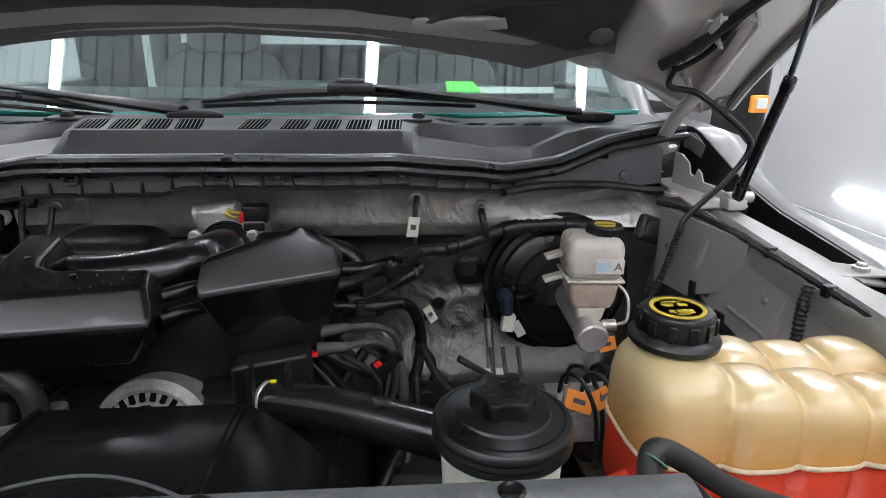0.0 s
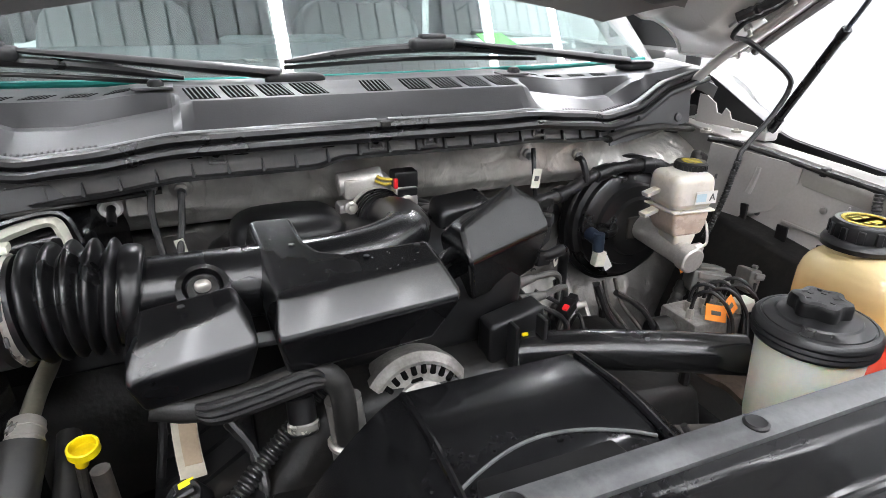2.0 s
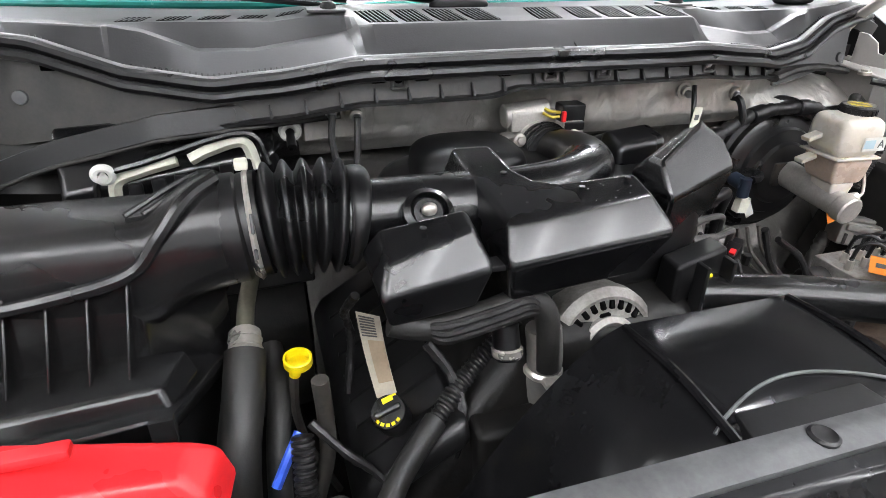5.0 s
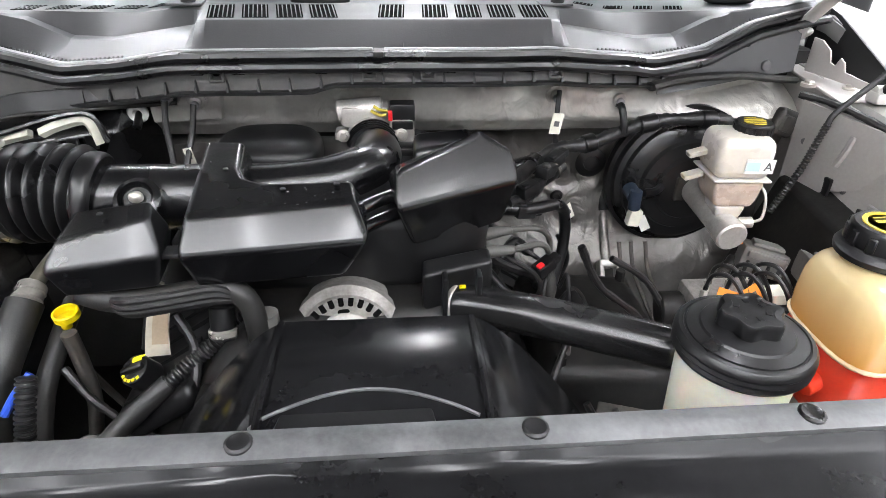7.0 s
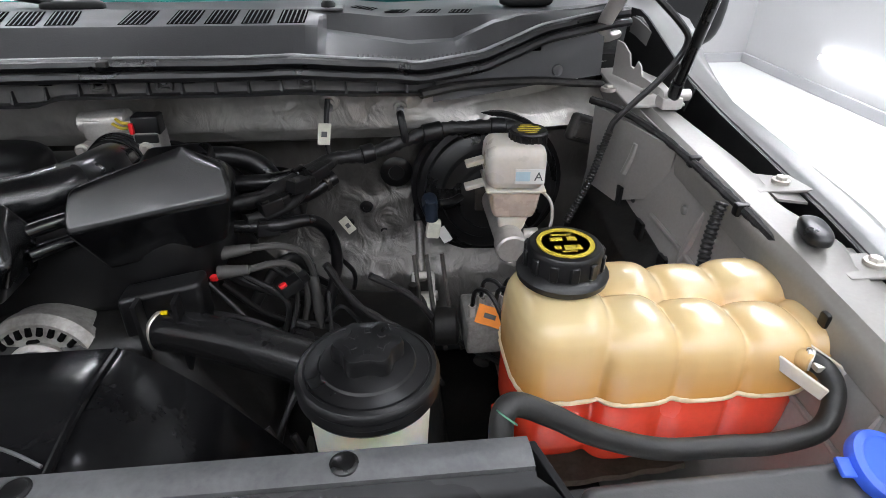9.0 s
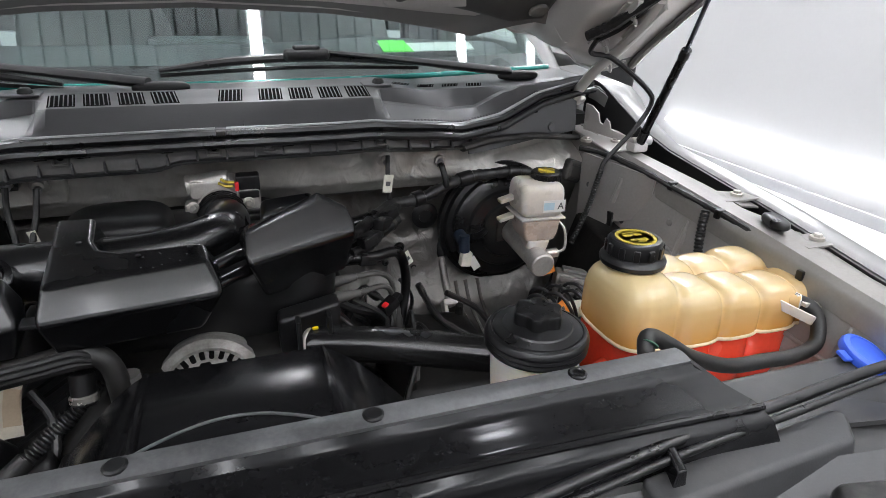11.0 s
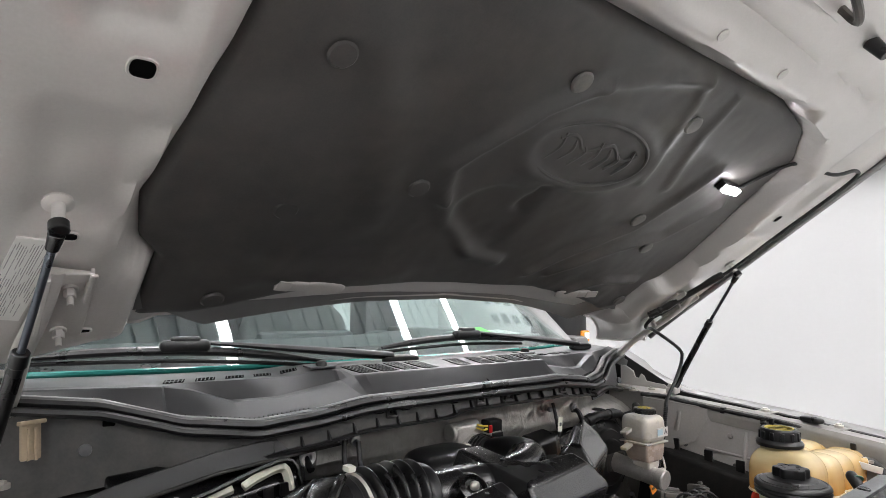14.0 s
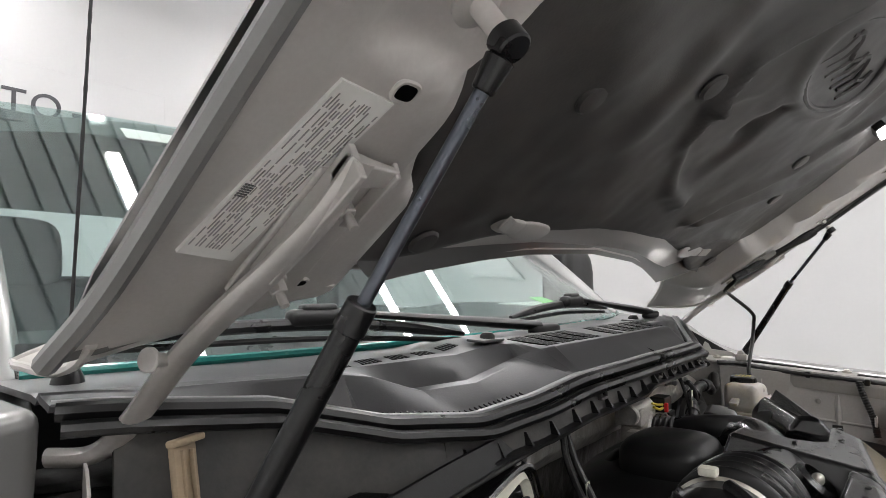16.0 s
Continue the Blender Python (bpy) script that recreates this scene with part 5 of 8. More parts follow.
# ---- engine bay: large things ----
def radiator_cover():
    t = thing("radiator_cover", "polished black radiator cover with a grey back rail", "radiator cover")

    def strip(u, v):
        x = lerp(-0.62, 0.45, u)
        return Vector((x, lerp(0.298, 0.323, v), 1.281 + 0.002 * math.sin(v * 3.14)))
    part("back_rail", sheet(40, 6, strip, (0, 0, -0.02)), STRIPMETAL, t, "scuffed grey back rail")
    edge = [(0.296, 1.279), (0.29, 1.272), (0.27, 1.268), (0.25, 1.266), (0.235, 1.255), (0.228, 1.23)]

    def top(u, v):
        x = lerp(-0.64, 0.45 + 0.05 * max(0.0, v - 0.1) ** 0.7, u)
        k = v * 5
        i = min(int(k), 4)
        return Vector((x, lerp(edge[i][0], edge[i + 1][0], k - i) - 0.02 * (abs(x) / 0.6) ** 2 * v, lerp(edge[i][1], edge[i + 1][1], k - i)))
    part("cover_panel", sheet(50, 15, top, (0, 0, -0.004)), PIANO, t, "glossy black cover panel")
    part("end_cap", hexa([(0.49, 0.236, 1.2), (0.496, 0.236, 1.2), (0.456, 0.322, 1.2), (0.45, 0.322, 1.2)], [(0.49, 0.236, 1.25), (0.496, 0.236, 1.25), (0.456, 0.322, 1.277), (0.45, 0.322, 1.277)], 0.001), PIANO, t)
    part("cover_ridge", tube([(lerp(-0.62, 0.482, i / 12), 0.247 - 0.02 * (abs(lerp(-0.62, 0.482, i / 12)) / 0.6) ** 2, 1.2665) for i in range(13)], 0.0035, 8, 2), PIANO, t, "raised front edge of the cover")
    for x in (-0.47, -0.268, -0.071, 0.128, 0.327):
        part("push_pin", lathe([(0, 0), (0.0095, 0), (0.0095, 0.0018), (0.0075, 0.003), (0.005, 0.0022), (0, 0.0022)], 18, pose(x, 0.3105, 1.282)), RUBBER, t, "black push pin")
    part("front_shelf", sheet(40, 8, lambda u, v: Vector((lerp(-0.7, 0.66, u), lerp(0.228, -0.05, v) - 0.05 * lerp(-1, 1, u) ** 2, 1.225 - 0.05 * v - 0.02 * math.sin(v * 7))), (0, 0, -0.01)), SHELF, t, "grey plastic grille shelf")
    for dy, dz, r in ((0.0, 0.0, 0.006), (-0.012, -0.004, 0.004)):
        part("front_seal", tube([(-0.6, 0.19 + dy, 1.238 + dz), (-0.3, 0.2 + dy, 1.242 + dz), (0.0, 0.205 + dy, 1.244 + dz), (0.2, 0.212 + dy, 1.246 + dz), (0.3, 0.222 + dy, 1.25 + dz), (0.4, 0.234 + dy, 1.252 + dz), (0.53, 0.246 + dy, 1.252 + dz), (0.67, 0.262 + dy, 1.25 + dz), (0.8, 0.27 + dy, 1.245 + dz)], r, 10, 8), RUBBER, t, "black bulb seal")
    return t


radiator_cover()
whole("grille_box", rounded_loft([[(0.34, 0.205, 1.16), (0.565, 0.215, 1.16), (0.575, 0.2, 1.16), (0.545, 0.16, 1.16), (0.34, 0.15, 1.16)], [(0.34, 0.218, 1.237), (0.583, 0.24, 1.237), (0.594, 0.228, 1.236), (0.572, 0.2, 1.234), (0.34, 0.185, 1.234)]], 0.006), SHELF, "grey moulded box at the top of the grille", "panel")


def headlamp_shelf(s):
    t = thing("headlamp_shelf", "grey plastic shelf above the headlamp", "headlamp panel", "headlamp panels")
    part("shelf", hexa([(s * 0.5, 0.12, 1.15), (s * 0.82, 0.05, 1.13), (s * 0.85, 0.34, 1.16), (s * 0.49, 0.32, 1.18)], [(s * 0.5, 0.12, 1.2), (s * 0.82, 0.05, 1.185), (s * 0.85, 0.34, 1.21), (s * 0.49, 0.32, 1.232)], 0.012), SHELF, t)
    part("lamp_lid", hexa([(s * 0.5, 0.0, 1.16), (s * 0.78, -0.05, 1.12), (s * 0.78, 0.13, 1.17), (s * 0.5, 0.17, 1.2)], [(s * 0.5, 0.0, 1.21), (s * 0.78, -0.05, 1.17), (s * 0.78, 0.13, 1.215), (s * 0.5, 0.17, 1.235)], 0.015), DIRTY, t)


headlamp_shelf(1)
headlamp_shelf(-1)


def fan_shroud():
    t = thing("fan_shroud", "black moulded fan shroud arching behind the radiator", "fan shroud")

    def arch(x):
        a = abs(x - 0.015)
        return 1.226 - 2.4 * max(0, a - 0.09) ** 1.4

    def fn(u, v):
        x = lerp(-0.3, 0.33, u)
        y = lerp(0.325, 0.505, v)
        z = arch(x) + 0.012 * math.sin(v * 2.6) - 0.012 * max(0, 0.3 - v) / 0.3
        return Vector((x, y, z))
    part("hood_shell", sheet(60, 16, fn, (0, 0, -0.004)), PIANO, t, angle=30)
    part("back_wall", sheet(60, 6, lambda u, v: Vector((lerp(-0.3, 0.33, u), 0.505 + 0.004 * v, arch(lerp(-0.3, 0.33, u)) + 0.006 - 0.16 * v)), (0, -0.004, 0)), MATTE, t)
    # thin grey tube paints the highlight on the shell's raised arc
    rim = [fn((lerp(-0.085, 0.1, i / 20) + 0.3) / 0.63, (0.046 + 0.03 * math.sin(math.pi * i / 20)) / 0.18) + Vector((0, 0, 0.0015)) for i in range(21)]
    part("rim", tube(rim, 0.0016, 8, 2), STRIPMETAL, t, "raised arc coloured grey as its highlight")
    part("recess", hexa([(-0.07, 0.33, 1.224), (0.07, 0.33, 1.224), (0.07, 0.372, 1.224), (-0.07, 0.372, 1.224)], [(-0.07, 0.33, 1.2335), (0.07, 0.33, 1.2335), (0.06, 0.386, 1.2345), (-0.06, 0.386, 1.2345)], 0.001), MATTE, t, "dull recess in front of the arc")
    for x in (-0.078, 0.108):
        part("fold", tube([(x, 0.33, arch(x) + 0.004), (x + 0.0, 0.42, arch(x) + 0.014), (x + 0.0, 0.5, arch(x) + 0.008)], 0.004, 8, 6), PIANO, t)
    part("radiator_core", box((-0.03, 0.28, 1.05), (0.95, 0.06, 0.36), 0.004), GREASE, t, "dark radiator core")
    return t


fan_shroud()


def air_intake():
    """The glossy resonator on top of the engine."""
    t = thing("air_intake_resonator", "glossy black plastic air intake resonator on the engine", "intake resonator")
    # middle block: flat top, sloped front facet, tall skirt
    low = [(-0.17, 0.552, 1.243), (-0.022, 0.568, 1.242), (-0.01, 0.63, 1.25), (-0.1, 0.632, 1.25), (-0.112, 0.64, 1.25), (-0.12, 0.66, 1.25), (-0.125, 0.715, 1.255), (-0.182, 0.72, 1.255)]
    mid = [(-0.179, 0.538, 1.289), (0.009, 0.556, 1.292), (0.004, 0.626, 1.3), (-0.1, 0.622, 1.3), (-0.116, 0.632, 1.3), (-0.124, 0.652, 1.302), (-0.13, 0.712, 1.31), (-0.189, 0.716, 1.31)]
    top = [(-0.171, 0.562, 1.321), (-0.006, 0.588, 1.322), (-0.011, 0.617, 1.334), (-0.1, 0.612, 1.334), (-0.123, 0.622, 1.336), (-0.133, 0.645, 1.339), (-0.138, 0.7, 1.347), (-0.18, 0.704, 1.347)]
    part("middle_chamber", rounded_loft([low, mid, top], 0.006, 4), GLOSS, t, "stepped middle chamber with a raised shoulder")
    # small front chamber
    low = [(-0.288, 0.53, 1.252), (-0.205, 0.545, 1.25), (-0.205, 0.6, 1.258), (-0.288, 0.6, 1.258)]
    mid = [(-0.297, 0.52, 1.287), (-0.192, 0.538, 1.291), (-0.194, 0.585, 1.3), (-0.3, 0.592, 1.298)]
    top = [(-0.287, 0.541, 1.309), (-0.205, 0.561, 1.3225), (-0.207, 0.582, 1.332), (-0.284, 0.588, 1.319)]
    part("small_chamber", rounded_loft([low, mid, top], 0.0052, 4), GLOSS, t)
    part("web", box((-0.19, 0.558, 1.284), (0.03, 0.02, 0.006), 0.002), MATTE, t)
    # side chamber with a peaked roof
    low = [(0.055, 0.635, 1.236), (0.135, 0.672, 1.234), (0.17, 0.69, 1.236), (0.17, 0.74, 1.25), (0.13, 0.745, 1.25), (0.045, 0.685, 1.25)]
    mid = [(0.036, 0.606, 1.3), (0.14, 0.6605, 1.298), (0.188, 0.685, 1.297), (0.186, 0.73, 1.31), (0.14, 0.745, 1.315), (0.026, 0.675, 1.312)]
    top = [(0.037, 0.635, 1.333), (0.138, 0.7012, 1.347), (0.18, 0.7066, 1.327), (0.174, 0.728, 1.327), (0.134, 0.722, 1.343), (0.038, 0.66, 1.332)]
    part("side_chamber", rounded_loft([low, mid, top], 0.0065, 4), GLOSS, t)
    part("rear_chamber", hexa([(0.055, 0.74, 1.26), (0.15, 0.76, 1.26), (0.15, 0.82, 1.26), (0.06, 0.81, 1.26)], [(0.06, 0.748, 1.312), (0.142, 0.766, 1.316), (0.142, 0.812, 1.322), (0.062, 0.8, 1.32)], 0.01, 3), GLOSS, t)
    # inlet pipe, and the outlet that turns back to the throttle
    part("inlet_pipe", rod((-0.31, 0.655, 1.3), (-0.16, 0.655, 1.298), 0.037, 36), GLOSS, t)
    part("pipe_lip", rod((-0.312, 0.655, 1.301), (-0.296, 0.655, 1.3), 0.046, 36), GLOSS, t)
    part("round_boss", join(lathe([(0, 0), (0.024, 0), (0.024, 0.02), (0.018, 0.024), (0.016, 0.012), (0, 0.012)], 24, pose(-0.232, 0.622, 1.305, 42)), rod((-0.232, 0.612, 1.316), (-0.232, 0.61, 1.318), 0.016, 14)), GLOSS, t)
    part("boss_screw", lobe((-0.232, 0.608, 1.322), (0.0075, 0.006, 0.006), 0.8, 1.0, 16, 8), STEEL, t, "bright domed screw in the boss")
    part("outlet_pipe", tube([(-0.15, 0.685, 1.292), (-0.1, 0.682, 1.294), (-0.045, 0.69, 1.297), (0.0, 0.72, 1.3), (0.014, 0.77, 1.296), (0.01, 0.83, 1.284)], 0.031, 24, 6), GLOSS, t)
    for z in (1.3, 1.275):
        part("link_pipe", tube([(-0.005, 0.61, z), (0.02, 0.635, z), (0.05, 0.655, z)], 0.008, 10, 5), GLOSS, t)
    for x, y, z in ((-0.146, 0.64, 1.3375), (-0.08, 0.6, 1.331), (-0.025, 0.606, 1.333), (-0.25, 0.565, 1.325)):
        part("moulding_mark", lathe([(0, 0), (0.003, 0), (0.003, 0.0012), (0, 0.0012)], 10, pose(x, y, z)), MATTE, t)
    rnd = random.Random(5)
    drops = []
    for k in range(16):
        x = rnd.uniform(-0.165, -0.02)
        y = rnd.uniform(0.575, 0.605) if x > -0.125 else rnd.uniform(0.58, 0.69)
        z = 1.322 + (y - 0.565) * 0.24 if y < 0.612 else 1.335 + (y - 0.612) * 0.132
        drops.append(lobe((x, y, z), (rnd.uniform(0.0006, 0.0013), rnd.uniform(0.0005, 0.0009), 0.0005), 1, 1, 8, 4))
    tagged(part("dried_drops", join(*drops), FLANGE, t, "pale dried drops"), kind="stuff")
    return t


air_intake()


def intake_hose():
    t = thing("intake_hose", "black ribbed rubber intake bellows with a steel clamp", "intake hose")
    def fold(s, L):
        k = s / L
        if k < 0.16:
            return 1.0
        if k > 0.93:
            return 0.97
        return 0.87 + 0.25 * (0.5 - 0.5 * math.cos(2 * math.pi * 5 * (k - 0.16) / 0.77)) ** 0.75
    part("bellows", tube([(-0.392 + 0.006 * i, 0.66 - 0.0003 * i, 1.302 + 0.004 * math.sin(i / 16 * math.pi)) for i in range(17)], 0.0495, 44, 7, fold), RUBBER, t, angle=80)
    part("end_collar", tube([(-0.303, 0.655, 1.302), (-0.296, 0.655, 1.3015), (-0.289, 0.655, 1.3)], 0.0505, 40, 5, lambda s, L: 1 - 0.08 * abs(2 * s / L - 1) ** 2), RUBBER, t)
    d = Vector((1, 0, 0.05)).normalized()
    c = Vector((-0.388, 0.66, 1.302))
    part("clamp_band", rod(c - d * 0.006, c + d * 0.0065, 0.0528, 48), STEEL, t, "shiny steel hose clamp")
    part("clamp_slot", box((-0.388, 0.6115, 1.325), (0.003, 0.0035, 0.018), 0.001, 1, (-28, 0, 0)), INK, t, "dark slot in the clamp")
    part("clamp_slot", box((-0.388, 0.6065, 1.298), (0.0035, 0.0035, 0.01), 0.001, 1), INK, t, "dark slot in the clamp")
    part("clamp_ear", box((-0.392, 0.672, 1.358), (0.012, 0.016, 0.008), 0.002), GASKET, t, "pale clamp ear")
    part("cuff", rod((-0.42, 0.66, 1.3), (-0.392, 0.66, 1.302), 0.051, 40), RUBBER, t)
    return t


intake_hose()


def air_filter_box():
    t = thing("air_filter_box", "black plastic air filter housing with a tapered lid", "air filter box")

    def ring(x, cy, cz, ry, rz, e):
        out = []
        for i in range(28):
            a = 2 * math.pi * i / 28
            pw = lambda q: math.copysign(abs(q) ** e, q)
            out.append((x, cy + ry * pw(math.cos(a)), cz + rz * pw(math.sin(a))))
        return out
    part("lid", loft([ring(-0.405, 0.66, 1.3, 0.05, 0.05, 1.0), ring(-0.425, 0.66, 1.3, 0.052, 0.054, 0.95), ring(-0.448, 0.664, 1.294, 0.055, 0.05, 0.75), ring(-0.475, 0.662, 1.28, 0.055, 0.05, 0.5), ring(-0.56, 0.66, 1.278, 0.056, 0.052, 0.4), ring(-0.68, 0.66, 1.276, 0.058, 0.052, 0.4), ring(-0.71, 0.66, 1.27, 0.05, 0.045, 0.5)]), AIRBOX, t)
    part("lid_rib", tube([(-0.415, 0.65, 1.355), (-0.438, 0.626, 1.348), (-0.462, 0.61, 1.322), (-0.487, 0.604, 1.296), (-0.54, 0.595, 1.287), (-0.62, 0.589, 1.282), (-0.71, 0.585, 1.278)], 0.006, 8, 6, None, 1.0), AIRBOX, t)
    for dx in (0.0, 0.014):
        part("lid_fin", tube([(-0.418 - dx, 0.69, 1.346), (-0.44 - dx, 0.67, 1.343), (-0.475 - dx, 0.64, 1.332)], 0.0025, 6, 5), AIRBOX, t)
    part("body", hexa([(-0.72, 0.55, 1.0), (-0.5, 0.56, 1.0), (-0.43, 0.74, 1.02), (-0.72, 0.74, 1.02)], [(-0.72, 0.598, 1.285), (-0.49, 0.612, 1.285), (-0.42, 0.69, 1.26), (-0.72, 0.7, 1.27)], 0.01, 3), AIRBOX, t)
    for k in range(6):
        x = -0.492 - 0.0295 * k
        part("rib", hexa([(x - 0.0098, 0.57, 1.215), (x - 0.0072, 0.57, 1.215), (x - 0.0072, 0.6, 1.215), (x - 0.0098, 0.6, 1.215)], [(x - 0.0012, 0.602, 1.288), (x + 0.0012, 0.602, 1.288), (x + 0.0012, 0.62, 1.288), (x - 0.0012, 0.62, 1.288)], 0.0008, 1), AIRBOX, t)
    part("lower_lip", rounded_loft([[(-0.72, 0.52, 1.165), (-0.475, 0.548, 1.165), (-0.437, 0.66, 1.135), (-0.72, 0.66, 1.135)], [(-0.72, 0.505, 1.2), (-0.465, 0.535, 1.2), (-0.43, 0.665, 1.16), (-0.72, 0.665, 1.175)]], 0.008), AIRBOX, t)
    part("lip_tray", hexa([(-0.72, 0.53, 1.19), (-0.47, 0.55, 1.19), (-0.45, 0.6, 1.19), (-0.72, 0.6, 1.19)], [(-0.72, 0.54, 1.21), (-0.478, 0.56, 1.21), (-0.46, 0.605, 1.215), (-0.72, 0.605, 1.22)], 0.005), AIRBOX, t)
    part("latch", box((-0.475, 0.53, 1.19), (0.02, 0.012, 0.03), 0.003), AIRBOX, t)
    return t


air_filter_box()


def coolant_bottle():
    t = thing("coolant_bottle", "amber translucent coolant bottle holding red coolant", "coolant bottle")
    ups, lows = [], []
    # (x, y, half width, half depth, top)
    rows = [(0.522, 0.496, 0.046, 0.066, 1.285), (0.586, 0.468, 0.041, 0.046, 1.27), (0.651, 0.466, 0.041, 0.044, 1.264), (0.717, 0.464, 0.041, 0.042, 1.258), (0.783, 0.468, 0.041, 0.042, 1.255),
            (0.6, 0.535, 0.044, 0.04, 1.268), (0.668, 0.538, 0.044, 0.038, 1.26), (0.735, 0.54, 0.044, 0.038, 1.262), (0.79, 0.53, 0.036, 0.036, 1.258)]
    for x, y, rx, ry, top in rows:
        ups.append(clip_shut(lobe((x, y, (top + 1.15) / 2), (rx + 0.002, ry + 0.002, (top - 1.15) / 2), 0.62, 0.62), 1.196, True))
        lows.append(clip_shut(lobe((x, y + 0.004, 1.15), (rx * 0.97 + 0.001, ry * 0.95 + 0.001, 0.052), 0.5, 0.62), 1.194, False))
    fused = ((part("upper_shell", join(*ups), AMBER, t, "amber plastic chambers moulded together", angle=80), 5),
             (part("lower_shell", join(*lows), COOLANT, t, "lower chambers full of red coolant", angle=80), 3),
             (part("weld_flange", join(*[lobe((x, y, 1.196), (rx + 0.004, ry + 0.004, 0.004), 0.3, 0.62, 28, 6) for x, y, rx, ry, _ in rows]), PALE, t, "pale welded seam"), 2))
    for shell, rounds in fused:
        melt = shell.modifiers.new("one_skin", "REMESH")
        melt.mode, melt.voxel_size, melt.use_smooth_shade = "VOXEL", 0.0026, True
        ease = shell.modifiers.new("soft_creases", "SMOOTH")
        ease.factor, ease.iterations = 0.5, rounds
    part("neck", rod((0.527, 0.51, 1.26), (0.527, 0.51, 1.296), 0.036, 28), AMBER, t)
    cap = part("cap", (lathe([(0, 1.286), (0.043, 1.286), (0.044, 1.292), (0.041, 1.297), (0.036, 1.299), (0.036, 1.316), (0.033, 1.32), (0.028, 1.3205), (0.028, 1.319), (0, 1.319)], 36, pose(0.527, 0.51, 0))), RUBBER, t, "black ribbed screw cap")
    for a in [2 * math.pi * i / 12 for i in range(12)]:
        part("rib", box((0.527 + 0.0365 * math.cos(a), 0.51 + 0.0365 * math.sin(a), 1.307), (0.004, 0.008, 0.016), 0.001, 1, (0, 0, math.degrees(a))), RUBBER, cap)
    part("cap_ring", lathe([(0.0225, 0), (0.027, 0), (0.027, 0.0012), (0.0225, 0.0012), (0.0225, 0)], 36, pose(0.527, 0.51, 1.3198)), MUSTARD, cap, "yellow printed ring")
    for x, y, w, h in ((0.52, 0.518, 0.012, 0.006), (0.535, 0.518, 0.009, 0.007), (0.527, 0.526, 0.02, 0.0025), (0.532, 0.502, 0.016, 0.008), (0.518, 0.503, 0.006, 0.006), (0.527, 0.4955, 0.014, 0.002)):
        part("cap_mark", box((x, y, 1.3197), (w, h, 0.001), 0), MUSTARD, cap, "yellow printed mark")
    for x, y in ((0.722, 0.412), (0.762, 0.416)):
        part("hose_guide", moved(box((0, 0, 0), (0.0035, 0.055, 0.014), 0.0015), pose(x, y, 1.23, 14, 0, 36)), MILKY, t, "clear plastic guide fin")
    part("spout", rod((0.728, 0.44, 1.235), (0.74, 0.418, 1.236), 0.01, 14), AMBER, t)
    part("outlet", rod((0.49, 0.475, 1.155), (0.462, 0.465, 1.15), 0.011, 16), COOLANT, t)
    return t


def clip_shut(bm, z, keep_up):
    """Cuts a body at a height, keeps one side and closes it."""
    cut = bmesh.ops.bisect_plane(bm, geom=bm.verts[:] + bm.edges[:] + bm.faces[:], plane_co=(0, 0, z), plane_no=(0, 0, 1), clear_inner=keep_up, clear_outer=not keep_up)
    bmesh.ops.edgeloop_fill(bm, edges=[e for e in cut["geom_cut"] if isinstance(e, bmesh.types.BMEdge)])
    return bm


coolant_bottle()


def coolant_hose():
    t = thing("coolant_hose", "grey rubber overflow hose looping to the coolant bottle", "hose")
    part("hose", tube([(0.738, 0.428, 1.237), (0.748, 0.41, 1.234), (0.752, 0.395, 1.218), (0.735, 0.378, 1.196), (0.69, 0.37, 1.192), (0.64, 0.368, 1.196), (0.58, 0.366, 1.202), (0.52, 0.366, 1.226), (0.484, 0.366, 1.25), (0.455, 0.364, 1.268), (0.442, 0.358, 1.268), (0.438, 0.345, 1.25), (0.438, 0.335, 1.235)], 0.0095, 14, 8), HOSE, t)
    for c, axis in (((0.7395, 0.424, 1.2355), (0.8, -0.6, -0.1)), ((0.438, 0.34, 1.247), (0, 0.3, 1))):
        d, c, r = Vector(axis).normalized(), Vector(c), 0.0112
        band = part("spring_clip", rod(c - d * 0.004, c + d * 0.004, r, 16), STEEL, t, "pale spring steel clip")
        part("clip_ear", box(c + Vector((0, -r - 0.003, 0.003)), (0.008, 0.008, 0.006), 0.001), STEEL, band)
    for a, b in (((0.4425, 0.352, 1.268), (0.4432, 0.3525, 1.2687)),):
        part("print_bar", rod(a, b, 0.0098, 14), GREENPRINT, t, "faint green print")


GREENPRINT = mat("faded_green_print", (0.08, 0.2, 0.13), 0.6, 0, 0.2, 40, 300, 0.0)
coolant_hose()


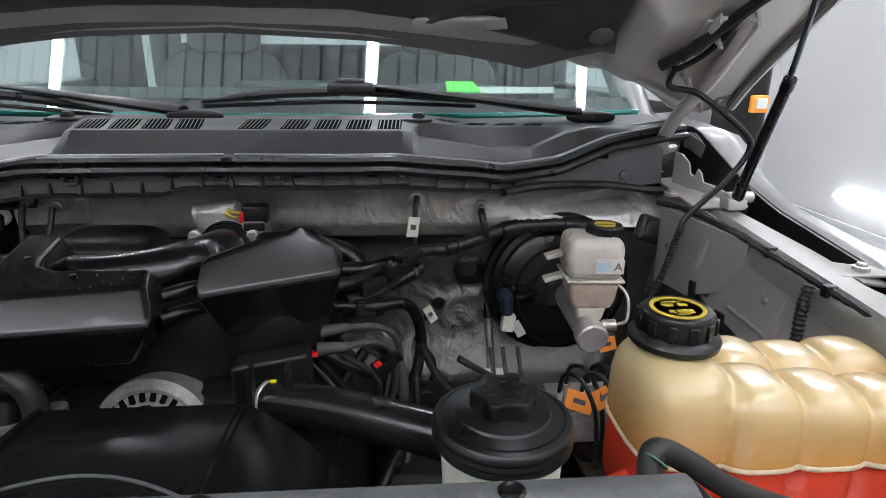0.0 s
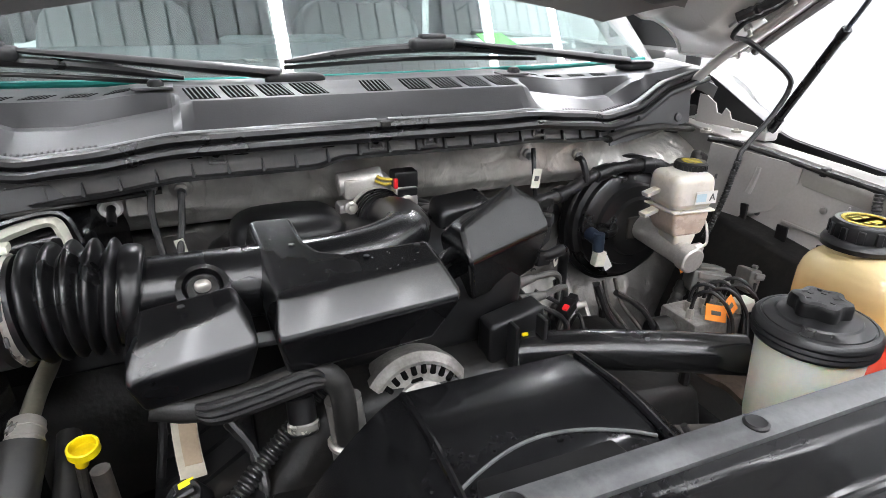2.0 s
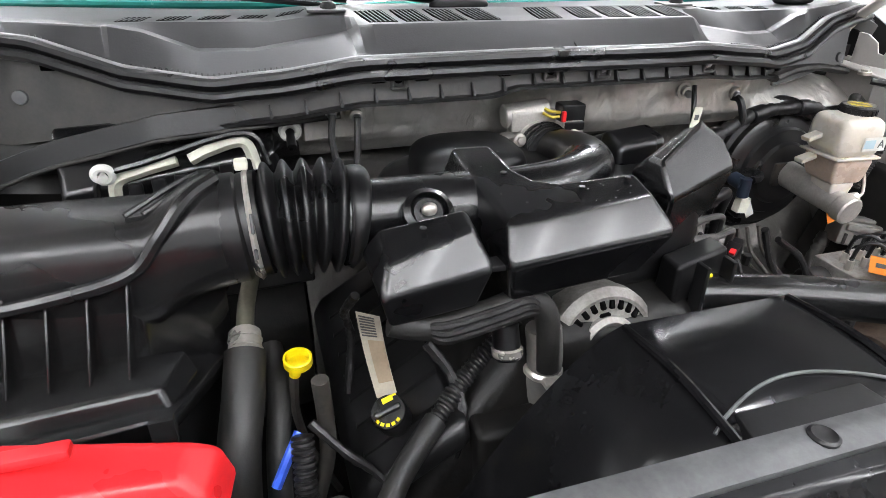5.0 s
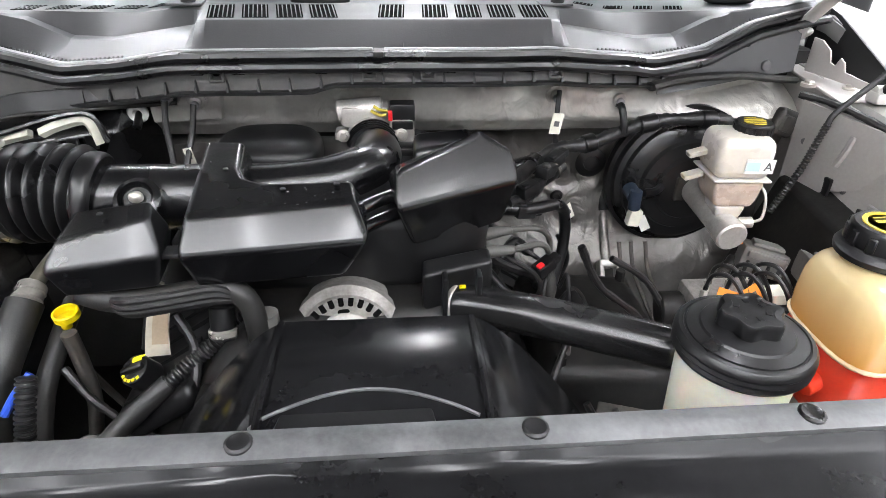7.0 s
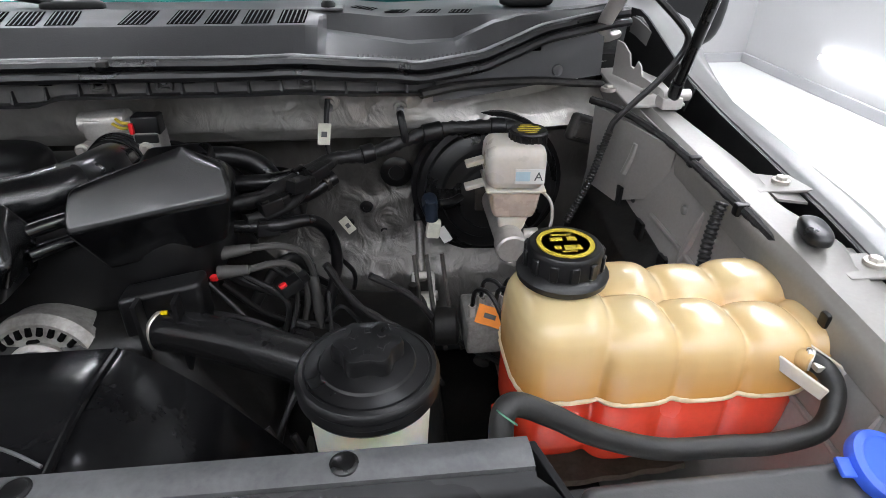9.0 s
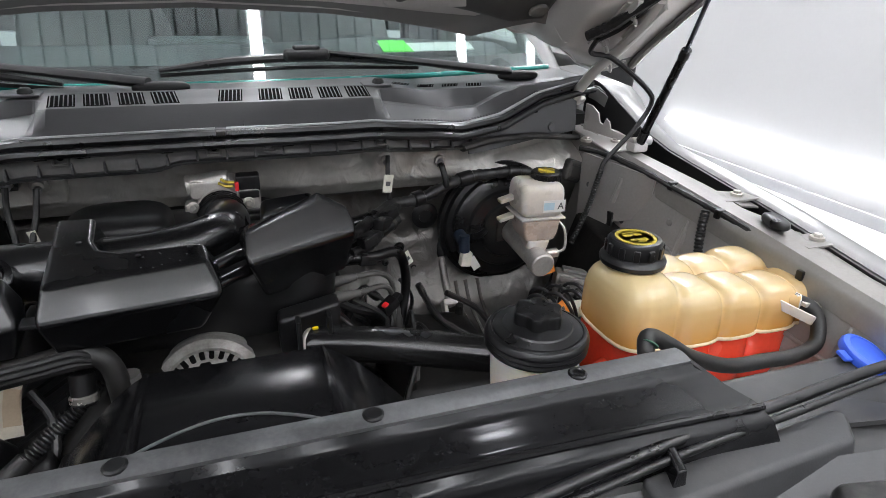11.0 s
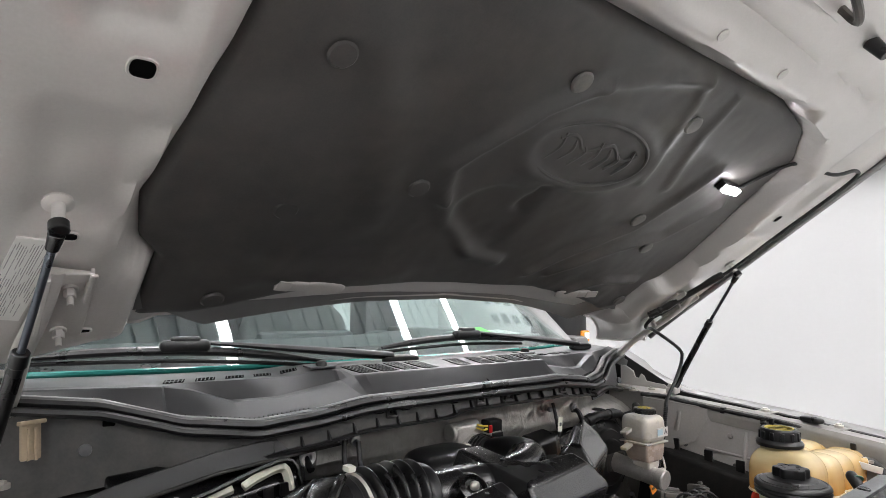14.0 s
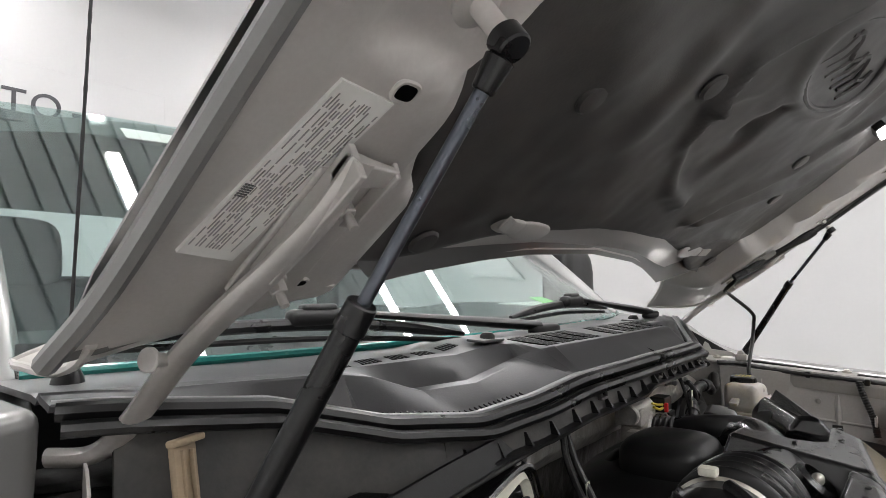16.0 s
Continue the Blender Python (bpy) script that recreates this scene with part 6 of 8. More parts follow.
def steering_reservoir():
    t = thing("steering_fluid_reservoir", "cream power steering reservoir with a broad black lid", "fluid reservoir")
    m = pose(0.341, 0.42, 0.008)
    part("body", lathe([(0, 1.12), (0.044, 1.12), (0.047, 1.135), (0.052, 1.235), (0.056, 1.238), (0.056, 1.244), (0, 1.244)], 40, m), CREAM, t)
    part("lid", lathe([(0, 1.238), (0.0575, 1.238), (0.059, 1.241), (0.0575, 1.2445), (0.0595, 1.247), (0.058, 1.2505), (0.0595, 1.253), (0.0585, 1.2565), (0.056, 1.2595), (0.0525, 1.2605), (0.0518, 1.2595), (0.0505, 1.2595), (0.05, 1.261), (0.04, 1.2635), (0.0385, 1.2655), (0.026, 1.268), (0, 1.268)], 56, m), RUBBER, t, "black lid with concentric rings", 25)
    loops = []
    for z, k in ((1.266, 0.85), (1.27, 0.86), (1.272, 1.0), (1.283, 1.0), (1.2865, 0.94), (1.2875, 0.7), (1.286, 0.6)):
        loops.append([(0.342 + k * (0.0265 + 0.0028 * math.cos(6 * a)) * math.cos(a), 0.422 + k * (0.0265 + 0.0028 * math.cos(6 * a)) * math.sin(a), z + 0.004) for a in [2 * math.pi * i / 48 for i in range(48)]])
    cap = part("cap", loft(loops), RUBBER, t, "black lobed cap")
    for i in range(6):
        a = 2 * math.pi * i / 6 + 0.5
        part("cap_dent", box((0.342 + 0.014 * math.cos(a), 0.422 + 0.014 * math.sin(a), 1.2905), (0.007, 0.005, 0.001), 0.0003, 1, (0, 0, math.degrees(a))), MATTE, cap)
    part("bracket", box((0.355, 0.368, 1.2), (0.035, 0.012, 0.03), 0.003), CREAM, t)
    part("bracket_bolt", bolt((0.355, 0.362, 1.206), 0.006, (0, -1, 0.3)), ALU, t)


steering_reservoir()


def brake_unit():
    t = thing("brake_booster", "round black brake booster on the firewall", "brake booster")
    m = pose(0.54, 0.985, 1.165, 90)
    part("shell", lathe([(0, -0.06), (0.1, -0.06), (0.124, -0.02), (0.128, 0.0), (0.128, 0.008), (0.122, 0.012), (0.119, 0.022), (0.11, 0.026), (0.108, 0.036), (0.1, 0.042), (0.084, 0.046), (0.08, 0.053), (0.06, 0.057), (0.056, 0.064), (0.046, 0.068), (0, 0.068)], 56, m), BOOSTER, t)
    part("rolled_edge", lathe([(0.124, -0.004), (0.131, -0.004), (0.131, 0.012), (0.124, 0.012), (0.124, -0.004)], 56, m), MATTE, t)
    s = thing("brake_fluid_reservoir", "milky brake fluid reservoir on an aluminium master cylinder", "fluid reservoir")
    b1 = rounded_loft([[(0.51, 0.803, 1.234), (0.588, 0.796, 1.234), (0.596, 0.868, 1.234), (0.514, 0.877, 1.234)], [(0.505, 0.802, 1.262), (0.592, 0.795, 1.262), (0.6, 0.871, 1.262), (0.509, 0.879, 1.262)],
                       [(0.508, 0.806, 1.297), (0.59, 0.799, 1.297), (0.598, 0.87, 1.3), (0.512, 0.877, 1.3)]], 0.017, 4)
    part("tank", b1, MILKY, s)
    b2 = rounded_loft([[(0.522, 0.808, 1.188), (0.577, 0.803, 1.188), (0.585, 0.858, 1.188), (0.526, 0.864, 1.188)], [(0.516, 0.806, 1.2), (0.582, 0.8, 1.2), (0.59, 0.862, 1.2), (0.52, 0.87, 1.2)],
                       [(0.512, 0.804, 1.232), (0.586, 0.798, 1.232), (0.594, 0.866, 1.232), (0.516, 0.874, 1.232)]], 0.009, 4)
    part("lower_tank", b2, MURKY, s, "stained translucent lower half")
    part("neck", rounded_loft([[(0.53, 0.81, 1.165), (0.566, 0.807, 1.165), (0.572, 0.85, 1.165), (0.533, 0.854, 1.165)], [(0.526, 0.809, 1.19), (0.572, 0.804, 1.19), (0.578, 0.856, 1.19), (0.529, 0.861, 1.19)]], 0.006, 3), MILKY, s)
    part("weld_rim", rounded_loft([[(0.506, 0.8, 1.2325), (0.592, 0.793, 1.2325), (0.6, 0.871, 1.2325), (0.51, 0.88, 1.2325)], [(0.506, 0.8, 1.2365), (0.592, 0.793, 1.2365), (0.6, 0.871, 1.2365), (0.51, 0.88, 1.2365)]], 0.0018), MILKY, s)
    for z in (1.262, 1.225):
        part("side_ear", box((0.497, 0.85, z), (0.03, 0.018, 0.008), 0.002, 2, (0, -15, 0)), MILKY, s)
    cap = part("cap", lathe([(0, 1.285), (0.027, 1.285), (0.0275, 1.308), (0.025, 1.311), (0, 1.311)], 32, pose(0.572, 0.846, 0)), RUBBER, s, "black knurled cap")
    for a in [2 * math.pi * i / 20 for i in range(20)]:
        part("rib", box((0.572 + 0.0275 * math.cos(a), 0.846 + 0.0275 * math.sin(a), 1.297), (0.002, 0.004, 0.018), 0, 1, (0, 0, math.degrees(a))), RUBBER, cap)
    for dx, dy, w, h in ((0, 0, 0.034, 0.003), (0.002, 0.008, 0.03, 0.003), (-0.002, -0.008, 0.03, 0.003), (0, 0.015, 0.018, 0.002), (0.0, -0.015, 0.018, 0.002)):
        part("cap_mark", box((0.572 + dx, 0.846 + dy, 1.3113), (w, h, 0.001), 0), MUSTARD, cap, "faded yellow print")
    lab = part("label", moved(box((0, 0, 0), (0.042, 0.0012, 0.022), 0), pose(0.566, 0.794, 1.26, 0, 0, -5)), PAPER, s, "white label with a letter A")
    part("letter", writing("A", 0.018, pose(0.578, 0.7921, 1.2595, 90, 0, -5)), INK, lab)
    part("bar_code", moved(box((0, 0, 0), (0.02, 0.001, 0.014), 0), pose(0.556, 0.7945, 1.26, 0, 0, -5)), BLUECODE, lab, "faint printed square")
    part("master_cylinder", join(rod((0.545, 0.92, 1.168), (0.545, 0.79, 1.153), 0.024, 24, 0.021), rod((0.545, 0.8, 1.154), (0.545, 0.776, 1.151), 0.024, 24), box((0.545, 0.85, 1.165), (0.03, 0.06, 0.03), 0.006)), ALU, s, "cast aluminium master cylinder")
    part("port", rod((0.568, 0.81, 1.158), (0.59, 0.808, 1.16), 0.009, 12), STEEL, s)
    part("flange", box((0.545, 0.917, 1.168), (0.07, 0.01, 0.045), 0.006), DARKSTEEL, s)
    part("brake_pipe", tube([(0.59, 0.808, 1.16), (0.61, 0.815, 1.165), (0.612, 0.83, 1.2), (0.59, 0.85, 1.215), (0.56, 0.87, 1.2)], 0.0025, 8, 6), STEEL, s)
    v = thing("vacuum_sensor", "dark blue sensor with a cream plug on the booster", "sensor")
    part("plug_body", join(rod((0.436, 0.93, 1.165), (0.436, 0.9, 1.162), 0.013, 14), rod((0.436, 0.9, 1.175), (0.437, 0.9, 1.14), 0.0105, 14)), NAVY, v)
    part("plug", box((0.44, 0.9, 1.125), (0.022, 0.018, 0.03), 0.003, 2, (0, 8, 0)), GASKET, v, "cream connector")
    part("tag", box((0.458, 0.898, 1.113), (0.016, 0.001, 0.03), 0, 1, (0, -30, 0)), PAPER, v, "white tag")
    part("elbow", tube([(0.49, 0.925, 1.17), (0.47, 0.905, 1.17), (0.45, 0.9, 1.17)], 0.007, 8, 5), RUBBER, v)


BOOSTER = mat("satin_black_steel", (0.012, 0.012, 0.0125), 0.3, 0, 0.3, 10, 200, 0.04, 0.08, spec=0.7, dust=0.25, dust_col=(0.05, 0.045, 0.04))
NAVY = mat("navy_plastic", (0.02, 0.03, 0.05), 0.45, 0, 0.15, 30, 300, 0.04)
BLUECODE = mat("pale_blue_print", (0.42, 0.56, 0.62), 0.6, 0, 0.1, 40, 300, 0.0)
brake_unit()


ALUGRIME = mat("grimy_cast_aluminium", (0.34, 0.325, 0.305), 0.5, 0.5, 0.4, 26, 240, 0.25, 0.12, dust=0.6, dust_col=(0.12, 0.105, 0.09))


def alternator():
    t = thing("alternator", "cast aluminium alternator with slotted face", "alternator")
    c = Vector((-0.026, 0.6, 1.135))
    m = Matrix.Translation(c) @ Matrix.Rotation(radians(90 - 12), 4, "X")
    part("rear_case", lathe([(0, -0.075), (0.05, -0.075), (0.064, -0.06), (0.066, -0.03), (0.064, -0.01), (0, -0.01)], 40, m), ALUGRIME, t)
    part("front_case", join(lathe([(0.02, 0.012), (0.03, 0.02), (0.036, 0.016), (0.036, 0.004), (0.02, 0.004), (0.02, 0.012)], 40, m), lathe([(0.056, 0.0), (0.064, -0.012), (0.068, -0.01), (0.067, 0.002), (0.058, 0.011), (0.054, 0.01), (0.056, 0.0)], 48, m),
                            lathe([(0, -0.012), (0.062, -0.012), (0.06, -0.002), (0, -0.002)], 40, m)), ALUGRIME, t, "ribbed front housing")
    part("face_ring", lathe([(0.03, 0.003), (0.034, 0.01), (0.052, 0.008), (0.058, 0.002), (0.058, -0.002), (0.03, -0.002), (0.03, 0.003)], 48, m), ALUGRIME, t)
    for i in range(26):
        a = 2 * math.pi * i / 26
        part("slot", moved(box((0.0525, 0, 0.0072), (0.02, 0.0062, 0.006), 0.0015, 1, (0, 24, 0)), m @ pose(0, 0, 0, 0, 0, math.degrees(a))), INKBLACK, t, "dark cooling slot")
    for i in range(5):
        a = 2 * math.pi * i / 5 + 0.4
        part("slot", moved(box((0.034, 0, 0.009), (0.01, 0.014, 0.008), 0.002, 1), m @ pose(0, 0, 0, 0, 0, math.degrees(a))), INKBLACK, t, "dark cooling slot")
    part("pulley", lathe([(0, 0.03), (0.026, 0.03), (0.026, 0.036), (0.021, 0.039), (0.026, 0.042), (0.021, 0.045), (0.026, 0.048), (0.026, 0.054), (0.01, 0.056), (0, 0.05)], 32, m), DARKSTEEL, t)
    for a in (165, 285):
        part("mount_ear", moved(join(box((0.07, 0, -0.01), (0.024, 0.02, 0.022), 0.006), rod((0.074, 0, -0.02), (0.074, 0, 0.012), 0.007)), m @ pose(0, 0, 0, 0, 0, a + 20)), ALU, t)


alternator()


def throttle_body():
    t = thing("throttle_body", "aluminium throttle body with a black and red plug", "throttle body")
    part("housing", join(rod((0.005, 0.9, 1.27), (0.005, 0.848, 1.278), 0.043, 30), box((-0.005, 0.885, 1.318), (0.07, 0.045, 0.03), 0.006), box((0.047, 0.865, 1.29), (0.036, 0.04, 0.06), 0.006), box((-0.04, 0.87, 1.275), (0.02, 0.03, 0.05), 0.005)), ALU, t)
    part("hose_band", join(*[rod((0.006, 0.85 - 0.008 * i, 1.279 + 0.001 * i), (0.006, 0.844 - 0.008 * i, 1.28 + 0.001 * i), 0.0405 - 0.0012 * i, 30) for i in range(4)]), RUBBER, t, "black ribbed rubber cuff")
    part("motor", rod((-0.045, 0.882, 1.322), (0.02, 0.878, 1.328), 0.017, 20), ALU, t)
    part("plug", join(box((0.048, 0.862, 1.328), (0.036, 0.026, 0.026), 0.003), box((0.048, 0.85, 1.312), (0.03, 0.014, 0.012), 0.002)), RUBBER, t, "black electrical plug")
    part("plug_lock", box((0.031, 0.847, 1.326), (0.006, 0.006, 0.015), 0.0015), RED, t, "red plug lock")
    part("lead_pair", join(tube([(0.026, 0.851, 1.326), (0.016, 0.853, 1.325), (0.004, 0.858, 1.33)], 0.0022, 6, 5), tube([(0.028, 0.852, 1.331), (0.016, 0.856, 1.332), (0.008, 0.862, 1.335)], 0.0022, 6, 5)), MUSTARD, t, "thin yellow leads")
    for x, z in ((-0.043, 1.262), (0.05, 1.268), (-0.036, 1.3), (0.046, 1.3)):
        part("bolt", bolt((x, 0.84, z), 0.006, (0, -1, 0.1)), STEEL, t)


throttle_body()


def coolant_pipe():
    t = thing("coolant_pipe", "black moulded coolant pipe crossing to the reservoir", "coolant pipe")
    part("pipe", tube([(0.105, 0.612, 1.168), (0.13, 0.602, 1.171), (0.19, 0.57, 1.178), (0.26, 0.532, 1.182), (0.34, 0.49, 1.183)], 0.0245, 24, 7), AIRBOX, t)
    part("end_ring", join(rod((0.1, 0.616, 1.168), (0.108, 0.611, 1.168), 0.0262, 24), rod((0.1015, 0.615, 1.168), (0.112, 0.609, 1.168), 0.0247, 24)), STEEL, t, "steel clip")
    part("clip_ear", box((0.112, 0.607, 1.196), (0.008, 0.004, 0.004), 0.001), YELLOW, t)


coolant_pipe()


def engine():
    t = thing("engine", "grimy black engine block and valve covers", "engine")
    part("block", rounded_loft([[(-0.3, 0.52, 0.78), (0.3, 0.52, 0.78), (0.3, 0.98, 0.78), (-0.3, 0.98, 0.78)], [(-0.27, 0.54, 1.02), (0.22, 0.54, 1.02), (0.22, 0.93, 1.02), (-0.27, 0.93, 1.02)], [(-0.14, 0.58, 1.17), (0.1, 0.6, 1.17), (0.1, 0.9, 1.19), (-0.14, 0.9, 1.19)]], 0.02), GREASE, t)
    for s, y0 in ((-1, 0.54), (1, 0.62)):
        dz = -0.02 if s < 0 else -0.1
        low = [(s * 0.33, y0, 1.02 + dz), (s * 0.2, y0, 1.1 + dz), (s * 0.2, 0.95, 1.1 + dz), (s * 0.33, 0.95, 1.02 + dz)]
        top = [(s * 0.315, y0 + 0.01, 1.06 + dz), (s * 0.205, y0 + 0.01, 1.13 + dz), (s * 0.205, 0.93, 1.13 + dz), (s * 0.315, 0.93, 1.06 + dz)]
        cov = part("valve_cover", rounded_loft([low, top], 0.012), MATTE, t, "black ribbed valve cover")
        for i in range(7):
            y = y0 + 0.05 + 0.045 * i
            part("rib", hexa([(s * 0.31, y, 1.055 + dz), (s * 0.31, y + 0.006, 1.055 + dz), (s * 0.215, y + 0.006, 1.118 + dz), (s * 0.215, y, 1.118 + dz)], [(s * 0.308, y, 1.068 + dz), (s * 0.308, y + 0.006, 1.068 + dz), (s * 0.215, y + 0.006, 1.131 + dz), (s * 0.215, y, 1.131 + dz)], 0), MATTE, cov)
    part("intake_runner_mass", lobe((-0.04, 0.78, 1.22), (0.2, 0.14, 0.07), 0.5, 0.5), MATTE, t, "black intake manifold")
    for i in range(4):
        for s in (-1, 1):
            y = (0.68 if s < 0 else 0.8) + (0.06 if s < 0 else 0.03) * i
            part("runner", tube([(s * 0.02 - 0.04, y, 1.26), (s * 0.1 - 0.04, y, 1.27), (s * 0.17 - 0.04, y, 1.23), (s * 0.2 - 0.04, y, 1.16)], 0.022, 12, 5), MATTE, t)
    part("plenum_hump", lobe((-0.13, 0.79, 1.29), (0.07, 0.06, 0.035), 0.6, 0.6), MATTE, t)
    part("front_cover", rounded_loft([[(-0.2, 0.52, 0.9), (0.16, 0.52, 0.9), (0.16, 0.56, 0.9), (-0.2, 0.56, 0.9)], [(-0.2, 0.53, 1.1), (0.14, 0.53, 1.1), (0.14, 0.57, 1.1), (-0.2, 0.57, 1.1)]], 0.008), GREASE, t)
    part("upright_bracket", join(hexa([(0.065, 0.6, 1.05), (0.15, 0.61, 1.05), (0.15, 0.66, 1.05), (0.065, 0.65, 1.05)], [(0.065, 0.605, 1.215), (0.15, 0.625, 1.22), (0.15, 0.66, 1.22), (0.065, 0.64, 1.215)], 0.006), box((0.13, 0.6, 1.16), (0.006, 0.02, 0.12), 0.002), box((0.09, 0.596, 1.16), (0.006, 0.02, 0.12), 0.002)), MATTE, t, "black upright ignition bracket")
    part("front_duct", tube([(-0.285, 0.55, 1.245), (-0.25, 0.546, 1.236), (-0.2, 0.552, 1.235), (-0.152, 0.562, 1.236), (-0.124, 0.562, 1.216), (-0.118, 0.558, 1.15)], 0.0125, 14, 6), HOSE, t, "grey rubber front hose")
    for k in range(6):
        a = radians(150 + 28 * k)
        dy, dz = 0.0145 * math.cos(a), 0.0145 * math.sin(a) + 0.002
        part("sleeve_strand", tube([(-0.25, 0.546 + dy * 0.6, 1.236 + dz * 0.6), (-0.235, 0.546 + dy, 1.234 + dz), (-0.195, 0.552 + dy, 1.235 + dz), (-0.155, 0.561 + dy, 1.236 + dz), (-0.14, 0.562 + dy * 0.6, 1.23 + dz * 0.6)], 0.0042, 8, 5), WIRE, t, "black strand bundled along the hose")
    part("bay_floor", box((0, 0.62, 0.76), (1.5, 0.9, 0.03), 0.0), GREASE, t, "dark undertray")


engine()

# ---- engine bay: smaller things ----
def heater_hose(pts, r):
    t = thing("heater_hose", "black rubber heater hose behind the resonator", "hose", "heater hoses")
    part("hose", tube(pts, r, 16, 7), RUBBER, t)
    for k in (0, -1):
        a, b = Vector(pts[k]), Vector(pts[1 if k == 0 else -2])
        d = (b - a).normalized()
        part("clamp", rod(a + d * 0.012, a + d * 0.02, r + 0.0025, 18), DARKSTEEL, t, "dull steel clamp")


heater_hose([(0.07, 0.86, 1.262), (0.12, 0.875, 1.272), (0.17, 0.88, 1.262), (0.2, 0.87, 1.235), (0.21, 0.86, 1.19)], 0.015)
heater_hose([(0.1, 0.84, 1.24), (0.15, 0.835, 1.246), (0.205, 0.84, 1.246), (0.262, 0.862, 1.25)], 0.012)
heater_hose([(0.15, 0.82, 1.225), (0.2, 0.815, 1.222), (0.25, 0.83, 1.228), (0.29, 0.86, 1.24)], 0.011)
# made-up dark mass that blocks the bright lower foil from view
whole("rear_dark_block", rounded_loft([[(0.03, 0.86, 1.15), (0.24, 0.87, 1.15), (0.24, 0.95, 1.15), (0.03, 0.95, 1.15)], [(0.05, 0.885, 1.235), (0.22, 0.895, 1.225), (0.22, 0.94, 1.23), (0.05, 0.94, 1.25)]], 0.014), MATTE, "black block added behind the engine to hide bright foil", "engine cover")

def loom(name, pts, r, label, material=None, category="wire loom", taped=True):
    rf = (lambda s, L: 1 + 0.1 * math.sin(s * 420) + 0.08 * math.sin(s * 130)) if taped else None
    return whole(name, tube(pts, r, 12 if r > 0.007 else 8, 9, rf), material or WIRE, label, category)


main = loom("main_loom", [(0.62, 0.93, 1.262), (0.57, 0.925, 1.285), (0.5, 0.925, 1.288), (0.44, 0.92, 1.285), (0.39, 0.91, 1.272), (0.34, 0.895, 1.26), (0.287, 0.884, 1.258), (0.24, 0.84, 1.25), (0.2, 0.79, 1.246), (0.16, 0.76, 1.25)], 0.0105, "taped black loom along the firewall")
for a, b in (((0.555, 0.925, 1.2865), (0.53, 0.925, 1.2875)), ((0.455, 0.921, 1.286), (0.425, 0.917, 1.2815)), ((0.35, 0.899, 1.2625), (0.33, 0.893, 1.2595)), ((0.25, 0.849, 1.2515), (0.238, 0.837, 1.2495))):
    part("tape_band", rod(a, b, 0.0145, 16), RUBBER, main, "black moulded clip round the loom")
loom("branch_loom", [(0.287, 0.884, 1.258), (0.26, 0.83, 1.245), (0.225, 0.77, 1.235), (0.185, 0.735, 1.24)], 0.008, "taped black loom branch beside the resonator")
loom("loop_hose", [(0.17, 0.735, 1.232), (0.22, 0.74, 1.228), (0.265, 0.765, 1.22), (0.285, 0.79, 1.18), (0.288, 0.795, 1.13), (0.275, 0.78, 1.08), (0.265, 0.76, 1.04)], 0.0085, "black rubber hose looping down by the firewall", RUBBER, "hose", False)
loom("inner_loom", [(0.12, 0.74, 1.2), (0.17, 0.72, 1.16), (0.22, 0.73, 1.13), (0.245, 0.77, 1.09), (0.26, 0.8, 1.05)], 0.007, "black loom hanging beside the engine")
loom("plug_lead", [(0.19, 0.72, 1.208), (0.225, 0.725, 1.206), (0.25, 0.745, 1.18), (0.258, 0.76, 1.13), (0.25, 0.77, 1.09)], 0.0045, "grey spark plug lead arching to the coil", BOOT, "plug lead", False)
loom("plug_lead", [(0.19, 0.69, 1.195), (0.225, 0.7, 1.196), (0.245, 0.72, 1.17), (0.25, 0.73, 1.12), (0.24, 0.74, 1.07)], 0.0045, "grey spark plug lead arching to the coil", BOOT, "plug lead", False)
for k, (px, py, pz, qx, qy, qz, rx, ry, rz) in enumerate(((0.13, 0.69, 1.19, 0.19, 0.66, 1.12, 0.16, 0.65, 1.05), (0.18, 0.7, 1.18, 0.23, 0.69, 1.14, 0.21, 0.7, 1.06), (0.15, 0.7, 1.17, 0.2, 0.72, 1.1, 0.27, 0.74, 1.06),
                                                      (0.2, 0.73, 1.18, 0.24, 0.71, 1.15, 0.23, 0.68, 1.09), (0.28, 0.8, 1.15, 0.31, 0.83, 1.09, 0.3, 0.85, 1.02), (0.12, 0.66, 1.16, 0.2, 0.64, 1.15, 0.24, 0.66, 1.1))):
    loom("thin_wire", [(px, py, pz), (qx, qy, qz), (rx, ry, rz)], 0.0032 + 0.0006 * (k % 3), "thin black wire among the engine leads", WIRE, "wire", False)


def plug_boot(c, tip):
    t = thing("plug_connector", "grey plug boot with a red lock tab", "connector", "plug connectors")
    c, tip = Vector(c), Vector(tip)
    part("boot", rod(c, tip, 0.009, 12, 0.006), BOOT, t)
    part("lock_tab", box(c + Vector((-0.004, -0.006, -0.003)), (0.01, 0.008, 0.008), 0.002), RED, t, "red lock tab")


plug_boot((0.152, 0.715, 1.205), (0.19, 0.72, 1.208))
plug_boot((0.152, 0.69, 1.192), (0.19, 0.69, 1.195))


def tag(name, c, w, h, rot, material, label, category="tag"):
    t = whole(name, box(c, (w, 0.0012, h), 0.0003, 1, rot), material, label, category)
    part("print_bar", moved(box((0, -0.001, 0), (w * 0.45, 0.0008, h * 0.25), 0), pose(*c, *rot)), INK, t)
    return t


